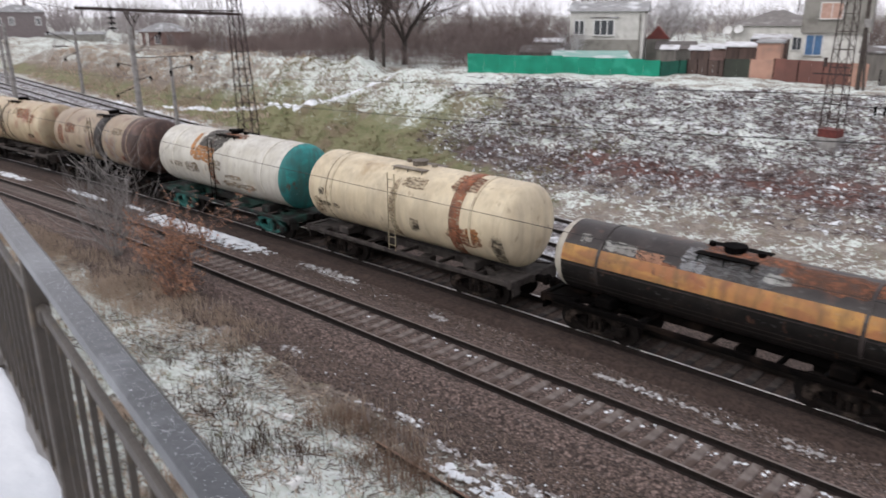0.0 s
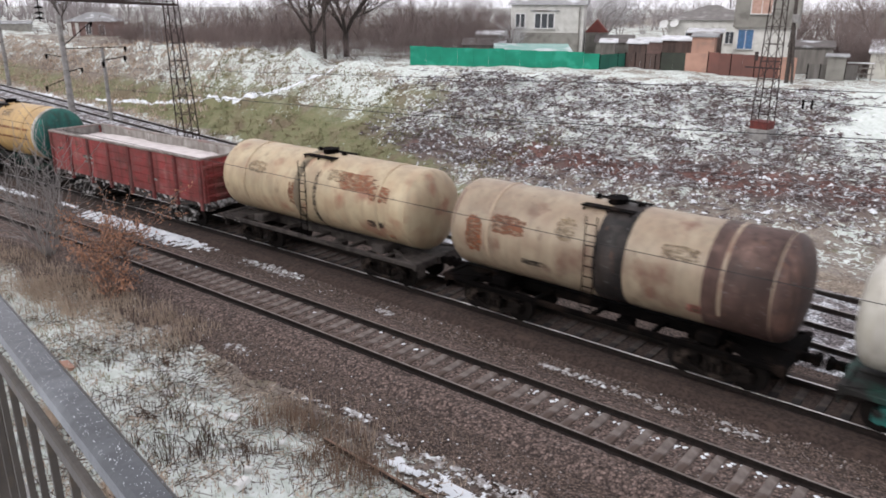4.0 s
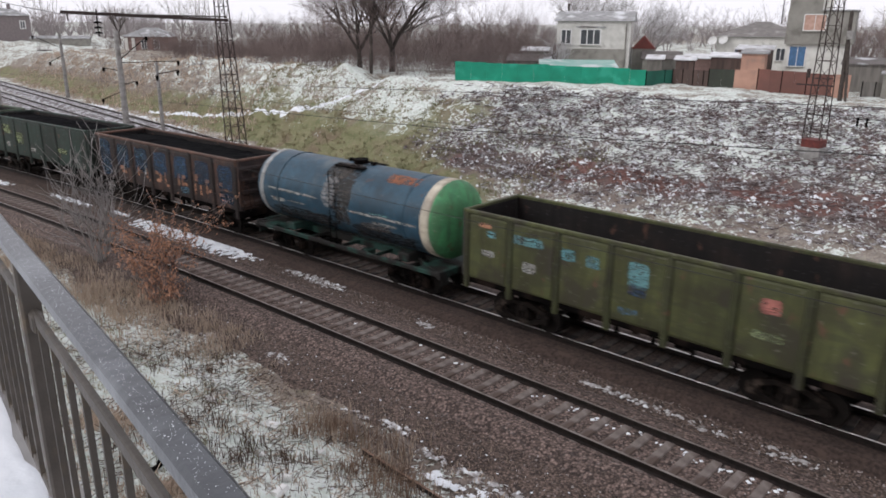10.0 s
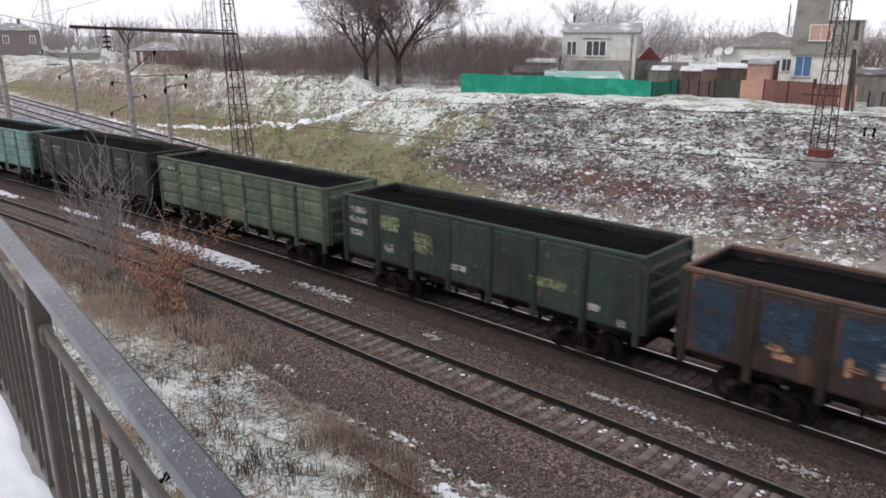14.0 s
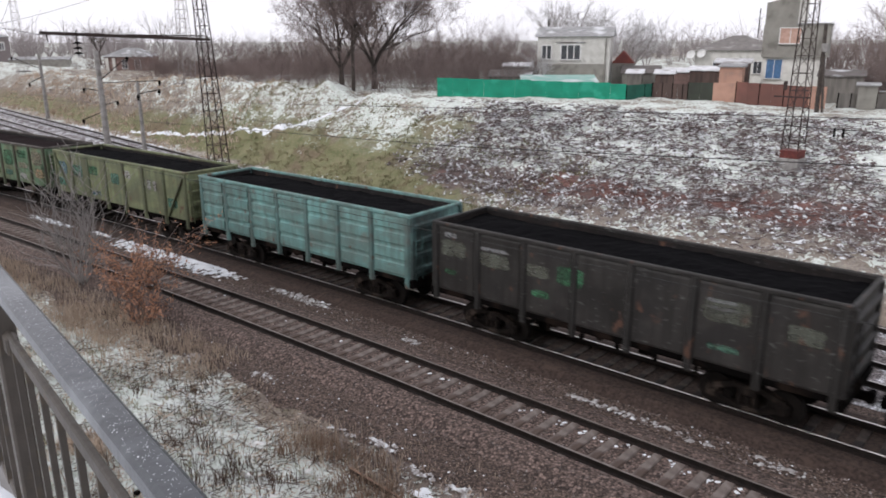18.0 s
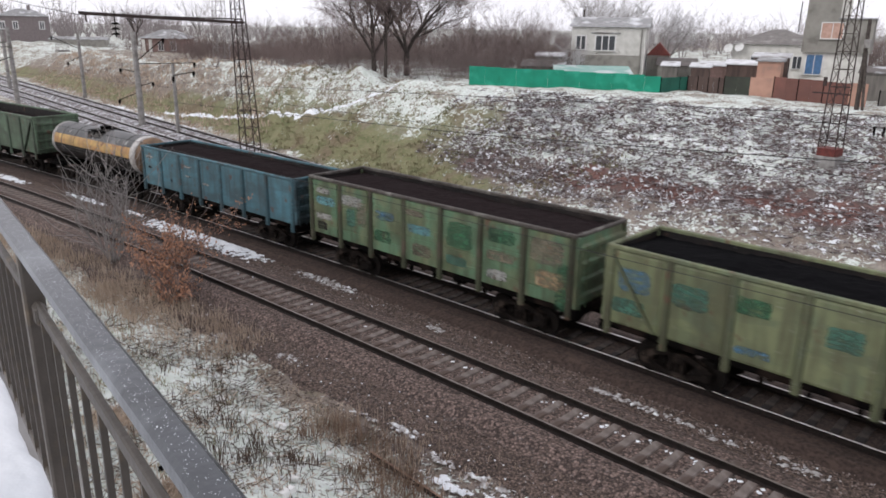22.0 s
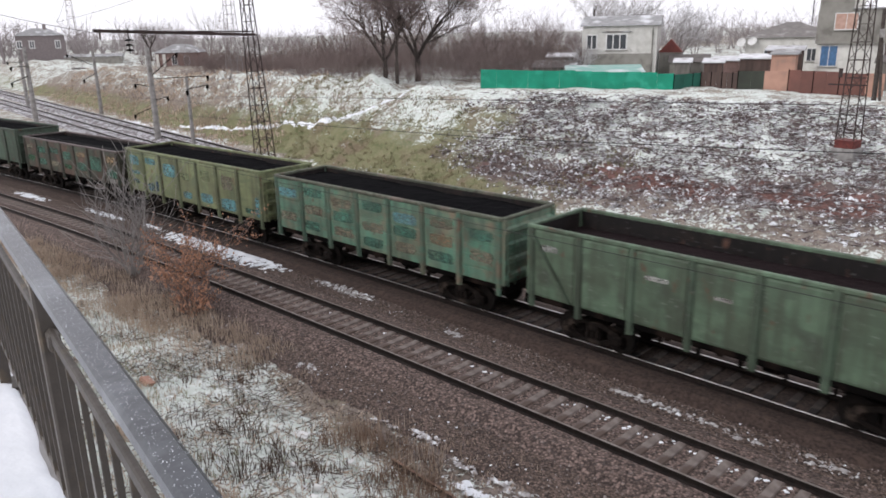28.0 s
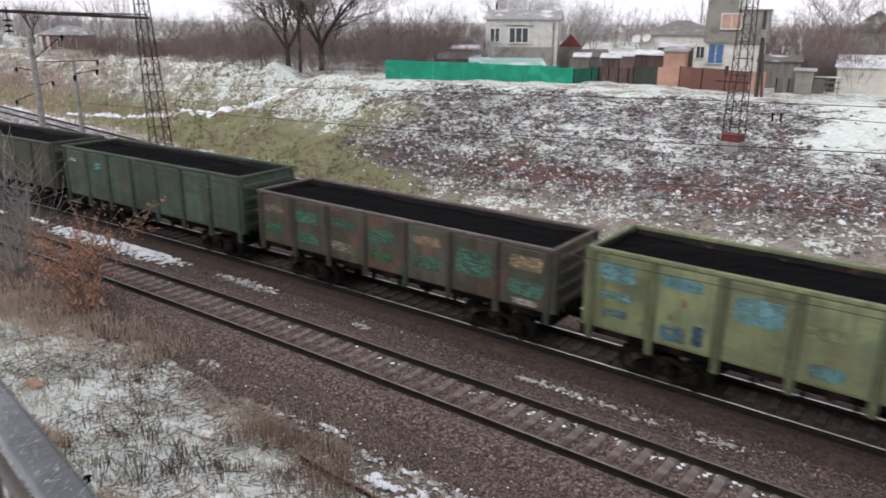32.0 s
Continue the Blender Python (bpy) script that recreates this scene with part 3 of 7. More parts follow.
@cached
def wheelset_mesh():
    bm = bmesh.new()
    cyl(bm, (0, -1.1, 0), (0, 1.1, 0), 0.085, seg=10)
    for sy in (-1, 1):
        cyl(bm, (0, sy * 0.74, 0), (0, sy * 0.87, 0), 0.478, seg=28)
        cyl(bm, (0, sy * 0.725, 0), (0, sy * 0.755, 0), 0.505, seg=28)
        cyl(bm, (0, sy * 0.86, 0), (0, sy * 0.93, 0), 0.15, seg=12)
        for k in range(3):
            a = k * 2.094
            box(bm, 0.29 * math.cos(a), sy * 0.873, 0.29 * math.sin(a), 0.09, 0.02, 0.09)
    return bm

@cached
def bogie_frame_mesh():
    bm = bmesh.new()
    for sy in (-1.02, 1.02):
        for sx in (-1, 1):
            box(bm, sx * 0.925, sy, 0.5, 0.36, 0.26, 0.34, bevel=0.05)
            bar(bm, (sx * 0.95, sy, 0.66), (sx * 0.35, sy, 0.86), 0.2, 0.16)
            bar(bm, (sx * 0.8, sy, 0.42), (sx * 0.3, sy, 0.24), 0.2, 0.14)
            cyl(bm, (sx * 0.925, sy - 0.17, 0.478), (sx * 0.925, sy + 0.17, 0.478), 0.14, seg=12)
        box(bm, 0, sy, 0.84, 0.8, 0.22, 0.14, bevel=0.03)
        box(bm, 0, sy, 0.24, 0.72, 0.24, 0.14, bevel=0.03)
        for sx in (-0.2, 0, 0.2):
            cyl(bm, (sx, sy, 0.3), (sx, sy, 0.62), 0.085, seg=10)
    box(bm, 0, 0, 0.72, 0.5, 2.3, 0.24, bevel=0.04)
    return bm

@cached
def coupler_mesh():
    bm = bmesh.new()
    box(bm, 0.25, 0, 1.05, 0.7, 0.2, 0.24, bevel=0.04)
    box(bm, 0.62, 0.03, 1.05, 0.22, 0.36, 0.34, bevel=0.06)
    return bm

WHEELS = []      # (wheelset, car index)

def running_gear(car, base, pitch, bogie_mat, idx):
    for sx in (-1, 1):
        bg = mesh_obj("bogie", bogie_frame_mesh(), bogie_mat, car, "cast steel bogie frame")
        bg.location.x = sx * base / 2
        for ax in (-0.925, 0.925):
            w = mesh_obj("wheelset", wheelset_mesh(), M["wheel_rim"], bg, "worn steel wheelset")
            w.location = (ax, 0, 0.478)
            WHEELS.append((w, idx))
        c = mesh_obj("coupler", coupler_mesh(), M["iron_dark"], car, "black automatic coupler")
        c.location.x = sx * (pitch / 2 - 0.72)
        if sx < 0:
            c.rotation_euler.z = math.pi

GL, GH, GW = 13.2, 3.85, 1.47       # gondola body: length, top over the rail, half width of the plates
GZ = 1.28

def pressed(profile, w, axis="x"):
    """One pressed sheet: a (depth, height) profile drawn out over the width w."""
    bm = bmesh.new()
    rowsn = []
    for sx in (-w / 2, w / 2):
        rowsn.append([bm.verts.new((sx, dep, z) if axis == "x" else (-dep, sx, z)) for dep, z in profile])
    for k in range(len(profile) - 1):
        bm.faces.new((rowsn[0][k], rowsn[1][k], rowsn[1][k + 1], rowsn[0][k + 1]))
    for rw in rowsn:
        bm.faces.new(rw)
    bmesh.ops.recalc_face_normals(bm, faces=bm.faces)
    return bm

@cached
def g_side():
    return boxes((0, 0.01, (GZ + GH) / 2, GL, 0.03, GH - GZ - 0.24))

@cached
def g_lining():
    bm = boxes((0, 0.035, (GZ + GH) / 2 + 0.05, GL - 0.12, 0.012, GH - GZ - 0.2))
    return bm

@cached
def g_end_lining():
    return boxes((-0.03, 0, (GZ + GH) / 2 + 0.05, 0.012, 2 * GW - 0.1, GH - GZ - 0.2))

@cached
def g_panel(style):
    z0, z1 = GZ + 0.14, GH - 0.14
    w = (GL / 7) * (0.86 if style != "flat" else 0.88)
    prof = [(0.0, z0)]
    if style == "ribbed":
        for k in range(4):
            za, zb = z0 + (z1 - z0) * (k + 0.12) / 4, z0 + (z1 - z0) * (k + 0.94) / 4
            prof += [(-0.012, za), (-0.062, za + 0.05), (-0.062, zb - 0.05), (-0.012, zb)]
    elif style == "boards":
        for k in range(5):
            za, zb = z0 + (z1 - z0) * (k + 0.04) / 5, z0 + (z1 - z0) * (k + 0.96) / 5
            prof += [(-0.008, za), (-0.036, za + 0.012), (-0.036, zb - 0.012), (-0.008, zb)]
    else:
        prof += [(-0.01, z0 + 0.03), (-0.03, z0 + 0.09), (-0.026, (z0 + z1) / 2), (-0.03, z1 - 0.09), (-0.01, z1 - 0.03)]
    return pressed(prof + [(0.0, z1)], w)

@cached
def g_post():
    bm = bmesh.new()
    z0, z1 = GZ - 0.22, GH - 0.1
    pts = [(-0.13, 0.0), (-0.075, -0.1), (0.075, -0.1), (0.13, 0.0)]
    lo = [bm.verts.new((x, y, z0)) for x, y in pts]
    hi = [bm.verts.new((x, y * 0.75, z1)) for x, y in pts]
    for i in range(4):
        bm.faces.new((lo[i], lo[(i + 1) % 4], hi[(i + 1) % 4], hi[i]))
    bm.faces.new(lo[::-1])
    bm.faces.new(hi)
    return bm

@cached
def g_brace():
    bm = bmesh.new()
    bar(bm, (-0.75, 0, GZ + 0.2), (0.75, 0, GH - 0.3), 0.06, 0.16, up=(0, 1, 0))
    return bm

@cached
def g_rim():
    bm = bmesh.new()
    for sy in (-1, 1):
        box(bm, 0, sy * (GW + 0.01), GH - 0.07, GL + 0.06, 0.13, 0.14, bevel=0.03)
    for sx in (-1, 1):
        box(bm, sx * (GL / 2 - 0.02), 0, GH - 0.07, 0.12, 2 * GW - 0.1, 0.13, bevel=0.03)
    return bm

@cached
def g_end():
    z0, z1 = GZ + 0.1, GH - 0.12
    prof = [(0.0, z0)]
    for k in range(4):
        zc = z0 + (z1 - z0) * (k + 0.6) / 4.3
        prof += [(-0.015, zc - 0.13), (-0.11, zc - 0.07), (-0.11, zc + 0.07), (-0.015, zc + 0.13)]
    return pressed(prof + [(0.0, z1)], 2 * GW - 0.02, "y")

@cached
def g_corner():
    return boxes((0.02, 0, (GZ + GH) / 2, 0.15, 0.16, GH - GZ - 0.2), bevel=0.02)

@cached
def g_frame():
    bm = bmesh.new()
    box(bm, 0, 0, GZ, GL + 0.3, 0.5, 0.34)
    for sy in (-1, 1):
        box(bm, 0, sy * (GW - 0.03), GZ + 0.06, GL, 0.1, 0.2, bevel=0.02)
    for sx in (-1, 1):
        box(bm, sx * (GL / 2 + 0.03), 0, GZ - 0.02, 0.22, 2 * GW + 0.1, 0.34, bevel=0.03)
    for k in range(5):
        box(bm, -3.2 + k * 1.6, 0, GZ - 0.02, 0.18, 2 * GW - 0.1, 0.24)
    for k in range(6):
        for sy in (-1, 1):
            box(bm, -3.0 + k * 1.2, sy * (GW - 0.05), GZ - 0.16, 0.1, 0.12, 0.22)
    cyl(bm, (-0.9, 0.55, 0.95), (0.1, 0.55, 0.95), 0.19, seg=12)
    box(bm, 1.2, -0.55, 0.95, 0.55, 0.4, 0.35, bevel=0.04)
    return bm

@cached
def g_floor():
    return boxes((0, 0, GZ + 0.16, GL - 0.1, 2 * GW - 0.05, 0.06))

@cached
def ladder_mesh(h):
    bm = bmesh.new()
    for sx in (-0.18, 0.18):
        box(bm, sx, 0, h / 2, 0.03, 0.03, h)
    k = int(h / 0.32)
    for i in range(k):
        box(bm, 0, 0, 0.2 + i * 0.32, 0.36, 0.025, 0.025)
    return bm

@cached
def g_load(seed, fill):
    bm = bmesh.new()
    nx, ny = 60, 12
    grid = []
    for i in range(nx + 1):
        row = []
        for j in range(ny + 1):
            x = (i / nx - 0.5) * (GL - 0.08)
            y = (j / ny - 0.5) * (2 * GW - 0.06)
            e = min(1 - abs(2 * i / nx - 1), 1.0) * 8
            z = GZ + 0.2 + (GH - GZ - 0.2) * fill + 0.1 * noise.fractal(Vector((x * 0.35 + seed, y * 0.6, seed)), 1, 2, 3) + 0.05 * noise.noise(Vector((x * 3, y * 3, seed)))
            z += 0.12 * (1 - (2 * j / ny - 1) ** 2) * min(e, 1) - 0.06
            row.append(bm.verts.new((x, y, z)))
        grid.append(row)
    for i in range(nx):
        for j in range(ny):
            bm.faces.new((grid[i][j], grid[i + 1][j], grid[i + 1][j + 1], grid[i][j + 1]))
    return bm

@cached
def marking(w, h, seed):
    """A worn patch of paint or lettering with a ragged edge."""
    bm = bmesh.new()
    rng = random.Random(seed)
    n = 32
    lo = []
    for k in range(n):
        a = 6.2832 * k / n
        cx, cy = math.cos(a), math.sin(a)
        e = (abs(cx) ** 7 + abs(cy) ** 7) ** (-1 / 7) * rng.uniform(0.86, 1.0)
        lo.append(bm.verts.new((cx * e * w / 2, 0, cy * e * h / 2)))
    bm.faces.new(lo)
    r = bmesh.ops.extrude_face_region(bm, geom=list(bm.faces))
    bmesh.ops.translate(bm, verts=[v for v in r["geom"] if isinstance(v, bmesh.types.BMVert)], vec=(0, -0.005, 0))
    bmesh.ops.recalc_face_normals(bm, faces=bm.faces)
    return bm

TONES = {}

def paint(name, c1, c2, c3, spots=0.6, spot_scale=0.9, rough=0.6, scale=1.4, wear=None):
    """Old sheet-metal paint: two tones, run-down grime, peeled patches of c3, scuffs; every panel differs. With wear it is a worn mark, gone in places."""
    dirt = 0.45 if name.startswith("tank_") else 1.0
    rough = 0.42 if name.startswith("tank_") else rough
    m = bpy.data.materials.new(name)
    TONES[name] = (c1, c2, c3)
    m.use_nodes = True
    n, l = m.node_tree.nodes, m.node_tree.links
    b = n["Principled BSDF"]
    b.inputs["Roughness"].default_value, b.inputs["Specular IOR Level"].default_value = rough, 0.3
    rnd = n.new("ShaderNodeObjectInfo").outputs["Random"]
    tc = n.new("ShaderNodeTexCoord").outputs["Object"]
    off = n.new("ShaderNodeVectorMath")
    off.operation = "MULTIPLY_ADD"
    l.new(rnd, off.inputs[0])
    off.inputs[1].default_value = (61, 37, 23)
    l.new(tc, off.inputs[2])
    def noi(sc, det, stretch=(1, 1, 1)):
        mp = n.new("ShaderNodeMapping")
        mp.inputs["Scale"].default_value = stretch
        l.new(off.outputs[0], mp.inputs["Vector"])
        t = n.new("ShaderNodeTexNoise")
        t.inputs["Scale"].default_value, t.inputs["Detail"].default_value = sc, det
        l.new(mp.outputs["Vector"], t.inputs["Vector"])
        return t.outputs["Fac"]
    def ramp(fac, lo, hi, top=1.0):
        r = n.new("ShaderNodeMapRange")
        r.inputs["From Min"].default_value, r.inputs["From Max"].default_value, r.inputs["To Max"].default_value = lo, hi, top
        l.new(fac, r.inputs["Value"])
        return r.outputs["Result"]
    def mix(fac, a, c):
        x = n.new("ShaderNodeMix")
        x.data_type = "RGBA"
        l.new(fac, x.inputs["Factor"])
        for sock, v in (("A", a), ("B", c)):
            if isinstance(v, tuple):
                x.inputs[sock].default_value = (*v, 1)
            else:
                l.new(v, x.inputs[sock])
        return x.outputs["Result"]
    col = mix(ramp(noi(scale, 6), 0.35, 0.65), c1, c2)
    if not wear and dirt == 1.0:
        col = mix(ramp(noi(1.15, 4, (0.55, 0.55, 2.4)), 0.5, 0.58, 0.8), col, tuple(0.6 * v + 0.4 * w for v, w in zip(c2, c3)))
    g = sum(c1) / 3
    grime = tuple(0.3 * v + 0.12 * g * k for v, k in zip(c1, (1.5, 1.1, 0.9)))
    rough_spot = mix(ramp(noi(spot_scale, 9), spots - 0.06, spots + 0.06), col, c3)
    streak = mix(ramp(noi(1.0, 7, (4.0, 4.0, 0.35)), 0.44, 0.68, 0.8 * dirt), rough_spot, grime)
    blot = mix(ramp(noi(0.8, 9), 0.46, 0.68, 0.75 * dirt), streak, grime)
    scuff = mix(ramp(noi(5.0, 9, (1, 1, 2.2)), 0.63, 0.72, 0.45 * dirt), blot, tuple(0.5 * v + 0.16 for v in c1))
    rust = mix(ramp(noi(2.6, 9, (1, 1, 0.6)), 0.64, 0.7, 0.8 * dirt), scuff, (0.11, 0.052, 0.034))
    hs = n.new("ShaderNodeHueSaturation")
    hs.inputs["Saturation"].default_value = 0.93
    mr = n.new("ShaderNodeMapRange")
    mr.inputs["To Min"].default_value, mr.inputs["To Max"].default_value = 0.8, 1.08
    l.new(rnd, mr.inputs["Value"])
    l.new(mr.outputs["Result"], hs.inputs["Value"])
    l.new(rust, hs.inputs["Color"])
    l.new(hs.outputs["Color"], b.inputs["Base Color"])
    if wear:
        l.new(ramp(noi(5.5, 7, (0.7, 0.7, 2.2)), wear + 0.1, wear - 0.2, 0.8), b.inputs["Alpha"])
    bp = n.new("ShaderNodeBump")
    bp.inputs["Strength"].default_value, bp.inputs["Distance"].default_value = 0.25, 0.02
    l.new(noi(7, 7), bp.inputs["Height"])
    l.new(bp.outputs["Normal"], b.inputs["Normal"])
    return m

FROSTED = mat("frosted_iron", (0.02, 0.017, 0.016), (0.03, 0.025, 0.023), 4, 0.85, c3=(0.42, 0.41, 0.41), spots=0.56, spot_scale=3.5)
M["frame_dust"] = mat("frame_dust", (0.065, 0.055, 0.05), (0.034, 0.028, 0.026), 3, 0.85, c3=(0.02, 0.016, 0.014), spots=0.56, spot_scale=2)
M["powder"] = mat("powder", (0.66, 0.61, 0.6), (0.52, 0.47, 0.46), 2, 0.95, bump=0.5, bump_scale=9)
# Inner walls: rusty sheet with the shade inside the car in its colour.
LINING = paint("lining_shaded_rust", (0.009, 0.007, 0.0078), (0.013, 0.01, 0.01), (0.022, 0.014, 0.012), 0.6)

def gondola(idx, spec):
    car = tagged(empty("gondola_car"), spec["label"], "freight car", group="cars of the freight train")
    body = spec["paint"]
    trim = spec.get("rim", body)
    post = spec.get("post")
    # Default posts: body tones darkened for the shade and dirt on them.
    if not post:
        c1, c2, c3 = TONES[body.name]
        post = paint(body.name + "_post", *(tuple(0.62 * v + 0.006 for v in c) for c in (c1, c2, c3)))
    rng = random.Random(idx * 7 + 1)
    style = spec.get("style", "flat")
    k_h = (spec.get("h", GH) - GZ) / (GH - GZ)
    def lowered(ob):
        ob.scale.z, ob.location.z = k_h, GZ * (1 - k_h)
        return ob
    for sy in (-1, 1):
        sd = lowered(mesh_obj("side_wall", g_side(), body, car))
        for k in range(7):
            mesh_obj("side_panel", g_panel(style), body, sd).location.x = -GL / 2 + GL / 7 * (k + 0.5)
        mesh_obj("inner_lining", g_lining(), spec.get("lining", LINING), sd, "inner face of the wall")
        sd.location.y = sy * GW
        sd.rotation_euler.z = 0 if sy < 0 else math.pi
        for k in range(8):
            p = mesh_obj("side_post", g_post(), post, sd)
            p.location = (-GL / 2 + 0.14 + k * (GL - 0.28) / 7, -0.01, 0)
        if spec.get("brace"):
            for k in (0, 6):
                br = mesh_obj("diagonal_brace", g_brace(), post, sd)
                br.location = (-GL / 2 + GL / 7 * (k + 0.5), -0.06, 0)
                if k == 0:
                    br.rotation_euler.z = math.pi
        for u, v, w, h, mk in spec.get("marks", ()):
            mm = mesh_obj("painted_marking", marking(w * 1.12, h * 1.25, int(u * 97 + v * 31)), MARK[mk], sd, "faded painted lettering worn to bars")
            mm.location = (-GL / 2 + GL * u, -0.034 if style == "flat" else (-0.066 if style == "ribbed" else -0.04), GZ + (GH - GZ) * v)
    for sx in (-1, 1):
        e = lowered(mesh_obj("end_wall", g_end(), spec.get("end", body), car))
        e.location.x = sx * GL / 2
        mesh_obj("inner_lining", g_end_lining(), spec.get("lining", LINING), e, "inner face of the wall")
        e.rotation_euler.z = 0 if sx > 0 else math.pi
        for sy in (-1, 1):
            cp = mesh_obj("corner_post", g_corner(), spec.get("end", body), e)
            cp.location.y = sy * (GW - 0.07)
        ld = mesh_obj("ladder", ladder_mesh(1.9), spec.get("end", body), car)
        ld.location = (sx * (GL / 2 + 0.14), -1.15 * sx, GZ + 0.1)
        ld.rotation_euler.z = math.pi / 2
    lowered(mesh_obj("top_rim", g_rim(), trim, car))
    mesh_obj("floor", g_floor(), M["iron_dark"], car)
    mesh_obj("underframe", g_frame(), spec.get("frame", M["iron_dark"]), car, "dirty underframe, its black deepened by painted shade")
    if spec.get("load"):
        lowered(mesh_obj("load", g_load(idx % 4, spec.get("fill", 0.9)), M[spec["load"]], car, spec.get("load_label", "heap of black coal")))
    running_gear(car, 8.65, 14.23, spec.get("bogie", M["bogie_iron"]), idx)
    return car

def lathe(profile, seg=40):
    """A body of revolution round x from (x, r) pairs."""
    bm = bmesh.new()
    rings = []
    for x, r in profile:
        if r < 1e-6:
            rings.append([bm.verts.new((x, 0, 0))])
        else:
            rings.append([bm.verts.new((x, r * math.cos(2 * math.pi * k / seg), r * math.sin(2 * math.pi * k / seg))) for k in range(seg)])
    for a, b in zip(rings, rings[1:]):
        for k in range(seg):
            k2 = (k + 1) % seg
            if len(a) == 1:
                bm.faces.new((a[0], b[k2], b[k]))
            elif len(b) == 1:
                bm.faces.new((a[k], a[k2], b[0]))
            else:
                bm.faces.new((a[k], a[k2], b[k2], b[k]))
    for f in bm.faces:
        f.smooth = True
    bmesh.ops.recalc_face_normals(bm, faces=bm.faces)
    return bm

@cached
def t_barrel(length, r):
    h = length / 2
    return lathe([(-h, r)] + [(-h + length * k / 8, r) for k in range(1, 8)] + [(h, r)])

@cached
def t_cap(r):
    return lathe([(-0.02, r), (0.12, r * 0.985), (0.26, r * 0.93), (0.38, r * 0.82), (0.48, r * 0.62), (0.54, r * 0.36), (0.57, 0)])

@cached
def t_band(w, r):
    return lathe([(-w / 2, r - 0.02), (-w / 2, r + 0.012), (w / 2, r + 0.012), (w / 2, r - 0.02)])

@cached
def t_frame(length, sill=True):
    bm = bmesh.new()
    h = length / 2
    box(bm, 0, 0, 1.05, length + 1.2, 0.5, 0.3, bevel=0.02)
    for sx in (-1, 1):
        box(bm, sx * (h + 0.45), 0, 1.08, 0.2, 2.9, 0.3, bevel=0.03)
        box(bm, sx * (h - 0.1), 0, 1.14, 1.1, 2.7, 0.05)
        for sy in (-1, 1):
            bar(bm, (sx * (h + 0.4), sy * 1.35, 1.1), (sx * (h - 1.9), sy * 0.3, 1.1), 0.12, 0.2)
            box(bm, sx * (h + 0.5), sy * 1.1, 0.85, 0.06, 0.4, 0.4)
        box(bm, sx * (h - 1.6), 0, 1.28, 0.6, 2.3, 0.34, bevel=0.05)
    for sy in (-1, 1):
        if sill:
            box(bm, 0, sy * 1.36, 1.08, length + 0.8, 0.12, 0.17, bevel=0.02)
        else:
            for sx in (-1, 1):
                box(bm, sx * (h - 0.6), sy * 1.36, 1.08, 2.0, 0.12, 0.17, bevel=0.02)
        for k in range(5):
            box(bm, (k - 2) * length / 5.2, sy * 0.8, 1.06, 0.12, 1.1, 0.12)
    cyl(bm, (-1.2, 0.5, 0.8), (-0.1, 0.5, 0.8), 0.19, seg=12)
    box(bm, 0.8, -0.45, 0.8, 0.5, 0.4, 0.3, bevel=0.03)
    return bm

@cached
def t_top(r, zc):
    bm = bmesh.new()
    z = zc + r
    cyl(bm, (0, 0, z - 0.1), (0, 0, z + 0.13), 0.3, seg=20)
    cyl(bm, (0, 0, z + 0.13), (0, 0, z + 0.17), 0.34, seg=20)
    cyl(bm, (0.75, 0, z - 0.1), (0.75, 0, z + 0.11), 0.12, seg=12)
    cyl(bm, (-0.7, 0.1, z - 0.1), (-0.7, 0.1, z + 0.12), 0.1, seg=12)
    return bm

@cached
def t_platform(r, zc, sy):
    bm = bmesh.new()
    z = zc + r
    box(bm, 0, sy * 0.55, z - 0.07, 1.7, 0.34, 0.035)
    for k in range(3):
        bar(bm, (-0.75 + 0.75 * k, sy * 0.68, z - 0.07), (-0.75 + 0.75 * k, sy * 0.8, z - 0.4), 0.035)
    return bm

@cached
def t_patch(w, h, r, seed):
    """A ragged patch of paint, rust or painted shade that follows the barrel."""
    bm = bmesh.new()
    rng = random.Random(seed)
    n, k = 32, 5
    edge = [0.86 * (abs(math.cos(6.2832 * i / n)) ** 5 + abs(math.sin(6.2832 * i / n)) ** 5) ** (-0.2) * rng.uniform(0.78, 1.04) for i in range(n)]
    def put(u, v):
        a = v / r
        return bm.verts.new((u, -(r + 0.006) * math.cos(a), (r + 0.006) * math.sin(a)))
    mid = put(0, 0)
    prev = None
    for j in range(1, k + 1):
        ring = [put(math.cos(6.2832 * i / n) * edge[i] * j / k * w / 1.8, math.sin(6.2832 * i / n) * edge[i] * j / k * h / 1.8) for i in range(n)]
        for i in range(n):
            i2 = (i + 1) % n
            bm.faces.new((mid, ring[i], ring[i2]) if prev is None else (prev[i], ring[i], ring[i2], prev[i2]))
        prev = ring
    for f in bm.faces:
        f.smooth = True
    return bm

@cached
def t_strap(r, zc):
    bm = bmesh.new()
    prev = None
    for k in range(25):
        a = math.pi * (-0.16 + 1.32 * k / 24)
        ring = [bm.verts.new((x, q * math.cos(a), zc + q * math.sin(a))) for x, q in ((-0.05, r - 0.01), (0.05, r - 0.01), (0.05, r + 0.022), (-0.05, r + 0.022))]
        if prev:
            for j in range(4):
                bm.faces.new((prev[j], prev[(j + 1) % 4], ring[(j + 1) % 4], ring[j]))
        else:
            bm.faces.new(ring)
        prev = ring
    bm.faces.new(prev[::-1])
    bmesh.ops.recalc_face_normals(bm, faces=bm.faces)
    return bm

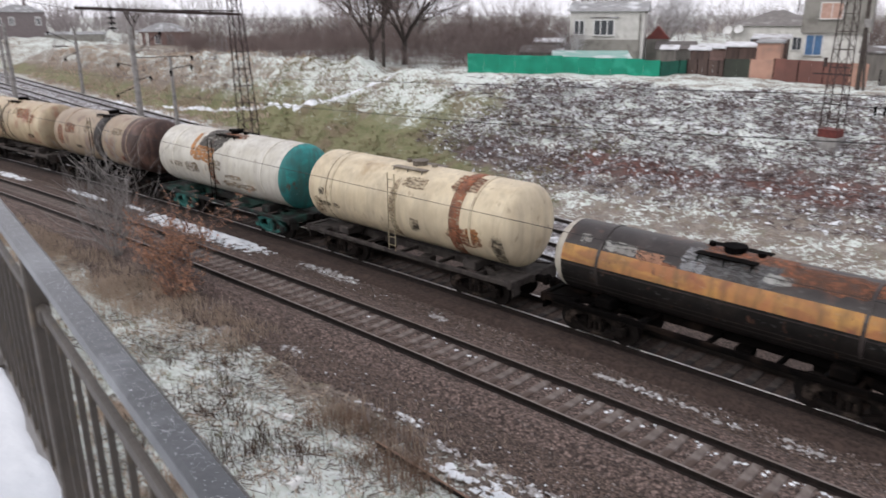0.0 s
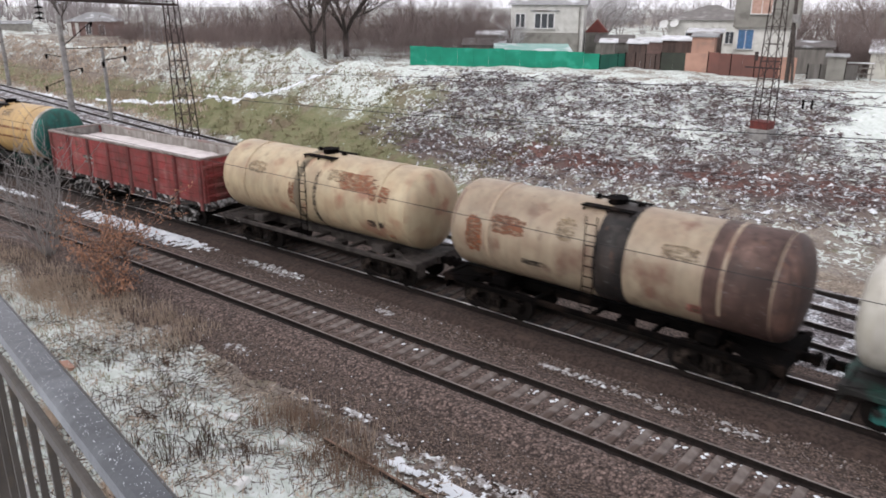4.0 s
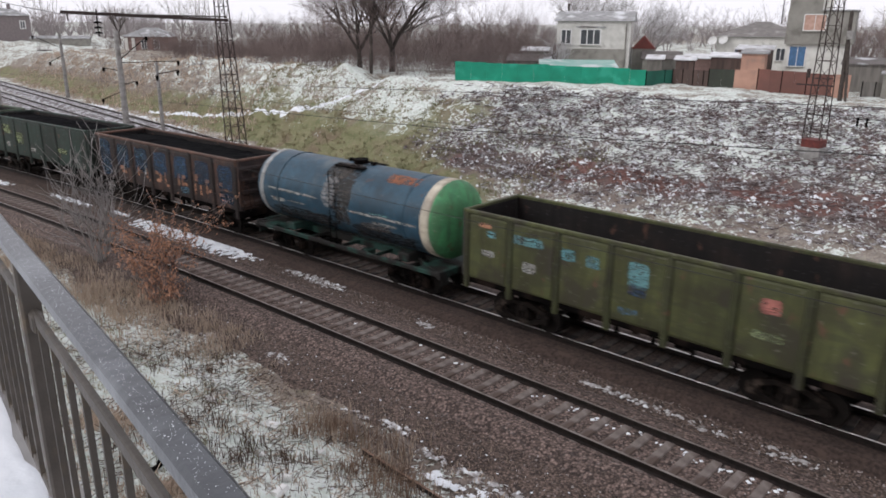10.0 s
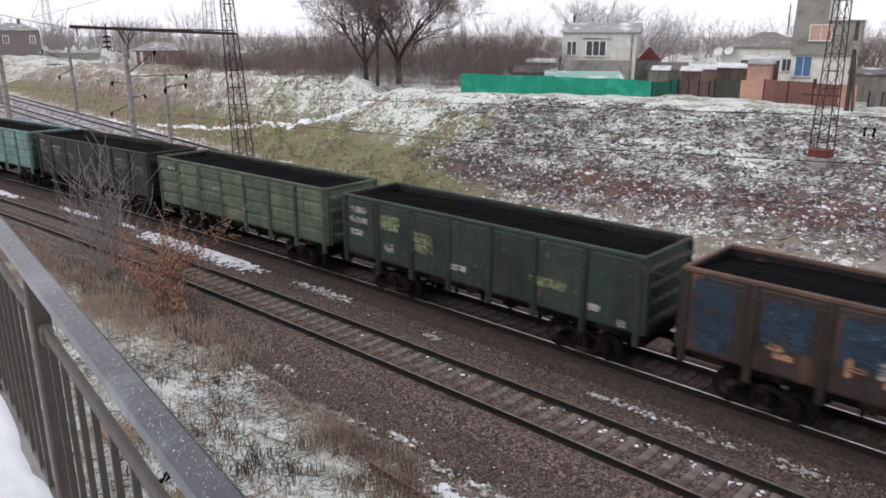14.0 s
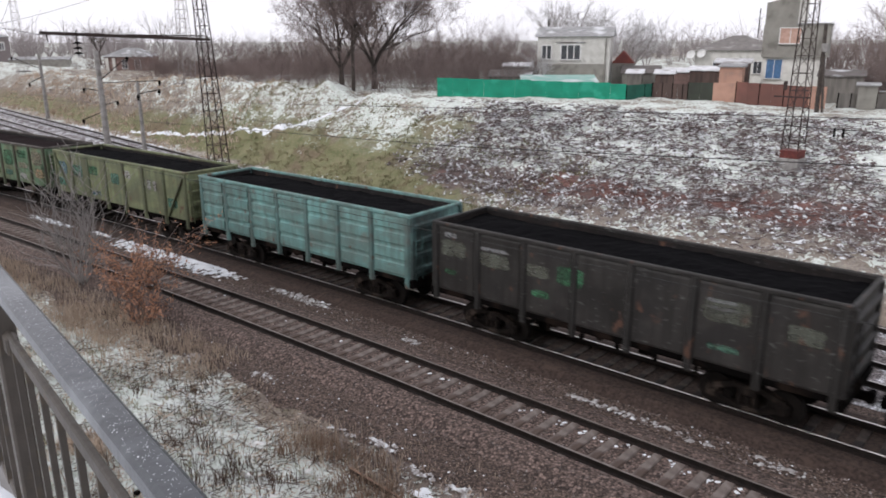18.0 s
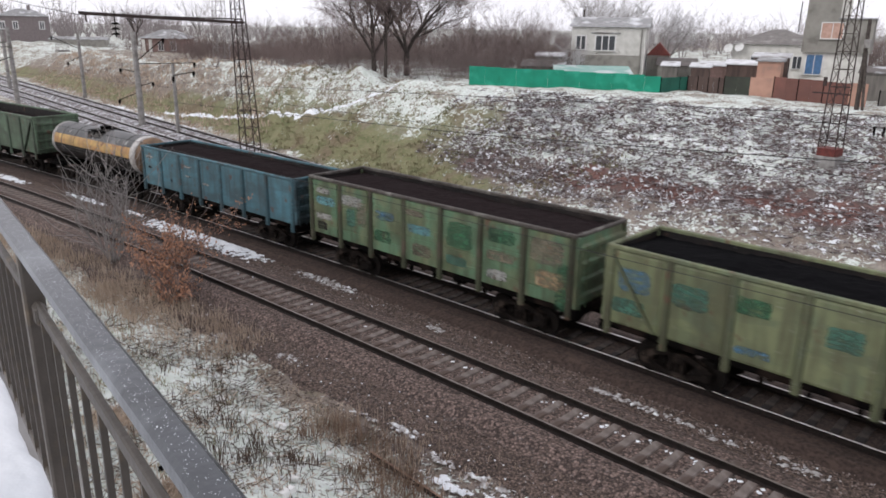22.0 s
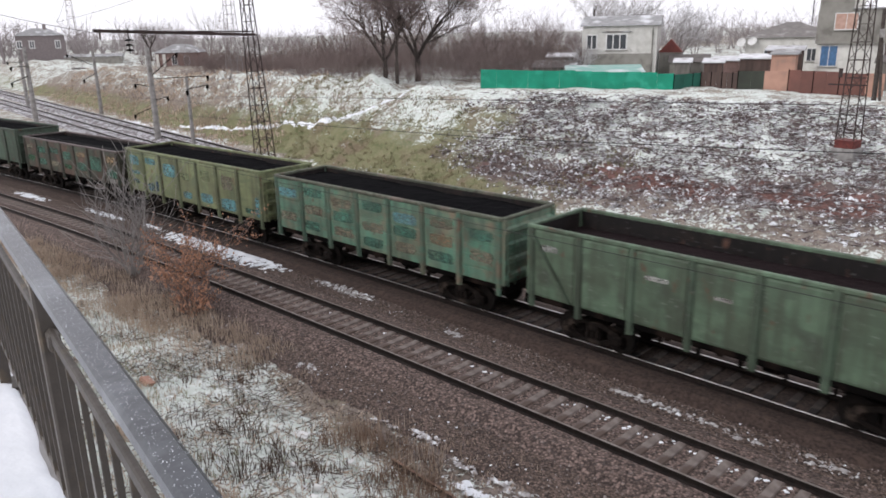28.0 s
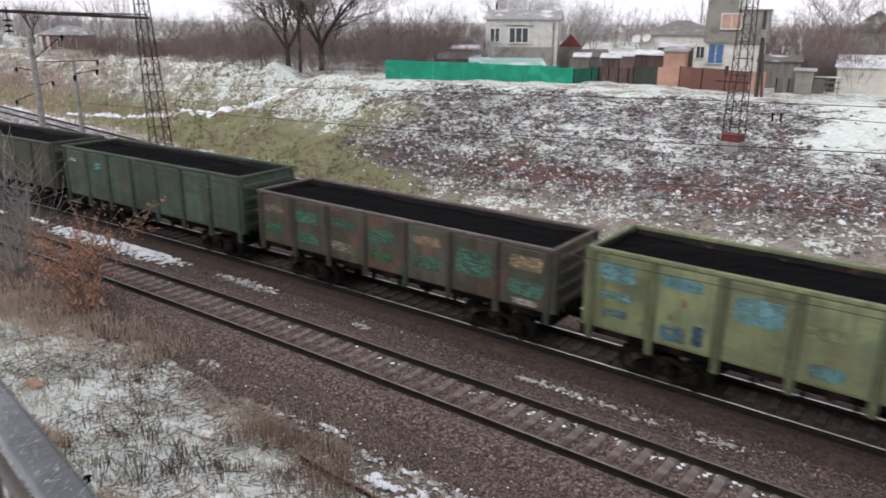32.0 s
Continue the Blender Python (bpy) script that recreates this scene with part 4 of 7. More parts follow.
def tanker(idx, spec):
    car = tagged(empty("tank_car"), spec["label"], "freight car", group="cars of the freight train")
    r, length, zc = spec.get("r", 1.5), spec.get("len", 10.1), spec.get("zc", 2.85)
    br = mesh_obj("tank_barrel", t_barrel(length, r), spec["paint"], car)
    br.location.z = zc
    for sx, key in ((1, "front"), (-1, "rear")):
        c = mesh_obj("tank_end", t_cap(r), spec.get(key, spec["paint"]), car)
        c.location = (sx * length / 2, 0, zc)
        if sx < 0:
            c.rotation_euler.z = math.pi
    for x, w, mk in spec.get("bands", ()):
        b = mesh_obj("painted_band", t_band(w, r), mk, br)
        b.location.x = x * length / 2
    if spec.get("stripe"):
        lo, hi = spec.get("stripe_span", (-2, 29))
        # The belly sheet paints shade as near-black colour below the stripe.
        for name, low, top, lift, m, label in (("stripe", lo, hi, 0.008, spec["stripe"], "yellow and orange stripe along the tank"), ("belly", -88, lo, 0.004, BELLY_SHADE, "black belly of the tank, shade painted on its underside")):
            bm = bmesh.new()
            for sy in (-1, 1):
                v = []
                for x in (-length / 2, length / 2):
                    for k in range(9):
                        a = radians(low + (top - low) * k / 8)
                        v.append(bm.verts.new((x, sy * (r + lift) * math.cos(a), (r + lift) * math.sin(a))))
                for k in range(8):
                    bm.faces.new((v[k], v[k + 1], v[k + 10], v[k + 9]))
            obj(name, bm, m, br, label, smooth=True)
    for u, v, w, h, mk in spec.get("marks", ()):
        mm = mesh_obj("painted_marking", t_patch(w * 1.15, h * 1.15, r, int(u * 97 + v * 31 + 5000)), MARK[mk], br, "patch of worn paint, rust or painted shade")
        mm.location.x = u * length / 2
        mm.rotation_euler.x = -radians(v)
    mesh_obj("hatch", t_top(r, zc), spec.get("top", M["iron_dark"]), car, "filler hatch with valves")
    for sy in (-1, 1):
        mesh_obj("walkway_platform", t_platform(r, zc, sy), spec.get("top", M["iron_dark"]), car)
    if not spec.get("stripe"):
        ld = mesh_obj("ladder", ladder_mesh(3.0), spec.get("ladder", spec.get("top", M["iron_dark"])), car)
        ld.location = (0.0, -(r + 0.12), 1.25)
    for x in (-length / 2 + 1.3, length / 2 - 1.3):
        st = mesh_obj("strap", t_strap(r, zc), spec.get("strap", spec["paint"]), car)
        st.location.x = x
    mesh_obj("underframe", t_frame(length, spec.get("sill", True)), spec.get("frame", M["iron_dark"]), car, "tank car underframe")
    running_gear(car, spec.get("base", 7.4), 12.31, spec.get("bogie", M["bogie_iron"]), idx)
    return car

def mark(name, c, wear=0.6):
    if name in ("white", "cyan", "lime", "sky", "green", "teal", "beige"):
        g = sum(c) / 3
        c = tuple(0.72 * v + 0.12 * g for v in c)
    return paint("mark_" + name, c, tuple(v * 0.75 for v in c), tuple(v * 0.55 for v in c), 0.62, 2.0, 0.7, 3.0, wear)

MARK = {
    "white": mark("white", (0.54, 0.55, 0.52), 0.63), "cyan": mark("cyan", (0.14, 0.44, 0.48), 0.64), "lime": mark("lime", (0.28, 0.35, 0.16)), "orange": mark("orange", (0.62, 0.29, 0.16), 0.68),
    "blue": mark("blue", (0.03, 0.08, 0.15), 0.6), "sky": mark("sky", (0.08, 0.24, 0.36), 0.53), "soot": mark("soot", (0.075, 0.066, 0.06), 0.72), "dark": mark("dark", (0.05, 0.042, 0.038)), "rust": mark("rust", (0.32, 0.11, 0.045), 0.64), "drab": mark("drab", (0.13, 0.14, 0.115), 0.7), "pale": mark("pale", (0.3, 0.31, 0.33), 0.66), "grey": mark("grey", (0.13, 0.13, 0.135), 0.66),
    "rust_ring": mark("rust_ring", (0.34, 0.115, 0.05), 0.7), "tan": mark("tan", (0.4, 0.29, 0.17), 0.56), "spill": mark("spill", (0.62, 0.25, 0.05), 0.68), "green": mark("green", (0.05, 0.24, 0.11)), "teal": mark("teal", (0.08, 0.27, 0.19), 0.62), "beige": mark("beige", (0.3, 0.27, 0.18), 0.58), "pink": mark("pink", (0.48, 0.16, 0.13), 0.7),
}
BLACK = paint("tar_black", (0.02, 0.018, 0.018), (0.035, 0.03, 0.028), (0.06, 0.045, 0.04))
BELLY_SHADE = paint("belly_shade", (0.007, 0.006, 0.006), (0.012, 0.01, 0.0095), (0.03, 0.022, 0.018))
BROWN_STAIN = paint("brown_stain", (0.3, 0.17, 0.07), (0.24, 0.14, 0.06), (0.4, 0.25, 0.1))
CREAM = (0.62, 0.53, 0.37)
CARS = [
    ("t", dict(label="black tank car with an orange stripe", paint=paint("tank_black", (0.03, 0.024, 0.0235), (0.045, 0.036, 0.034), (0.1, 0.05, 0.035), 0.64),
               stripe=paint("stripe_orange", (0.55, 0.27, 0.05), (0.42, 0.16, 0.05), (0.25, 0.07, 0.04), 0.6), stripe_span=(4, 31), frame=M["iron_dark"], r=1.16, zc=2.34, rear=paint("tank_rear_pale", (0.5, 0.47, 0.4), (0.36, 0.33, 0.28), (0.2, 0.17, 0.15)),
               marks=((-0.62, 42, 1.1, 0.35, "white"), (-0.86, 46, 0.4, 0.3, "white"), (-0.42, 38, 0.9, 0.3, "orange"), (-0.36, 22, 1.1, 0.6, "rust"), (-0.16, 52, 0.7, 0.9, "pale"), (0.06, 50, 2.4, 1.1, "grey"), (0.3, 48, 0.7, 0.3, "white"), (0.55, 66, 2.4, 0.8, "rust"), (0.1, 84, 2.6, 0.7, "rust")))),
    ("t", dict(label="cream tank car streaked with rust near one end", paint=paint("tank_cream", CREAM, (0.52, 0.43, 0.29), (0.4, 0.3, 0.18), 0.7),
               frame=M["frame_dust"], bands=((0.6, 0.5, MARK["rust_ring"]), (-0.8, 0.06, MARK["tan"])), marks=((0.62, 62, 1.3, 0.9, "rust"), (0.68, -18, 1.5, 0.7, "rust"), (0.76, -12, 0.55, 0.5, "spill"), (0.98, -30, 0.5, 1.2, "dark"), (0.2, -18, 0.5, 0.5, "dark"), (-0.78, -18, 1.3, 0.2, "dark"), (-0.86, 2, 0.35, 0.3, "dark"), (-0.92, -25, 0.5, 0.8, "tan"), (-0.02, -5, 0.35, 2.6, "tan"), (0.15, 45, 1.2, 0.5, "tan")),
               ladder=paint("ladder_cream", (0.4, 0.35, 0.22), (0.3, 0.25, 0.16), (0.1, 0.08, 0.06)), top=paint("top_cream", (0.3, 0.26, 0.2), (0.16, 0.13, 0.1), (0.08, 0.06, 0.05)))),
    ("t", dict(label="white tank car with orange spill and teal end", paint=paint("tank_white", (0.68, 0.66, 0.6), (0.58, 0.55, 0.47), (0.5, 0.42, 0.3), 0.68), front=paint("teal_end", (0.01, 0.27, 0.26), (0.015, 0.2, 0.2), (0.02, 0.13, 0.13)),
               
               frame=M["bogie_green"], bogie=M["bogie_teal"], marks=((-0.12, 62, 1.9, 1.7, "soot"), (-0.2, 21, 1.7, 0.75, "spill"), (-0.4, 40, 0.35, 1.4, "spill"), (-0.05, -14, 0.5, 1.3, "rust"), (0.02, 5, 0.9, 0.5, "tan"), (-0.4, -8, 1.2, 0.5, "tan"), (-0.7, -8, 1.2, 0.25, "tan"), (0.35, -28, 2.6, 0.35, "tan"), (0.3, -12, 1.4, 0.2, "tan"), (0.1, 75, 1.8, 0.5, "rust")))),
    ("t", dict(label="beige tank car with a black band and brown end", paint=paint("tank_beige", (0.45, 0.36, 0.25), (0.36, 0.26, 0.18), (0.24, 0.13, 0.09), 0.6), front=paint("brown_end", (0.09, 0.05, 0.045), (0.06, 0.035, 0.03), (0.15, 0.08, 0.06)),
               bands=((0.1, 0.95, BLACK), (0.82, 1.75, paint("brown_band", (0.1, 0.055, 0.045), (0.07, 0.04, 0.035), (0.17, 0.1, 0.08)))), marks=((0.62, -28, 0.5, 0.3, "pink"), (-0.4, -20, 0.9, 0.2, "dark"), (0.5, 30, 1.0, 0.4, "tan"), (-0.6, 20, 1.2, 0.6, "rust"), (-0.85, 0, 0.6, 1.2, "rust"), (-0.2, 30, 0.6, 0.7, "tan")))),
    ("t", dict(label="weathered beige tank car with a dark ladder", paint=paint("tank_beige_worn", (0.48, 0.39, 0.25), (0.4, 0.29, 0.18), (0.3, 0.15, 0.09), 0.62), bands=((-0.1, 0.35, paint("band_olive", (0.2, 0.16, 0.1), (0.13, 0.1, 0.07), (0.3, 0.24, 0.15))),),
               frame=M["frame_dust"], marks=((-0.6, 30, 1.0, 0.5, "tan"), (-0.15, 0, 0.5, 0.9, "rust"), (0.5, 35, 1.8, 0.7, "rust"), (0.75, 25, 0.9, 0.6, "rust"), (0.3, 40, 0.9, 0.5, "tan"), (0.72, -20, 0.8, 0.3, "dark"), (0.85, -38, 0.3, 0.25, "orange"), (0.1, -10, 0.2, 2.6, "dark")))),
    ("g", dict(h=3.5, label="red gondola car with a low load of snow-white powder", paint=paint("red_paint", (0.31, 0.036, 0.036), (0.22, 0.028, 0.027), (0.3, 0.12, 0.11), 0.62), rim=paint("rim_pale", (0.4, 0.37, 0.34), (0.3, 0.26, 0.24), (0.3, 0.08, 0.07), 0.66), style="boards",
               lining=paint("lining_pale", (0.32, 0.3, 0.28), (0.24, 0.22, 0.2), (0.4, 0.38, 0.36), 0.55), frame=FROSTED, bogie=FROSTED, load="powder", fill=0.78, load_label="white snow-covered load", marks=((0.28, 0.52, 0.9, 0.16, "white"), (0.28, 0.4, 0.8, 0.1, "white"), (0.08, 0.6, 0.5, 0.12, "white"), (0.72, 0.35, 0.5, 0.1, "white")))),
    ("t", dict(label="yellow tank car with a black band and teal end", paint=paint("tank_yellow", (0.49, 0.31, 0.1), (0.41, 0.25, 0.085), (0.3, 0.18, 0.08), 0.68), front=paint("teal_end_dark", (0.01, 0.16, 0.13), (0.012, 0.12, 0.1), (0.02, 0.08, 0.07)), rear=paint("rear_white", (0.5, 0.45, 0.36), (0.4, 0.35, 0.27), (0.25, 0.2, 0.15)),
               bands=((-0.05, 1.25, paint("band_dark_brown", (0.045, 0.035, 0.032), (0.065, 0.05, 0.045), (0.1, 0.075, 0.06))), (0.97, 0.3, paint("ring_white", (0.62, 0.6, 0.55), (0.5, 0.48, 0.43), (0.35, 0.32, 0.28))), (-0.96, 0.3, paint("ring_white_b", (0.55, 0.5, 0.42), (0.45, 0.4, 0.33), (0.3, 0.25, 0.2))), (-0.8, 0.5, BROWN_STAIN), (0.74, 0.14, BROWN_STAIN), (-0.22, 0.12, BROWN_STAIN)),
               marks=((-0.55, -12, 0.9, 0.2, "dark"), (0.45, 14, 4.2, 0.14, "rust"), (0.45, -6, 4.2, 0.13, "rust"), (-0.5, 14, 3.0, 0.12, "rust"), (-0.5, -2, 2.6, 0.1, "pink"), (0.3, 48, 0.9, 0.5, "tan"), (-0.33, -30, 0.55, 0.22, "green")), sill=False, frame=M["bogie_green"])),
    ("g", dict(label="olive green gondola car with worn paint patches", paint=paint("olive_paint", (0.095, 0.105, 0.034), (0.07, 0.08, 0.03), (0.045, 0.04, 0.028), 0.56), end=paint("dark_end", (0.035, 0.033, 0.03), (0.025, 0.023, 0.022), (0.05, 0.045, 0.04)),
               load="ore", fill=0.35, load_label="thin layer of dark cinders", marks=((0.07, 0.82, 0.5, 0.14, "orange"), (0.09, 0.72, 0.35, 0.2, "cyan"), (0.08, 0.45, 0.5, 0.2, "white"), (0.2, 0.74, 1.2, 0.26, "cyan"), (0.21, 0.4, 0.5, 0.3, "white"), (0.32, 0.7, 0.5, 0.32, "cyan"), (0.385, 0.68, 0.45, 0.32, "cyan"), (0.5, 0.66, 0.6, 0.65, "cyan"), (0.5, 0.48, 0.55, 0.3, "blue"), (0.48, 0.2, 0.6, 0.2, "sky"), (0.78, 0.68, 0.5, 0.36, "pink"), (0.78, 0.36, 0.8, 0.2, "lime")))),
    ("t", dict(label="blue tank car with a white ring and green end", paint=paint("tank_blue", (0.022, 0.072, 0.115), (0.014, 0.042, 0.068), (0.07, 0.1, 0.12), 0.66), front=paint("end_green", (0.06, 0.3, 0.11), (0.05, 0.24, 0.09), (0.04, 0.15, 0.07)),
               # The two wide dark marks at -38 degrees paint shade on the hull's bottom.
               bands=((0.96, 0.42, paint("ring_cream", (0.6, 0.55, 0.44), (0.5, 0.45, 0.35), (0.35, 0.28, 0.2))), (-0.97, 0.25, paint("ring_grey", (0.4, 0.42, 0.42), (0.3, 0.32, 0.32), (0.2, 0.2, 0.2)))), marks=((0.06, 30, 1.1, 3.0, "soot"), (-0.09, 20, 0.8, 1.3, "pale"), (-0.06, 62, 1.3, 1.0, "soot"), (-0.45, -38, 4.2, 0.8, "dark"), (0.5, -38, 3.6, 0.8, "dark"), (0.62, 62, 1.6, 0.5, "rust"), (-0.55, 4, 3.2, 0.1, "white"), (0.5, -4, 3.6, 0.1, "white"), (0.45, -22, 1.6, 0.3, "grey"), (-0.75, -14, 0.9, 0.2, "white"), (0.55, -14, 1.3, 0.12, "white"), (0.5, 0, 1.0, 0.06, "cyan"), (-0.5, -12, 1.2, 0.06, "white")), frame=M["bogie_green"], bogie=M["iron_dark"])),
    ("g", dict(label="rusty brown gondola car with blue and orange graffiti", paint=paint("rusty_brown", (0.045, 0.029, 0.027), (0.03, 0.022, 0.022), (0.085, 0.043, 0.031), 0.56), rim=paint("rim_rust", (0.16, 0.08, 0.055), (0.11, 0.058, 0.043), (0.07, 0.045, 0.04)), load="coal",
               marks=((0.07, 0.52, 1.1, 1.7, "blue"), (0.06, 0.78, 0.9, 0.3, "sky"), (0.07, 0.3, 0.6, 0.4, "sky"), (0.215, 0.6, 1.2, 1.1, "blue"), (0.205, 0.72, 0.9, 0.4, "sky"), (0.357, 0.6, 1.2, 1.1, "blue"), (0.347, 0.72, 0.9, 0.4, "sky"), (0.5, 0.62, 1.1, 1.0, "blue"), (0.643, 0.62, 1.1, 1.0, "blue"), (0.785, 0.62, 1.1, 1.0, "blue"), (0.928, 0.62, 1.1, 1.0, "blue"), (0.93, 0.25, 1.0, 0.5, "blue"), (0.66, 0.2, 0.7, 0.3, "sky"), (0.2, 0.36, 0.4, 0.16, "orange"), (0.215, 0.28, 0.5, 0.14, "orange"), (0.33, 0.36, 0.16, 0.45, "orange"), (0.35, 0.36, 0.3, 0.12, "orange"), (0.395, 0.36, 0.14, 0.5, "orange"), (0.42, 0.22, 0.3, 0.12, "orange"), (0.47, 0.42, 0.3, 0.14, "orange"), (0.48, 0.26, 0.34, 0.14, "orange"), (0.495, 0.34, 0.13, 0.36, "orange"), (0.53, 0.36, 0.13, 0.5, "orange"), (0.548, 0.2, 0.3, 0.12, "orange"), (0.625, 0.38, 0.16, 0.5, "orange"), (0.66, 0.46, 0.3, 0.14, "orange"), (0.67, 0.32, 0.3, 0.12, "orange"), (0.65, 0.38, 0.12, 0.42, "orange"), (0.745, 0.5, 0.26, 0.3, "orange"), (0.735, 0.28, 0.14, 0.45, "orange"), (0.77, 0.28, 0.14, 0.45, "orange"), (0.815, 0.48, 0.3, 0.13, "orange"), (0.81, 0.34, 0.13, 0.5, "orange"), (0.835, 0.3, 0.3, 0.13, "orange"), (0.9, 0.48, 0.3, 0.14, "orange"), (0.93, 0.4, 0.3, 0.14, "orange"), (0.9, 0.28, 0.4, 0.14, "orange"), (0.385, 0.42, 0.2, 0.4, "white")))),
    ("g", dict(label="dark green gondola car loaded with coal", paint=paint("dark_green", (0.03, 0.055, 0.042), (0.022, 0.04, 0.032), (0.04, 0.04, 0.036), 0.6), load="coal", marks=((0.07, 0.78, 0.9, 0.2, "white"), (0.07, 0.62, 1.0, 0.2, "white"), (0.06, 0.42, 0.7, 0.2, "white"), (0.2, 0.68, 1.1, 0.5, "lime"), (0.33, 0.5, 1.1, 0.65, "lime"), (0.2, 0.3, 0.5, 0.3, "white"), (0.46, 0.28, 0.8, 0.18, "white"), (0.75, 0.4, 1.4, 0.26, "lime"), (0.88, 0.25, 0.4, 0.2, "white"), (0.95, 0.14, 0.3, 0.22, "white")))),
    ("g", dict(label="light green gondola car with ribbed sides", paint=paint("light_green", (0.115, 0.165, 0.105), (0.09, 0.13, 0.084), (0.07, 0.08, 0.055), 0.64), load="coal", style="ribbed", marks=((0.1, 0.8, 0.6, 0.12, "white"), (0.4, 0.6, 0.6, 0.1, "white")))),
    ("g", dict(label="black gondola car with grey patches", paint=paint("black_grey", (0.03, 0.028, 0.027), (0.042, 0.038, 0.036), (0.022, 0.02, 0.02), 0.55), load="coal", marks=((0.07, 0.66, 1.0, 0.5, "drab"), (0.06, 0.84, 0.5, 0.14, "pale"), (0.2, 0.62, 1.2, 0.42, "drab"), (0.2, 0.76, 1.1, 0.1, "pale"), (0.33, 0.62, 0.8, 0.34, "drab"), (0.42, 0.64, 0.9, 0.5, "green"), (0.06, 0.33, 0.5, 0.15, "green"), (0.34, 0.34, 0.6, 0.2, "green"), (0.78, 0.66, 1.2, 0.55, "drab"), (0.77, 0.76, 0.8, 0.08, "pale"), (0.77, 0.68, 0.8, 0.08, "pale"), (0.78, 0.26, 0.8, 0.16, "teal"), (0.93, 0.6, 0.8, 0.4, "drab")))),
    ("g", dict(label="pale turquoise gondola car with ribbed sides", paint=paint("turquoise", (0.15, 0.315, 0.3), (0.115, 0.25, 0.24), (0.15, 0.17, 0.15), 0.66), style="ribbed", load="coal", end=paint("turq_end", (0.06, 0.11, 0.11), (0.04, 0.07, 0.07), (0.13, 0.26, 0.25)), post=paint("turq_post", (0.12, 0.24, 0.23), (0.1, 0.19, 0.18), (0.12, 0.13, 0.12), 0.6))),
    ("g", dict(label="olive gondola car with diagonal braces and pale letters", paint=paint("olive_light", (0.2, 0.225, 0.115), (0.155, 0.18, 0.092), (0.12, 0.15, 0.09), 0.6), brace=True, load="coal", marks=((0.07, 0.62, 1.0, 0.6, "sky"), (0.06, 0.3, 1.0, 0.4, "teal"), (0.2, 0.6, 1.0, 0.6, "teal"), (0.33, 0.68, 0.9, 0.4, "green"), (0.34, 0.2, 0.9, 0.2, "sky"), (0.5, 0.6, 0.8, 0.5, "teal"), (0.6, 0.74, 0.5, 0.36, "white"), (0.71, 0.62, 0.3, 0.44, "white"), (0.75, 0.62, 0.3, 0.44, "white"), (0.79, 0.62, 0.3, 0.44, "white"), (0.9, 0.35, 0.8, 0.4, "teal")))),
    ("g", dict(label="mottled green gondola car with boarded sides", paint=paint("mottled_green", (0.12, 0.175, 0.085), (0.18, 0.185, 0.105), (0.1, 0.19, 0.11), 0.52), rim=paint("rim_brown", (0.1, 0.085, 0.075), (0.07, 0.06, 0.055), (0.2, 0.19, 0.17)), post=paint("post_olive", (0.07, 0.08, 0.045), (0.05, 0.06, 0.035), (0.09, 0.07, 0.05)), style="boards", load="ore", load_label="heap of dark brown ore",
               marks=((0.07, 0.78, 0.8, 0.2, "white"), (0.08, 0.62, 1.1, 0.3, "cyan"), (0.07, 0.36, 0.9, 0.2, "white"), (0.06, 0.2, 0.6, 0.3, "dark"), (0.2, 0.72, 1.2, 0.36, "white"), (0.2, 0.45, 0.5, 0.6, "teal"), (0.25, 0.55, 0.5, 0.8, "beige"), (0.35, 0.62, 1.0, 0.3, "sky"), (0.34, 0.3, 0.9, 0.4, "green"), (0.49, 0.55, 1.1, 0.28, "cyan"), (0.47, 0.78, 0.9, 0.2, "beige"), (0.5, 0.25, 0.9, 0.4, "beige"), (0.64, 0.62, 1.1, 0.8, "green"), (0.63, 0.25, 0.9, 0.3, "teal"), (0.78, 0.75, 1.1, 0.4, "green"), (0.78, 0.48, 1.1, 0.3, "beige"), (0.77, 0.22, 0.8, 0.3, "white"), (0.92, 0.7, 1.2, 0.7, "beige"), (0.93, 0.35, 1.0, 0.5, "tan"), (0.97, 0.3, 0.5, 1.3, "green")))),
    ("g", dict(h=3.5, label="steel blue gondola car loaded with ore", paint=paint("steel_blue", (0.07, 0.19, 0.24), (0.055, 0.15, 0.19), (0.07, 0.1, 0.11), 0.66), load="ore", load_label="heap of dark brown ore", end=paint("blue_end", (0.035, 0.06, 0.07), (0.025, 0.04, 0.05), (0.07, 0.14, 0.17)),
               marks=((0.06, 0.75, 0.7, 0.15, "white"), (0.06, 0.5, 0.3, 0.1, "dark"), (0.35, 0.72, 0.6, 0.1, "white"), (0.35, 0.5, 0.5, 0.08, "white"), (0.47, 0.42, 0.5, 0.1, "white"), (0.22, 0.3, 0.2, 0.12, "dark")))),
    ("t", dict(label="slim grey tank car with a yellow stripe and white rings", paint=paint("tank_grey", (0.09, 0.09, 0.092), (0.06, 0.06, 0.062), (0.16, 0.16, 0.165), 0.64), stripe=paint("stripe_yellow", (0.58, 0.37, 0.1), (0.45, 0.25, 0.08), (0.3, 0.12, 0.06), 0.6), r=1.12, zc=2.47, front=paint("end_tan", (0.3, 0.18, 0.1), (0.22, 0.14, 0.085), (0.12, 0.1, 0.09)), rear=paint("end_grey", (0.1, 0.1, 0.1), (0.07, 0.07, 0.07), (0.2, 0.2, 0.2)),
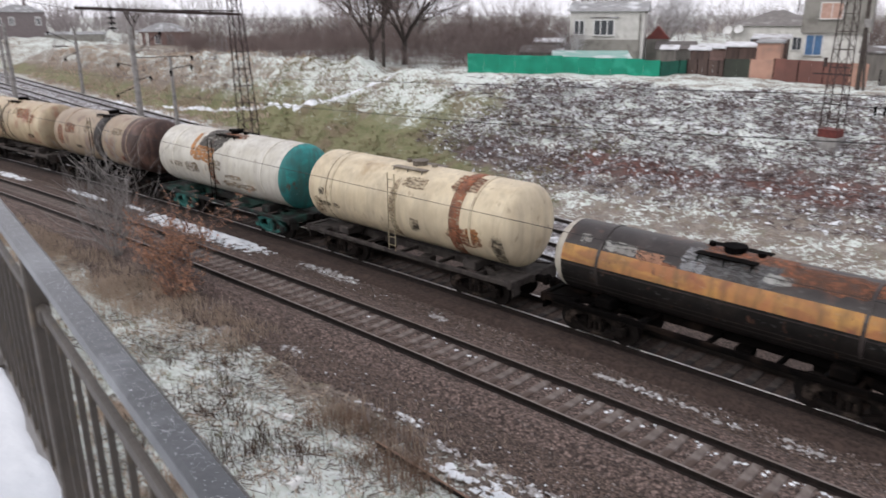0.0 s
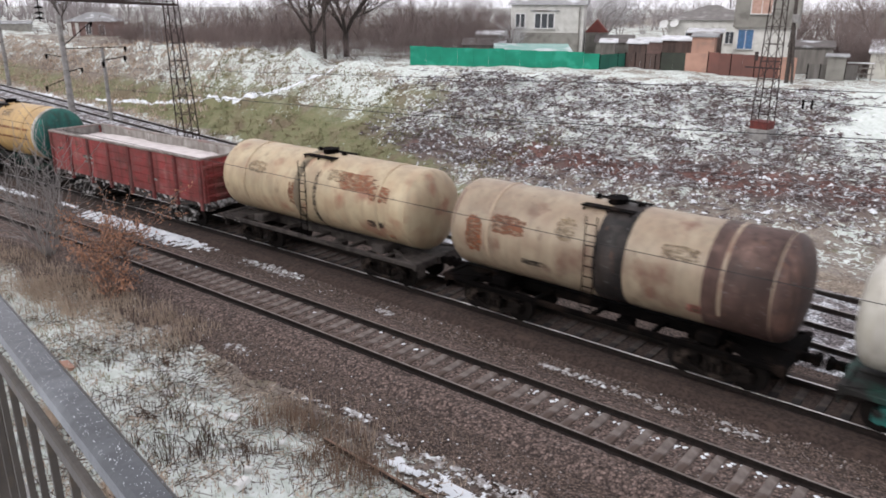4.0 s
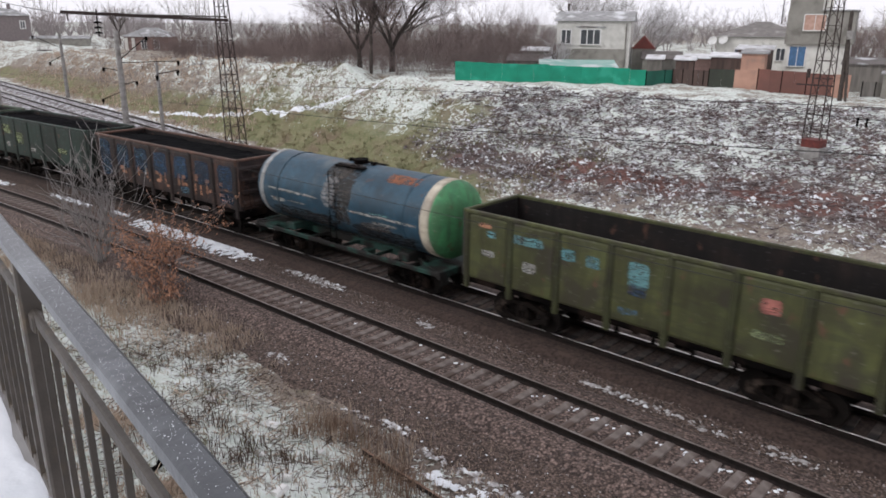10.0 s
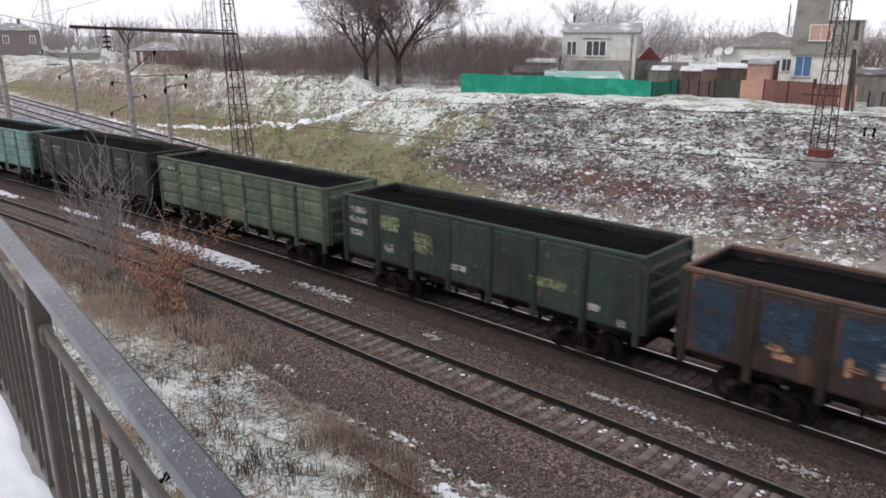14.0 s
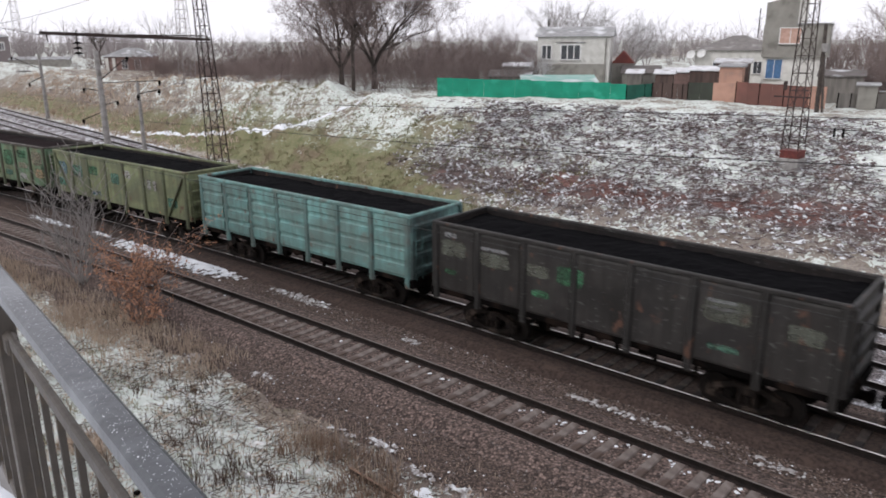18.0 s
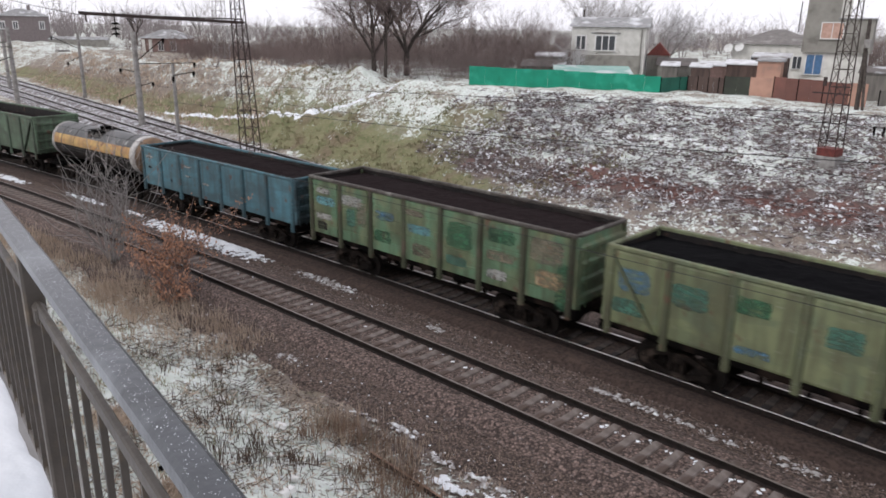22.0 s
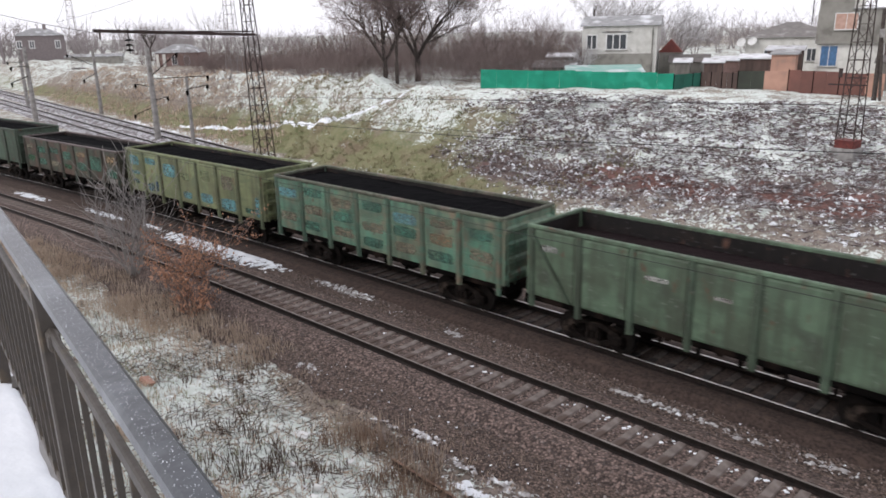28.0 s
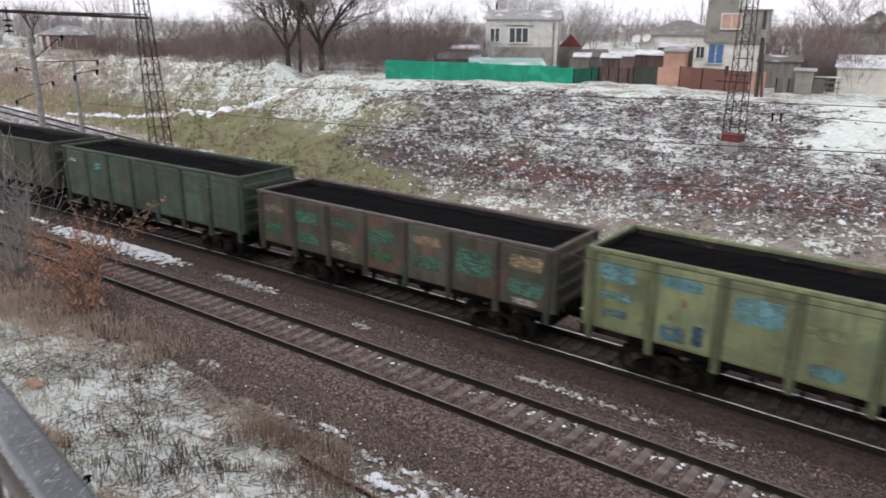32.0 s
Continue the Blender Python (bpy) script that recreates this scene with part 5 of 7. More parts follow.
               bands=((0.97, 0.55, paint("ring_white_c", (0.6, 0.6, 0.59), (0.48, 0.48, 0.47), (0.3, 0.3, 0.3))), (-0.98, 0.3, paint("ring_white_d", (0.5, 0.5, 0.49), (0.4, 0.4, 0.4), (0.3, 0.3, 0.3))), (-0.42, 0.05, BLACK)), marks=((0.02, 62, 1.7, 1.1, "soot"), (0.75, 42, 0.5, 0.25, "white"), (0.6, 42, 0.3, 0.2, "white"), (-0.6, 42, 0.5, 0.15, "white"), (0.82, 14, 1.4, 0.62, "rust"), (-0.86, 14, 0.9, 0.62, "rust")), sill=False, frame=M["iron_dark"])),
    ("g", dict(label="grey-green gondola car with a corner brace, almost empty", paint=paint("grey_green", (0.11, 0.17, 0.11), (0.085, 0.135, 0.088), (0.06, 0.075, 0.055), 0.62), brace=True, load="ore", fill=0.75, load_label="dark ore filling most of the car", marks=((0.06, 0.72, 0.7, 0.18, "white"), (0.35, 0.65, 0.7, 0.12, "white"), (0.5, 0.6, 0.5, 0.1, "white")))),
    ("g", dict(label="teal green gondola car with brown scuffed boards", paint=paint("teal_scuffed", (0.1, 0.255, 0.175), (0.15, 0.21, 0.145), (0.22, 0.17, 0.115), 0.6), style="boards", load="coal", rim=paint("rim_olive", (0.11, 0.13, 0.09), (0.08, 0.09, 0.065), (0.15, 0.12, 0.1)), marks=((0.07, 0.72, 1.2, 0.34, "cyan"), (0.07, 0.3, 1.1, 0.34, "beige"), (0.21, 0.8, 1.2, 0.34, "teal"), (0.21, 0.5, 1.2, 0.34, "beige"), (0.2, 0.22, 1.0, 0.34, "teal"), (0.357, 0.72, 1.2, 0.34, "beige"), (0.36, 0.5, 1.2, 0.34, "teal"), (0.36, 0.25, 1.2, 0.34, "beige"), (0.5, 0.78, 1.1, 0.34, "teal"), (0.5, 0.45, 1.2, 0.34, "beige"), (0.5, 0.2, 1.1, 0.34, "teal"), (0.64, 0.7, 1.2, 0.34, "cyan"), (0.64, 0.5, 1.2, 0.34, "teal"), (0.64, 0.25, 1.1, 0.34, "beige"), (0.785, 0.75, 1.1, 0.34, "beige"), (0.785, 0.5, 1.1, 0.34, "tan"), (0.78, 0.25, 1.2, 0.34, "teal"), (0.928, 0.7, 1.0, 0.34, "teal"), (0.93, 0.4, 1.0, 0.34, "beige")))),
    ("g", dict(label="yellow-green gondola car with sky blue patches", paint=paint("yellow_green", (0.22, 0.25, 0.12), (0.17, 0.2, 0.1), (0.12, 0.15, 0.085), 0.62), load="coal", marks=((0.07, 0.75, 1.0, 0.45, "cyan"), (0.07, 0.48, 0.9, 0.18, "cyan"), (0.07, 0.28, 0.7, 0.2, "sky"), (0.21, 0.78, 1.1, 0.3, "cyan"), (0.2, 0.22, 0.7, 0.4, "sky"), (0.25, 0.25, 0.3, 0.5, "blue"), (0.36, 0.66, 1.2, 0.6, "cyan"), (0.49, 0.22, 0.8, 0.3, "cyan"), (0.48, 0.6, 0.8, 0.3, "lime"), (0.63, 0.25, 1.0, 0.4, "cyan"), (0.78, 0.22, 1.2, 0.5, "cyan"), (0.97, 0.3, 0.4, 0.8, "cyan"), (0.63, 0.7, 0.8, 0.5, "lime"), (0.78, 0.65, 0.9, 0.6, "beige"), (0.92, 0.2, 0.8, 0.2, "teal")))),
    ("g", dict(h=3.5, label="brown and green gondola car worn to bare rust", paint=paint("brown_green", (0.085, 0.065, 0.05), (0.05, 0.085, 0.06), (0.13, 0.075, 0.055), 0.55), load="coal", rim=paint("rim_mauve", (0.17, 0.13, 0.13), (0.12, 0.095, 0.095), (0.08, 0.07, 0.065)), marks=((0.07, 0.7, 1.0, 0.3, "beige"), (0.07, 0.35, 1.0, 0.4, "green"), (0.2, 0.66, 1.2, 0.45, "teal"), (0.2, 0.3, 1.2, 0.4, "teal"), (0.35, 0.7, 1.2, 0.35, "teal"), (0.35, 0.3, 1.2, 0.35, "beige"), (0.49, 0.62, 1.1, 0.5, "teal"), (0.49, 0.3, 1.0, 0.3, "green"), (0.64, 0.72, 1.1, 0.3, "tan"), (0.64, 0.38, 1.2, 0.5, "teal"), (0.785, 0.55, 1.3, 0.9, "teal"), (0.93, 0.72, 1.1, 0.45, "tan"), (0.93, 0.35, 1.2, 0.5, "teal"), (0.93, 0.15, 0.8, 0.2, "white")))),
    ("g", dict(label="dull green gondola car loaded with coal", paint=paint("dull_green", (0.07, 0.11, 0.075), (0.055, 0.085, 0.06), (0.045, 0.05, 0.04), 0.6), load="coal", marks=((0.06, 0.75, 0.6, 0.15, "white"), (0.22, 0.7, 0.5, 0.3, "cyan"), (0.3, 0.5, 0.5, 0.2, "green")))),
    ("g", dict(label="grey-olive gondola car loaded with coal", paint=paint("grey_olive", (0.085, 0.09, 0.06), (0.065, 0.07, 0.05), (0.05, 0.042, 0.035), 0.6), load="coal", style="boards")),
    ("g", dict(label="dark gondola car at the tail of the view", paint=paint("tail_dark", (0.06, 0.07, 0.055), (0.045, 0.05, 0.042), (0.04, 0.035, 0.03), 0.6), load="coal")),
    ("g", dict(label="weathered green gondola car loaded with coal", paint=paint("tail_green", (0.06, 0.1, 0.065), (0.05, 0.08, 0.055), (0.04, 0.045, 0.036), 0.6), load="coal")),
]
TRAIN = [(tanker if kind == "t" else gondola)(i, spec) for i, (kind, spec) in enumerate(CARS)]
PITCH = [12.31 if kind == "t" else 14.23 for kind, _ in CARS]
CENTRE = [0.0]
for i in range(1, len(CARS)):
    CENTRE.append(CENTRE[-1] - (PITCH[i - 1] + PITCH[i]) / 2)

#  seconds and the arc at which the middle of the tenth car after the first stands
RUN = [(0, -137.73), (1, -128.91), (2, -120.13), (6, -85.09), (9, -58.93), (13, -24.79), (19, 26.76), (23, 61.03), (26, 86.88), (32, 137.88)]

# ---------------------------------------------------------------- masts, poles and wires
def lattice_mast(p, h, base_w, top_w, name, label, arm=None, panels=16, m=None, foot=None, lean=0.0):
    root = tagged(empty(name, Matrix.Translation(p) @ Matrix.Rotation(radians(lean), 4, Vector((0.69, -0.72, 0))) @ Matrix.Rotation(radians(-6), 4, "Z")), label, "mast")
    single = m is None
    m = m or M["lattice"]
    def corner(k, z):
        w = (base_w + (top_w - base_w) * z / h) / 2
        return Vector((w * (1 if k in (0, 3) else -1), w * (1 if k < 2 else -1), z))
    for k in range(4):
        obj("leg", bar(bmesh.new(), corner(k, 0), corner(k, h), 0.052), m, root)
    zs = [h * (1 - (1 - i / panels) ** 1.12) for i in range(panels + 1)]
    for k in range(4):
        bm = bmesh.new()
        for i in range(panels):
            a, b = (k, (k + 1) % 4) if i % 2 else ((k + 1) % 4, k)
            if single:
                obj("lacing_bar", bar(bmesh.new(), corner(a, zs[i]), corner(b, zs[i + 1]), 0.027), m, root)
                obj("cross_bar", bar(bmesh.new(), corner(a, zs[i]), corner(b, zs[i]), 0.035), m, root)
            else:
                bar(bm, corner(a, zs[i]), corner(b, zs[i + 1]), 0.027)
                bar(bm, corner(a, zs[i]), corner(b, zs[i]), 0.035)
        if not single:
            tagged(obj("lacing", bm, m, root, "zigzag lacing bars"), kind="stuff")
    bm = boxes((0, 0, -0.55, base_w + 0.3, base_w + 0.3, 1.3), bevel=0.05)
    obj("footing", bm, M["concrete"], root, "concrete footing")
    if foot:
        bm = boxes((0, 0, 0.3, base_w + 0.05, base_w + 0.05, 0.4), (0, 0, 0.52, base_w + 0.12, base_w + 0.12, 0.06), bevel=0.02)
        obj("painted_shoe", bm, foot, root, "red painted steel shoe")
    if arm:
        for (a, b, w) in arm:
            obj("arm", bar(bmesh.new(), a, b, w), m, root)
    return root

RED_SHOE = mat("red_shoe", (0.17, 0.04, 0.033), (0.1, 0.027, 0.024), 4, 0.7)
lattice_mast((-40, 23.8, -0.35), 15.2, 1.05, 0.42, "lattice_mast", "tall rusty steel lattice mast carrying a long boom over the tracks",
             arm=[((0, 0.3, 10.3), (1.0, -8.9, 10.85), 0.16), ((0, 0.2, 10.5), (0.4, -4.5, 10.66), 0.07), ((0.96, -8.6, 10.8), (0.96, -8.6, 10.4), 0.06)], lean=2.0)
lattice_mast((-13.9, 46.0, 3.0), 14.5, 1.0, 0.45, "lattice_mast", "rusty lattice mast with a red shoe on the snowy slope", foot=RED_SHOE,
             arm=[((-1.5, 0, 3.6), (0.6, 0, 3.6), 0.08), ((-0.9, 0, 4.0), (-0.9, 0, 4.5), 0.16)])
lattice_mast((-79.8, 44.2, 5.2), 15.0, 1.5, 0.5, "lattice_mast", "grey lattice mast behind the bank", arm=[((-1.6, 0, 12.6), (1.6, 0, 12.6), 0.1)], m=M["twig_grey"])
lattice_mast((-166, 56, 4.2), 17.0, 2.0, 0.7, "lattice_mast", "far grey lattice mast", arm=[((-2.2, 0, 15.5), (2.2, 0, 15.5), 0.14)], m=M["twig_grey"])

def insulator_string(p):
    root = tagged(empty("insulator_string", Matrix.Translation(p)), "black string of disc insulators hanging under the boom", "insulator")
    obj("rod", cyl(bmesh.new(), (0, 0, -1.3), (0, 0, 0), 0.03, seg=8), M["iron_dark"], root)
    for z in (-1.1, -0.85, -0.6):
        obj("disc", cyl(bmesh.new(), (0, 0, z - 0.07), (0, 0, z + 0.03), 0.24, 0.1, 14), M["iron_dark"], root)
    return root

insulator_string((-39.4, 16.0, 10.42))

def concrete_pole(p, h, label, arms=(), r=0.19):
    root = tagged(empty("concrete_pole", Matrix.Translation(p)), label, "pole")
    obj("shaft", cyl(bmesh.new(), (0, 0, -0.4), (0, 0, h), r * 1.25, r * 0.85, 12), M["concrete"], root)
    for a, b in arms:
        obj("bracket", bar(bmesh.new(), a, b, 0.07), M["iron_dark"], root)
        bm = cyl(bmesh.new(), Vector(b) + Vector((0, 0, -0.32)), Vector(b) + Vector((0, 0, 0.02)), 0.13, 0.13, 10)
        cyl(bm, Vector(b) + Vector((0, 0, -0.5)), Vector(b) + Vector((0, 0, -0.32)), 0.06, 0.06, 8)
        obj("insulator", bm, M["iron_dark"], root, "dark insulator")
    return root

concrete_pole((-75.7, 32.4, -0.4), 9.4, "weathered concrete catenary pole with brackets", [((0, 0, 6.5), (2.1, 2.05, 8.8)), ((0, 0, 6.3), (4.2, 4.1, 6.5)), ((0, 0, 5.5), (-1.2, -1.15, 5.8)), ((0, 0, 3.5), (-1.5, -1.45, 2.7)), ((0, 0, 4.1), (1.1, 1.05, 4.5))], r=0.27)
concrete_pole((-67.5, 32.3, -0.4), 6.7, "short concrete pole with signal brackets", [((0, 0, 5.6), (0.9, -0.5, 5.5)), ((0, 0, 5.6), (2.0, 1.0, 6.0)), ((0, 0, 5.7), (-0.8, 0.4, 5.6))], r=0.16)
concrete_pole((-104.7, 29.2, -0.4), 9.6, "far concrete catenary pole", [((0, 0, 7.2), (2.5, -2.5, 7.2)), ((0, 0, 6.0), (3.0, -2.8, 5.4))], r=0.27)
concrete_pole((-110.2, 39.4, -0.3), 8.6, "far concrete catenary pole by the bank", [((0, 0, 6.6), (-2.6, -2.6, 8.2)), ((0, 0, 5.6), (2.6, -2.6, 4.9))], r=0.22)
concrete_pole((-132, 36, -0.4), 9.0, "distant concrete catenary pole", [((0, 0, 7.0), (2.5, -2.5, 7.2))], r=0.25)

def utility_pole(p, h, lean, label):
    root = tagged(empty("utility_pole", Matrix.Translation(p) @ Matrix.Rotation(lean, 4, "Y")), label, "pole")
    wood = M["bark"]
    obj("shaft", cyl(bmesh.new(), (0, 0, -0.5), (0, 0, h), 0.17, 0.12, 10), wood, root)
    if "strut" in label:
        obj("strut", bar(bmesh.new(), (0.5, -0.3, -0.4), (0.08, 0, h * 0.66), 0.16), wood, root)
        bm = boxes((0.15, -0.2, h * 0.74, 0.42, 0.3, 0.6), bevel=0.04)
        obj("transformer_box", bm, M["concrete"], root, "grey switch box")

utility_pole((-16.6, 59.2, terrain(-16.6, 59.2)), 6.3, radians(-1), "dark wooden utility pole with a strut and box")
utility_pole((-51.5, 44.6, 5.2), 6.6, radians(1), "thin wooden pole beside the bare trees")
utility_pole((-48.0, 70.0, 5.0), 7.0, 0, "thin wooden pole behind the scrub")

def wire(name, pts, r, label, sag=0.0, k=14):
    verts, faces = [], []
    path = []
    for a, b in zip(pts, pts[1:]):
        a, b = Vector(a), Vector(b)
        for i in range(k):
            u = i / k
            path.append(a.lerp(b, u) + Vector((0, 0, -sag * 4 * u * (1 - u))))
    path.append(Vector(pts[-1]))
    prof = [(r * math.cos(a), r * math.sin(a)) for a in (0.5, 2.1, 3.7, 5.3)]
    ob = sweep(path, prof, name, M["wire"], None)
    return tagged(ob, label, "wire", kind="structure")

wire("contact_wire", [on_arc(s, -1.0, 5.02) for s in (-120, -90, -60, -30, 0, 40)], 0.011, "contact wire over the near track")
wire("contact_wire", [on_arc(s, S - 0.3, 6.6) for s in (-120, -80, -40, 0, 40)], 0.009, "contact wire over the train", sag=0.1)
wire("feeder_wire", [(-60, 28.0, 3.6), (-22.7, 25.7, 5.09), (12, 22.9, 7.4)], 0.02, "feeder wire across the slope")
wire("feeder_wire", [(-60, 28.4, 5.2), (-7.7, 24.5, 7.52), (14, 22.8, 8.3)], 0.014, "upper feeder wire across the slope")
wire("feeder_wire", [(-12, 27.6, 6.9), (14, 26.0, 7.0)], 0.014, "feeder wire with two insulators")
wire("signal_wire", [(-40.9, 14.8, 10.2), (-120, 22, 17), (-160, 40, 18)], 0.018, "wire from the boom to far masts", sag=0.6)
wire("signal_wire", [(-81, 44, 17.5), (-125, 40, 12.5), (-166, 56, 19.5)], 0.03, "wire between the far masts", sag=0.5)
wire("aerial_wire", [(-79.8, 44.2, 17.2), (-46, 46, 17.0), (-13.9, 46, 21.0)], 0.02, "aerial wire high over the bank", sag=0.8)
for dx in (0, 0.28):
    bm = cyl(bmesh.new(), (-7.0 + dx, 27.3, 6.66), (-7.0 + dx, 27.3, 6.96), 0.03, 0.03, 8)
    for dz in (0, 0.1, 0.2):
        cyl(bm, (-7.0 + dx, 27.3, 6.68 + dz), (-7.0 + dx, 27.3, 6.74 + dz), 0.05, 0.032, 10)
    tagged(obj("insulator", bm, M["iron_dark"]), "dark ribbed insulator on the feeder wire", "insulator", group="insulators on the wire")

# ---------------------------------------------------------------- village beyond the bank
VIL = {
    "white_wall": mat("white_wall", (0.62, 0.61, 0.58), (0.5, 0.49, 0.46), 1.5, 0.9, c3=(0.4, 0.39, 0.36), spots=0.66),
    "grey_wall": mat("grey_wall", (0.27, 0.26, 0.235), (0.21, 0.2, 0.18), 1.2, 0.9, c3=(0.17, 0.16, 0.145), spots=0.62),
    "slate": mat("slate", (0.3, 0.3, 0.3), (0.22, 0.22, 0.225), 2, 0.85, c3=(0.55, 0.56, 0.58), spots=0.6, spot_scale=0.6),
    "slate_dark": mat("slate_dark", (0.2, 0.185, 0.175), (0.15, 0.14, 0.135), 2, 0.85, c3=(0.3, 0.29, 0.28), spots=0.62, spot_scale=0.6),
    "gate_olive": mat("gate_olive", (0.045, 0.052, 0.04), (0.035, 0.038, 0.031), 1.2, 0.8),
    "dark_roof": mat("dark_roof", (0.14, 0.125, 0.12), (0.1, 0.09, 0.085), 2, 0.85, c3=(0.5, 0.51, 0.53), spots=0.6, spot_scale=0.5),
    "green_net": mat("green_net", (0.012, 0.27, 0.17), (0.01, 0.21, 0.13), 0.9, 0.75, c3=(0.03, 0.33, 0.22), spots=0.6, spot_scale=0.8, bump=0.2, bump_scale=60),
    "green_dark": mat("green_dark", (0.02, 0.12, 0.085), (0.016, 0.09, 0.065), 0.9, 0.8),
    "green_roof": mat("green_roof", (0.2, 0.36, 0.32), (0.3, 0.42, 0.39), 1.0, 0.7, c3=(0.5, 0.55, 0.55), spots=0.64, spot_scale=0.5),
    "brown_sheet": mat("brown_sheet", (0.17, 0.075, 0.06), (0.13, 0.06, 0.05), 0.8, 0.7),
    "pink": mat("pink_plaster", (0.42, 0.25, 0.19), (0.34, 0.2, 0.155), 1.2, 0.9, c3=(0.3, 0.2, 0.16), spots=0.62),
    "old_wood": mat("old_wood", (0.11, 0.075, 0.065), (0.07, 0.05, 0.045), 3, 0.9, stretch=(1, 1, 0.15)),
    "grey_wood": mat("grey_wood", (0.2, 0.185, 0.17), (0.13, 0.12, 0.11), 3, 0.9, stretch=(1, 1, 0.15)),
    "brick": mat("brick_red", (0.23, 0.15, 0.135), (0.17, 0.115, 0.105), 5, 0.9, c3=(0.29, 0.22, 0.2), spots=0.6),
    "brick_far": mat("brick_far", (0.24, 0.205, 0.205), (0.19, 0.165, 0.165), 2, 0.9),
    "red_roof": mat("red_roof", (0.2, 0.06, 0.05), (0.14, 0.045, 0.04), 2, 0.8),
    "frame_white": mat("frame_white", (0.7, 0.7, 0.69), (0.6, 0.6, 0.59), 3, 0.6, bump=0),
    "curtain": mat("curtain_pink", (0.5, 0.33, 0.27), (0.4, 0.25, 0.2), 4, 0.8, bump=0),
    "blue": mat("blue_glass", (0.06, 0.15, 0.3), (0.04, 0.1, 0.2), 3, 0.3, bump=0, spec=0.6),
    "pane": mat("dark_pane", (0.07, 0.075, 0.085), (0.045, 0.05, 0.055), 2, 0.12, bump=0, spec=0.6),
    "snow_roof": mat("snow_roof", (0.7, 0.71, 0.73), (0.5, 0.5, 0.52), 1.2, 0.9, c3=(0.3, 0.28, 0.27), spots=0.6, spot_scale=0.9),
    "garage": mat("garage_wall", (0.58, 0.56, 0.5), (0.48, 0.46, 0.42), 1.5, 0.9),
}

def window_on(house, x, z, w, h, glass="pane", bars=1, y=0.0, frame=0.07):
    """A window in the front wall (front faces -y)."""
    bm = bmesh.new()
    e = frame / 2
    rings = []
    for d in (-0.07, 0.03):
        for k in (e, -e):
            rings.append([bm.verts.new((x + i * (w / 2 + k), y + d, z + j * (h / 2 + k))) for i, j in ((-1, -1), (1, -1), (1, 1), (-1, 1))])
    for p, q in ((0, 1), (1, 3), (3, 2), (2, 0)):
        for k in range(4):
            bm.faces.new((rings[p][k], rings[p][(k + 1) % 4], rings[q][(k + 1) % 4], rings[q][k]))
    bmesh.ops.recalc_face_normals(bm, faces=bm.faces)
    wn_ = obj("window", bm, VIL["frame_white"], house, "white framed window")
    for k in range(bars):
        obj("glazing_bar", boxes((x - w / 2 + w * (k + 1) / (bars + 1), y - 0.02, z, frame * 0.8, 0.08, h - frame + 0.004)), VIL["frame_white"], wn_)
    obj("pane", boxes((x, y - 0.005, z, w, 0.02, h)), VIL[glass], wn_)
    obj("sill", boxes((x, y - 0.08, z - h / 2 - 0.07, w + 0.2, 0.18, 0.05)), VIL["grey_wall"], wn_)

def house(name, p, yaw, w, d, h, wall, roof, ridge, label, style="gable_x", over=0.35, cat="house"):
    """w along the front, d deep; ridge height above the eaves."""
    root = tagged(empty(name, Matrix.Translation(p) @ Matrix.Rotation(radians(yaw), 4, "Z")), label, cat)
    bm = boxes((w / 2, d / 2, h / 2 - 0.5, w, d, h + 1.0))
    obj("house_body", bm, VIL[wall], root)
    x0, x1, y0, y1 = -over, w + over, -over, d + over
    bm = bmesh.new()
    if style == "gable_x":      # ridge along the front
        v = [(x0, y0, h), (x1, y0, h), (x1, d / 2, h + ridge), (x0, d / 2, h + ridge), (x0, y1, h), (x1, y1, h)]
        f = [(0, 1, 2, 3), (3, 2, 5, 4), (0, 3, 4), (1, 5, 2), (0, 4, 5, 1)]
    elif style == "hip":
        k = min(w, d) / 2
        v = [(x0, y0, h), (x1, y0, h), (x1, y1, h), (x0, y1, h), (x0 + k, d / 2, h + ridge), (x1 - k, d / 2, h + ridge)]
        f = [(0, 1, 5, 4), (1, 2, 5), (2, 3, 4, 5), (3, 0, 4), (0, 3, 2, 1)]
    elif style == "shed":       # rises to the back
        v = [(x0, y0, h), (x1, y0, h), (x1, y1, h + ridge), (x0, y1, h + ridge), (x0, y0, h - 0.1), (x1, y0, h - 0.1), (x1, y1, h - 0.1), (x0, y1, h - 0.1)]
        f = [(0, 1, 2, 3), (4, 7, 6, 5), (0, 4, 5, 1), (1, 5, 6, 2), (2, 6, 7, 3), (3, 7, 4, 0)]
    else:                        # gable towards the front
        v = [(x0, y0, h), (x0, y1, h), (w / 2, y1, h + ridge), (w / 2, y0, h + ridge), (x1, y0, h), (x1, y1, h)]
        f = [(0, 3, 2, 1), (3, 4, 5, 2), (0, 4, 3), (1, 2, 5), (0, 1, 5, 4)]
    vs = [bm.verts.new(c) for c in v]
    for q in f:
        bm.faces.new([vs[i] for i in q])
    bmesh.ops.recalc_face_normals(bm, faces=bm.faces)
    rf = obj("roof", bm, VIL[roof], root)
    md = rf.modifiers.new("thick", "SOLIDIFY")
    md.thickness = 0.12
    return root

def at_ground(x, y, dz=0.0):
    return Vector((x, y, terrain(x, y) + dz))

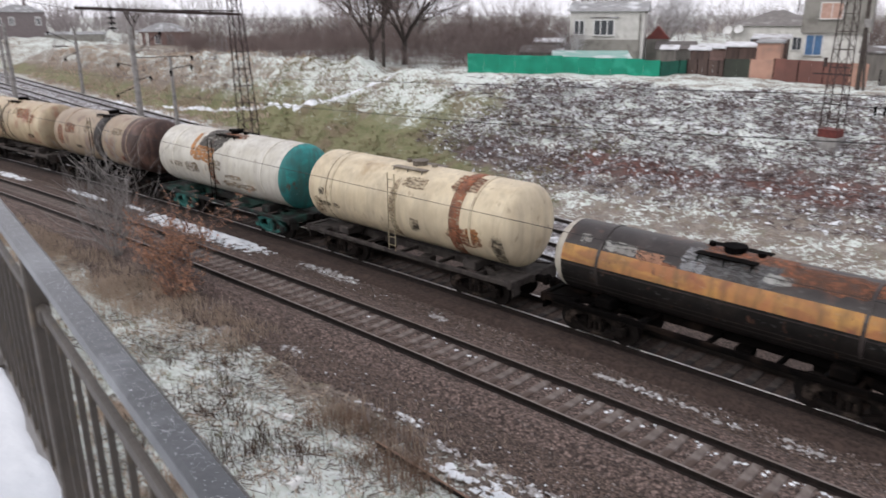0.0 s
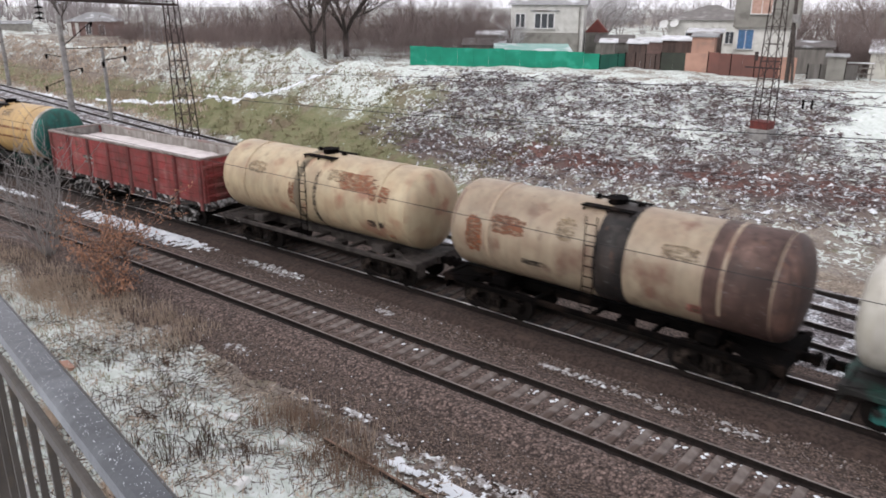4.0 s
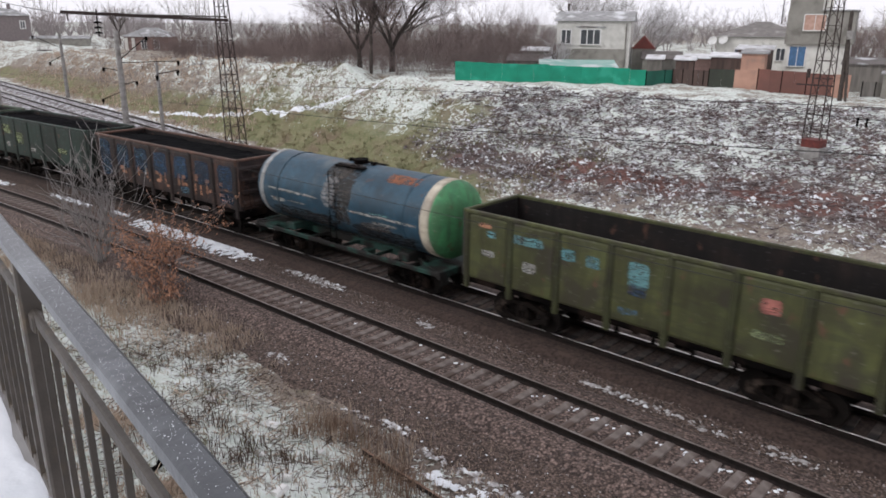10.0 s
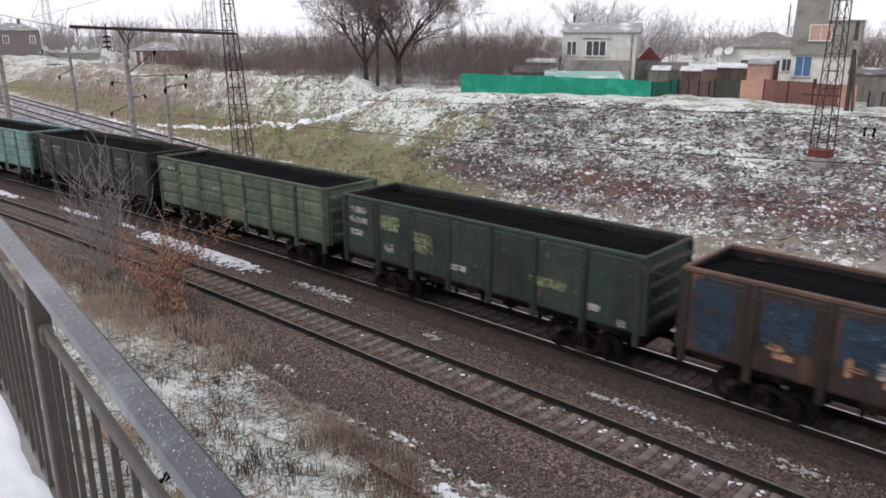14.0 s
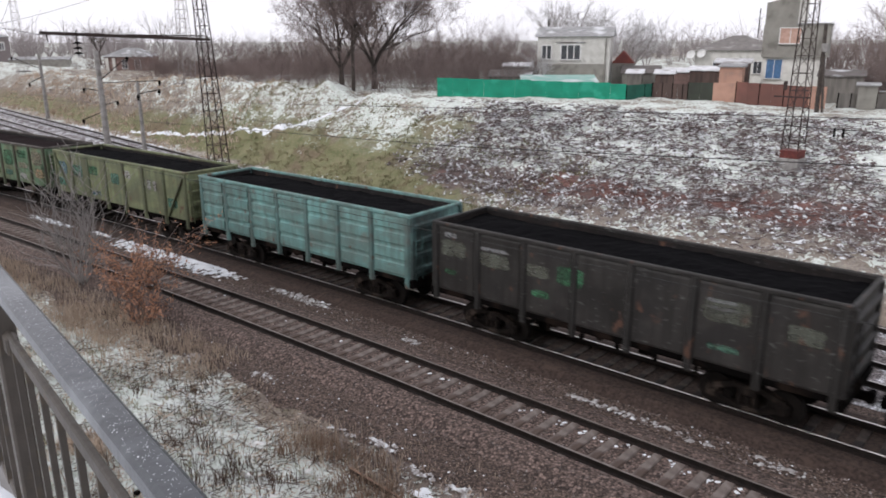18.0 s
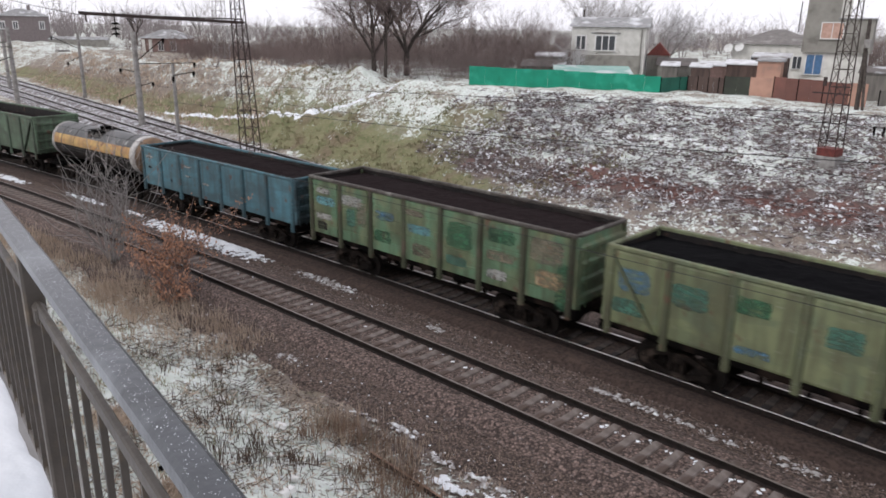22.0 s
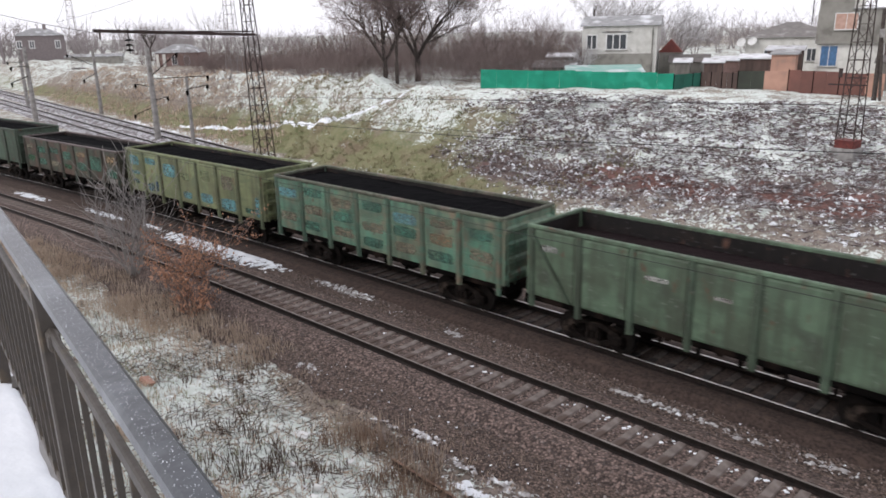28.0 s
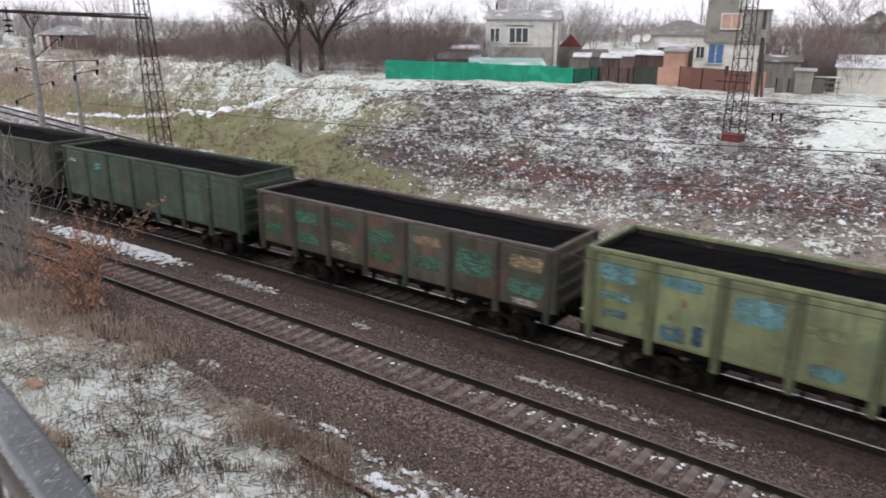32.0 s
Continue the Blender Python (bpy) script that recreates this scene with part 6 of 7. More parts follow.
def village():
    a = house("white_house", (-45.6, 64.6, 4.9), 27, 7.3, 6.5, 5.3, "white_wall", "slate", 1.0, "two-storey white plastered house with a grey slate roof", over=0.3)
    window_on(a, 3.4, 3.75, 2.0, 1.5, bars=2, frame=0.13)
    window_on(a, 0.95, 3.75, 1.0, 1.4, bars=1, frame=0.12)
    obj("plinth", boxes((4.0, -0.06, 1.0, 6.0, 0.12, 3.2)), VIL["grey_wall"], a, "bare grey rendered lower wall")
    obj("downpipe", cyl(bmesh.new(), (6.9, -0.12, 0), (6.9, -0.12, 5.1), 0.06), VIL["grey_wall"], a)
    obj("lintel", boxes((3.4, -0.06, 4.72, 2.9, 0.16, 0.1)), VIL["dark_roof"], a)
    b = house("cottage", (-36.4, 82.0, 5.0), 18, 8.6, 8, 3.7, "white_wall", "slate_dark", 1.6, "white cottage with a hipped slate roof", "hip")
    window_on(b, 2.4, 1.9, 0.9, 1.3)
    window_on(b, 6.6, 1.9, 0.9, 1.3)
    obj("aerial_mast", cyl(bmesh.new(), (6.2, 3, 5), (6.2, 3, 8.2), 0.05), M["iron_dark"], b)
    for k, (x, z) in enumerate(((-0.2, 3.2), (0.9, 3.3))):
        ds = tagged(empty("satellite_dish", Matrix.Translation((-36.4 + x * 0.95, 82.0 + x * 0.31 - 0.5, 5.0 + z)) @ Matrix.Rotation(radians(60), 4, "X")), "white satellite dish on the cottage", "dish", group="satellite dishes")
        bm = lathe([(0.0, 0.001), (0.03, 0.25), (0.1, 0.42), (0.16, 0.5)], 20)
        o = obj("reflector", bm, VIL["frame_white"], ds)
        o.rotation_euler.y = radians(-90)
        obj("stalk", bar(bmesh.new(), (0, 0, -0.05), (0, 0.5, -0.9), 0.05), M["iron_dark"], ds)
    rg = house("shed", (-40.4, 70.8, 4.9), 27, 2.2, 2.5, 2.6, "grey_wall", "red_roof", 1.3, "narrow shed with a red gable beside the white house", "gable_y", 0.1, "shed")
    # tower house
    c = tagged(empty("tower_house", Matrix.Translation((-25.2, 71.0, 4.6)) @ Matrix.Rotation(radians(14), 4, "Z")), "tall narrow house, grey stucco over a white ground floor", "house")
    obj("ground_floor", boxes((2.65, 3, 1.35, 5.1, 6, 4.7)), VIL["white_wall"], c)
    obj("upper_floor", boxes((2.7, 2.85, 5.1, 5.4, 6.5, 2.8)), VIL["grey_wall"], c, "grey stucco upper floor")
    bm = bmesh.new()
    v = [bm.verts.new(q) for q in ((0.05, -0.3, 6.4), (2.7, -0.3, 6.4), (2.7, 5, 6.4), (0.05, 5, 6.4), (0.05, -0.3, 8.4), (2.7, -0.3, 9.0), (2.7, 5, 9.0), (0.05, 5, 8.4))]
    for q in ((0, 1, 5, 4), (1, 2, 6, 5), (2, 3, 7, 6), (3, 0, 4, 7), (4, 5, 6, 7), (3, 2, 1, 0)):
        bm.faces.new([v[i] for i in q])
    obj("stair_tower", bm, VIL["grey_wall"], c, "grey stucco tower with a slanting top")
    obj("flue", boxes((3.0, 0.2, 7.6, 0.9, 0.9, 2.6)), VIL["white_wall"], c, "white flue")
    obj("roof_edge", boxes((4.05, 2.8, 6.56, 2.9, 6.7, 0.12)), VIL["slate"], c)
    window_on(c, 2.25, 5.55, 1.75, 1.35, "curtain", 1, y=-0.41)
    window_on(c, 1.15, 2.65, 1.35, 1.75, "blue", 1)
    # sheds and outhouses, each with its own roof
    for p, yaw, w, d, h, wall, roof, rd, st, lb in (
            ((-40.6, 55.6, 4.8), 40, 6.6, 3.0, 1.3, "green_net", "green_roof", 0.6, "shed", "low shed under a pale green metal roof"),
            ((-47.0, 58.5, 4.9), 30, 4.0, 4, 1.5, "grey_wood", "dark_roof", 0.6, "gable_x", "low grey shed with a dark roof"),
            ((-38.4, 69.5, 4.9), 25, 3.6, 4, 1.7, "grey_wall", "dark_roof", 0.7, "gable_x", "grey outhouse beside the white house"),
            ((-34.4, 70.5, 4.9), 22, 3.4, 3, 1.9, "brick", "snow_roof", 0.3, "shed", "small brick shed with a snowy roof"),
            ((-31.0, 69.0, 4.9), 22, 2.2, 2.5, 2.2, "old_wood", "snow_roof", 0.3, "shed", "dark wooden lean-to with a snowy roof"),
            ((-29.2, 70.5, 4.9), 18, 3.0, 3, 2.9, "old_wood", "snow_roof", 0.3, "shed", "dark plank shed with a snowy roof"),
            ((-26.9, 66.0, 4.8), 16, 1.9, 2.5, 2.8, "pink", "slate", 0.2, "shed", "pink plastered outhouse with a flat roof"),
            ((-18.8, 66.6, 4.4), 14, 3.2, 3, 2.6, "grey_wood", "dark_roof", 0.4, "shed", "weathered plank shed with a dark roof"),
            ((-15.2, 64.2, 4.3), 12, 1.3, 1.3, 2.2, "grey_wall", "slate", 0.1, "shed", "small grey booth beside the fence"),
            ((-13.0, 68.0, 4.2), 10, 6.5, 5, 2.5, "garage", "snow_roof", 0.8, "shed", "pale garage with a snowy roof"),
            ((-24.5, 127, 5.2), 10, 9, 8, 3.6, "grey_wall", "dark_roof", 3.2, "gable_y", "far house with a steep dark roof"),
            ((-10.5, 84, 4.8), 8, 6, 5, 3.2, "white_wall", "slate", 1.0, "gable_x", "white cottage behind the garage")):
        house("shed" if h < 3.3 else "house", p, yaw, w, d, h, wall, roof, rd, lb, st, 0.2, "shed" if h < 3.3 else "house")
    for p, yaw, w, d, h, wall, roof, rd, st, lb in (
            ((-14.8, 104, 5.0), 10, 5.5, 4, 2.0, "white_wall", "snow_roof", 0.9, "gable_x", "small far cottage under a snowy roof"),
            ((-7.2, 106, 5.0), 8, 6.0, 4, 1.9, "grey_wall", "snow_roof", 0.9, "gable_x", "low far house under a snowy roof")):
        house("house", p, yaw, w, d, h, wall, roof, rd, lb, st, 0.25, "house")
    for x, y, yaw, w, h, wall, lb in ((-33.2, 66.4, 22, 1.6, 1.7, "old_wood", "dark plank privy with a snowy lid"), (-36.6, 67.2, 25, 1.4, 1.5, "grey_wood", "grey plank hutch under snow"), (-28.6, 66.6, 18, 1.7, 2.1, "old_wood", "dark lean-to with a snowy roof"), (-47.6, 61.5, 30, 2.6, 1.9, "grey_wall", "grey shed by the fruit tree")):
        house("shed", (x, y, terrain(x, y)), yaw, w, 1.8, h, wall, "snow_roof", 0.3, lb, "shed", 0.2, "shed")
    rack = tagged(empty("wood_rack", Matrix.Translation((-14.1, 66.0, terrain(-14.1, 66.0))) @ Matrix.Rotation(radians(14), 4, "Z")), "rough wooden rack with snowy rails beside the booth", "rack")
    for x in (0.1, 0.9, 1.7):
        obj("rack_post", boxes((x, 0, 0.6, 0.09, 0.09, 1.5)), VIL["grey_wood"], rack)
    for z in (0.45, 0.9, 1.3):
        obj("rack_rail", boxes((0.9, -0.06, z, 1.9, 0.05, 0.1)), VIL["snow_roof" if z > 1 else "grey_wood"], rack)
    hut = house("brick_hut", (-133.4, 58.4, 4.1), 46, 7.6, 6, 3.2, "brick", "slate", 1.5, "small brick railway hut with a grey roof", "hip", 0.4, "hut")
    for x in (0.4, 1.6):
        obj("pilaster", boxes((x, -0.1, 1.5, 0.5, 0.25, 3.0)), VIL["white_wall"], hut, "white pilaster")
    window_on(hut, 3.4, 1.9, 0.9, 1.5)
    window_on(hut, 5.6, 1.9, 0.9, 1.5)
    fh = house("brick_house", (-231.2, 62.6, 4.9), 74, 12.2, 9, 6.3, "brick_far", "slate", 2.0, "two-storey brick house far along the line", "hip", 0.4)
    for x in (0.8, 3.9, 10.3):
        window_on(fh, x, 3.9, 1.2, 2.0, frame=0.24)
    obj("chimney", boxes((7.6, 4, 8.0, 0.9, 0.9, 2.6)), VIL["brick_far"], fh)
    house("long_shed", (-214, 69, 3.6), 62, 14, 6, 1.9, "grey_wall", "slate", 0.6, "long grey shed in the distance", "shed", 0.2, "shed")

def fence(name, pts, h, wall, label, step=1.25, post=True):
    root = tagged(empty(name), label, "fence", kind="structure")
    for a, b in zip(pts, pts[1:]):
        a, b = Vector(a), Vector(b)
        L = (b - a).length
        n = max(1, round(L / step))
        for k in range(n):
            p, q = a.lerp(b, k / n), a.lerp(b, (k + 1) / n)
            jig = random.Random(k * 31 + int(a.x * 10)).uniform(-0.04, 0.04)
            bm = bmesh.new()
            z0, z1 = min(p.z, q.z) - 0.25, max(p.z, q.z) + h + jig
            d = (q - p).normalized()
            ang = math.atan2(d.y, d.x)
            mid = (p + q) / 2
            box(bm, 0, 0, 0, (q - p).length - 0.012, 0.035, z1 - z0, m=Matrix.Translation((mid.x, mid.y, (z0 + z1) / 2)) @ Matrix.Rotation(ang, 4, "Z"))
            obj("panel", bm, VIL[wall], root)
            if post and k % 2 == 0:
                obj("fence_post", cyl(bmesh.new(), (p.x, p.y, z0 - 0.2), (p.x, p.y, z1 + 0.04), 0.045, seg=8), M["iron_dark"] if wall != "green_net" else VIL["green_net"], root)
    return root

village()
def g(x, y, dz=0.0):
    return tuple(at_ground(x, y, dz))
fence("green_fence", [(-43.2, 46.8, 4.95), (-37.0, 51.6, 4.75), (-30.7, 56.4, 4.45)], 1.86, "green_net", "bright green mesh fence along the top of the bank")
fence("green_fence", [(-30.7, 56.4, 4.45), (-30.2, 60.2, 4.5)], 1.75, "green_dark", "dark green side of the mesh fence")
fence("wooden_fence", [(-30.2, 60.0, 4.5), (-27.4, 60.9, 4.45)], 1.75, "old_wood", "dark brown plank fence", step=0.4)
fence("metal_gate", [(-27.4, 60.9, 4.45), (-25.4, 61.3, 4.45)], 1.95, "gate_olive", "dark olive metal gate", step=1.0)
fence("plaster_wall", [(-25.4, 61.3, 4.45), (-23.6, 61.6, 4.4)], 1.95, "pink", "pink plastered garden wall", step=1.8, post=False)
fence("sheet_fence", [(-23.6, 61.6, 4.4), (-18.0, 61.8, 4.2)], 2.1, "brown_sheet", "red-brown sheet metal fence", step=0.9)
fence("plaster_wall", [(-18.0, 61.8, 4.2), (-16.7, 61.5, 4.0)], 2.2, "pink", "pink plastered end of the garden wall", step=1.7, post=False)
fence("plank_fence", [(-16.4, 63.6, 4.2), (-13.4, 66.2, 4.1)], 1.6, "grey_wood", "weathered grey plank fence", step=0.5)

# ---------------------------------------------------------------- plants
def tube(V, F, a, b, ra, rb, k=3):
    d = b - a
    if d.length < 1e-5:
        return
    q = d.normalized()
    u = q.orthogonal().normalized()
    w = q.cross(u)
    i0 = len(V)
    for c, r in ((a, ra), (b, rb)):
        for j in range(k):
            t = 2 * math.pi * j / k
            V.append(c + u * (r * math.cos(t)) + w * (r * math.sin(t)))
    for j in range(k):
        j2 = (j + 1) % k
        F.append((i0 + j, i0 + j2, i0 + k + j2, i0 + k + j))

def grow(rng, wood, twigs, p, d, length, r, depth, maxd, spread=0.55, upw=0.12, seg=3, rmin=0.007):
    """A limb that bends, thins and forks."""
    for i in range(seg):
        q = p + d * (length / seg)
        r2 = r * 0.86
        V, F = wood if r > 0.024 else twigs
        tube(V, F, p, q, r, r2, 6 if r > 0.08 else (4 if r > 0.02 else 3))
        p, r = q, r2
        d = (d + Vector((rng.gauss(0, 0.13), rng.gauss(0, 0.13), rng.gauss(0, 0.08) + upw * 0.3))).normalized()
        if depth < maxd and i > 0 or (depth >= 1 and depth < maxd):
            for _ in range(1 if rng.random() < 0.75 else 2):
                side = d.orthogonal().normalized()
                side.rotate(Matrix.Rotation(rng.uniform(0, 6.283), 3, d))
                nd = (d * (1 - spread * 0.5) + side * spread * rng.uniform(0.7, 1.3) + Vector((0, 0, upw))).normalized()
                grow(rng, wood, twigs, p, nd, length * rng.uniform(0.55, 0.8), max(r * rng.uniform(0.5, 0.72), rmin), depth + 1, maxd, spread, upw, seg, rmin)

def bare_tree(p, h, r, seed, label, maxd=5, bark="bark", twig="twig", spread=0.55, trunk=0.22, cat="tree", lean=(0, 0), rmin=0.013):
    rng = random.Random(seed)
    root = tagged(empty("bare_tree", Matrix.Translation(p)), label, cat)
    wood, twigs = ([], []), ([], [])
    d = Vector((lean[0], lean[1], 1)).normalized()
    base = Vector((0, 0, -0.3))
    tube(*wood, base, base + d * (h * trunk * 0.5), r * 1.25, r, 8)
    tube(*wood, base + d * (h * trunk * 0.5), base + d * (h * trunk), r, r * 0.9, 8)
    top = base + d * (h * trunk)
    n = rng.randint(4, 5)
    for k in range(n):
        a = 6.283 * k / n + rng.uniform(-0.4, 0.4)
        nd = Vector((math.cos(a) * spread, math.sin(a) * spread, 1.0)).normalized()
        grow(rng, wood, twigs, top, nd, h * 0.34, r * 0.6, 1, maxd, spread, rmin=rmin)
    pydata("trunk", *wood, M[bark], root)
    pydata("crown", *twigs, M[twig], root)
    return root

bare_tree((-53.8, 45.2, 5.0), 12.0, 0.24, 11, "big bare tree with spreading dark limbs on the bank", 6, spread=0.62)
bare_tree((-52.6, 48.2, 5.0), 13.0, 0.28, 23, "big bare tree with a double crown behind the bank", 7, spread=0.6, rmin=0.01)
bare_tree((-48.5, 79, 5.0), 9.5, 0.2, 5, "frosted pale tree behind the white house", 5, "twig_grey", "twig_frost", spread=0.6)
bare_tree((-42.6, 79, 5.0), 8.5, 0.2, 7, "tree white with frost behind the white house", 5, "twig_grey", "twig_frost", spread=0.6)
bare_tree((-52.0, 80, 5.0), 11.5, 0.2, 9, "slender pale tree behind the scrub", 5, "twig_grey", "twig_grey")
bare_tree((-15.5, 82, 4.6), 10.5, 0.15, 13, "brown bare tree behind the sheds", 5, "twig", "twig")
bare_tree((-10.5, 78, 4.6), 8.5, 0.14, 17, "brown bare tree behind the garage", 5, "twig", "twig")
bare_tree((-5.5, 80, 4.6), 10.0, 0.16, 19, "brown bare tree at the end of the lane", 5, "twig", "twig")
for k, (x, y, h) in enumerate(((-66, 60, 7.0), (-60, 66, 7.5), (-82, 66, 7.0), (-92, 70, 8.0), (-106, 76, 8.0), (-57.5, 62, 6.2), (-70, 75, 8.5), (-98, 62, 6.0))):
    bare_tree((x, y, 4.9), h, 0.13, 60 + k, "slim brown bare tree standing in the scrub", 4, spread=0.5, trunk=0.18)
bare_tree((-72.0, 68, 5.0), 9.5, 0.18, 29, "bare tree in the scrub", 4)
bare_tree((-150.0, 78, 5.0), 12.5, 0.2, 31, "distant pale birch beside the hut", 4, "twig_grey", "twig_grey", spread=0.4)
bare_tree((-176.0, 76, 5.0), 12.0, 0.25, 37, "distant bare tree near the brick house", 4)
bare_tree((-43.8, 62.5, 4.9), 4.6, 0.09, 41, "frosted small fruit tree before the white house", 4, "twig_grey", "twig_frost", trunk=0.2)

def thicket(name, n, place, hmin, hmax, stems, m, seed, label, r=0.02, fork=3):
    rng = random.Random(seed)
    V, F = [], []
    for _ in range(n):
        x, y = place(rng)
        lush = 0.5 + 1.1 * noise.noise(Vector((x * 0.13, y * 0.13, seed)))
        if rng.random() > 0.45 + lush:
            continue
        z = terrain(x, y) - 0.1
        h = rng.uniform(hmin, hmax) * min(max(0.45 + 0.85 * lush, 0.4), 1.5)
        for s in range(stems):
            a = rng.uniform(0, 6.283)
            b = Vector((x + 0.3 * math.cos(a), y + 0.3 * math.sin(a), z))
            d = Vector((math.cos(a) * rng.uniform(0.05, 0.7), math.sin(a) * rng.uniform(0.05, 0.7), 1)).normalized()
            L = h * rng.uniform(0.6, 1.05)
            mid = b + d * (L * 0.5)
            d2 = (d + Vector((rng.gauss(0, 0.2), rng.gauss(0, 0.2), 0.1))).normalized()
            top = mid + d2 * (L * 0.5)
            tube(V, F, b, mid, r, r * 0.75)
            tube(V, F, mid, top, r * 0.75, r * 0.3)
            for _k in range(fork):
                u = rng.uniform(0.35, 0.95)
                q = b.lerp(mid, u / 0.5) if u < 0.5 else mid.lerp(top, (u - 0.5) / 0.5)
                e = q + (d2 + Vector((rng.gauss(0, 0.8), rng.gauss(0, 0.8), rng.uniform(-0.1, 0.5)))).normalized() * (L * rng.uniform(0.15, 0.4))
                tube(V, F, q, e, r * 0.5, r * 0.25)
    return tagged(pydata(name, V, F, m), label, "shrubs", kind="stuff")

def behind_crest(x0, x1, d0, d1):
    def f(rng):
        x = rng.uniform(x0, x1)
        return x, lerp_table(x, BANK)[1] + rng.uniform(d0, d1)
    return f

thicket("scrub", 520, behind_crest(-98, -46, 2.5, 17), 1.2, 4.2, 12, M["twig"], 2, "dense brown leafless scrub behind the bank", 0.009, 10)
thicket("scrub", 260, behind_crest(-160, -98, 10, 26), 1.4, 3.4, 9, M["twig"], 3, "brown leafless scrub farther along the line", 0.022, 4)
thicket("scrub", 190, lambda rng: (rng.uniform(-60, -44), rng.uniform(55, 76)), 1.6, 6.0, 12, M["twig"], 4, "brown leafless scrub beside the gardens", 0.009, 10)
thicket("scrub", 60, lambda rng: (rng.uniform(-16.5, -11.5), rng.uniform(68.5, 76)), 2.4, 4.4, 14, M["twig"], 16, "dense brown leafless shrubs between the sheds and the garage", 0.014, 8)
thicket("scrub", 90, lambda rng: (rng.uniform(-22, -2), rng.uniform(72, 84)), 2.0, 4.4, 9, M["twig"], 6, "leafless shrubs behind the sheds", 0.024)
thicket("bank_scrub", 70, lambda rng: (lambda x: (x, lerp_table(x, BANK)[1] + rng.uniform(-4.5, 3)))(rng.uniform(-130, -66)), 0.5, 1.5, 10, M["twig"], 14, "low brown scrub on the far bank", 0.012, 6)
thicket("scrub", 300, behind_crest(-104, -44, 17, 34), 2.6, 4.8, 7, M["twig"], 15, "brown leafless scrub filling the ground behind the bank", 0.03, 5)
thicket("scrub", 110, lambda rng: (rng.uniform(-46, -18), rng.uniform(92, 122)), 3.4, 5.6, 9, M["twig"], 17, "brown leafless woods behind the gardens", 0.04, 6)
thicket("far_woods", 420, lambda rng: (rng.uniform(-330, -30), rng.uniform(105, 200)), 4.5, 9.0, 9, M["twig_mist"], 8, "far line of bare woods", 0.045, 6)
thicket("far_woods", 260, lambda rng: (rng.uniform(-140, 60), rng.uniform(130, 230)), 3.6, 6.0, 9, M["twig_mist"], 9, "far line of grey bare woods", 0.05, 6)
thicket("far_woods", 140, lambda rng: (rng.uniform(-420, -230), rng.uniform(60, 150)), 6.0, 12.0, 9, M["twig_mist"], 10, "far woods at the end of the line, haze in their colour", 0.12, 4)
thicket("bank_weeds", 220, lambda rng: (lambda x: (x, lerp_table(x, BANK)[0] + rng.uniform(0.3, 7)))(rng.uniform(-130, -58)), 0.3, 0.9, 6, M["straw"], 12, "dead weeds on the bank", 0.02, 2)

def blades(name, n, place, hmin, hmax, per, m, seed, label, w=0.012, lean=0.5, spread=0.12):
    rng = random.Random(seed)
    V, F = [], []
    for _ in range(n):
        x, y = place(rng)
        if noise.noise(Vector((x * 0.45, y * 0.45, seed * 0.7))) < rng.uniform(-0.35, 0.2):
            continue
        z = terrain(x, y) - 0.02
        for s in range(per):
            a, b = rng.uniform(0, 6.283), rng.uniform(0, 6.283)
            h = rng.uniform(hmin, hmax)
            p = Vector((x + rng.gauss(0, spread), y + rng.gauss(0, spread), z))
            d = Vector((math.cos(a), math.sin(a), 0))
            t = p + Vector((0, 0, h)) + d * (h * rng.uniform(0, lean))
            mid = p.lerp(t, 0.55) + Vector((0, 0, h * 0.08))
            sd = Vector((math.cos(b), math.sin(b), 0)) * w
            i = len(V)
            V += [p - sd, p + sd, mid + sd * 0.7, mid - sd * 0.7, t]
            F += [(i, i + 1, i + 2, i + 3), (i + 3, i + 2, i + 4)]
    return tagged(pydata(name, V, F, m), label, "grass", kind="stuff")

def near_slope(x0, x1, d0, d1):
    def f(rng):
        x = rng.uniform(x0, x1)
        return x, D1 - x * x / (2 * R) - rng.uniform(d0, d1)
    return f

blades("dry_grass", 1500, near_slope(-46, -20, 2.4, 5.0), 0.15, 0.5, 7, M["straw"], 20, "pale dead grass between the bushes and the track", 0.012, 0.6, 0.16)
blades("dry_grass", 2300, near_slope(-45, 4, 2.6, 10.5), 0.08, 0.26, 7, M["straw"], 21, "dead yellow grass on the near slope")
blades("dry_grass", 1900, near_slope(-40, 2, 5.5, 12), 0.08, 0.2, 7, M["grass"], 22, "green winter grass on the near slope")
blades("tall_weeds", 420, near_slope(-46, -22, 2.6, 6), 0.3, 0.8, 9, M["straw"], 23, "tall brown weeds beside the track", 0.011, 0.35, 0.25)
blades("tall_weeds", 70, near_slope(-15, -11.2, 3.6, 5.0), 0.3, 0.8, 9, M["straw"], 24, "brown weed clump beside the track", 0.011, 0.35, 0.25)
blades("bank_grass", 2600, lambda rng: (lambda x: (x, lerp_table(x, BANK)[0] + rng.uniform(-1, 9)))(rng.uniform(-62, -24)), 0.1, 0.3, 6, M["bank_grass"], 25, "short grass at the foot of the bank", 0.03)
blades("far_grass", 2200, lambda rng: (lambda x: (x, lerp_table(x, BANK)[0] + rng.uniform(-0.5, 8)))(rng.uniform(-150, -58)), 0.15, 0.5, 5, M["straw"], 26, "dead tussock grass on the far bank", 0.06, 0.8, 0.35)
blades("frosted_grass", 2600, near_slope(-34, 3, 5.0, 11.5), 0.05, 0.2, 8, M["frost_grass"], 27, "grass tufts white with frost on the near slope", 0.012, 1.2, 0.14)
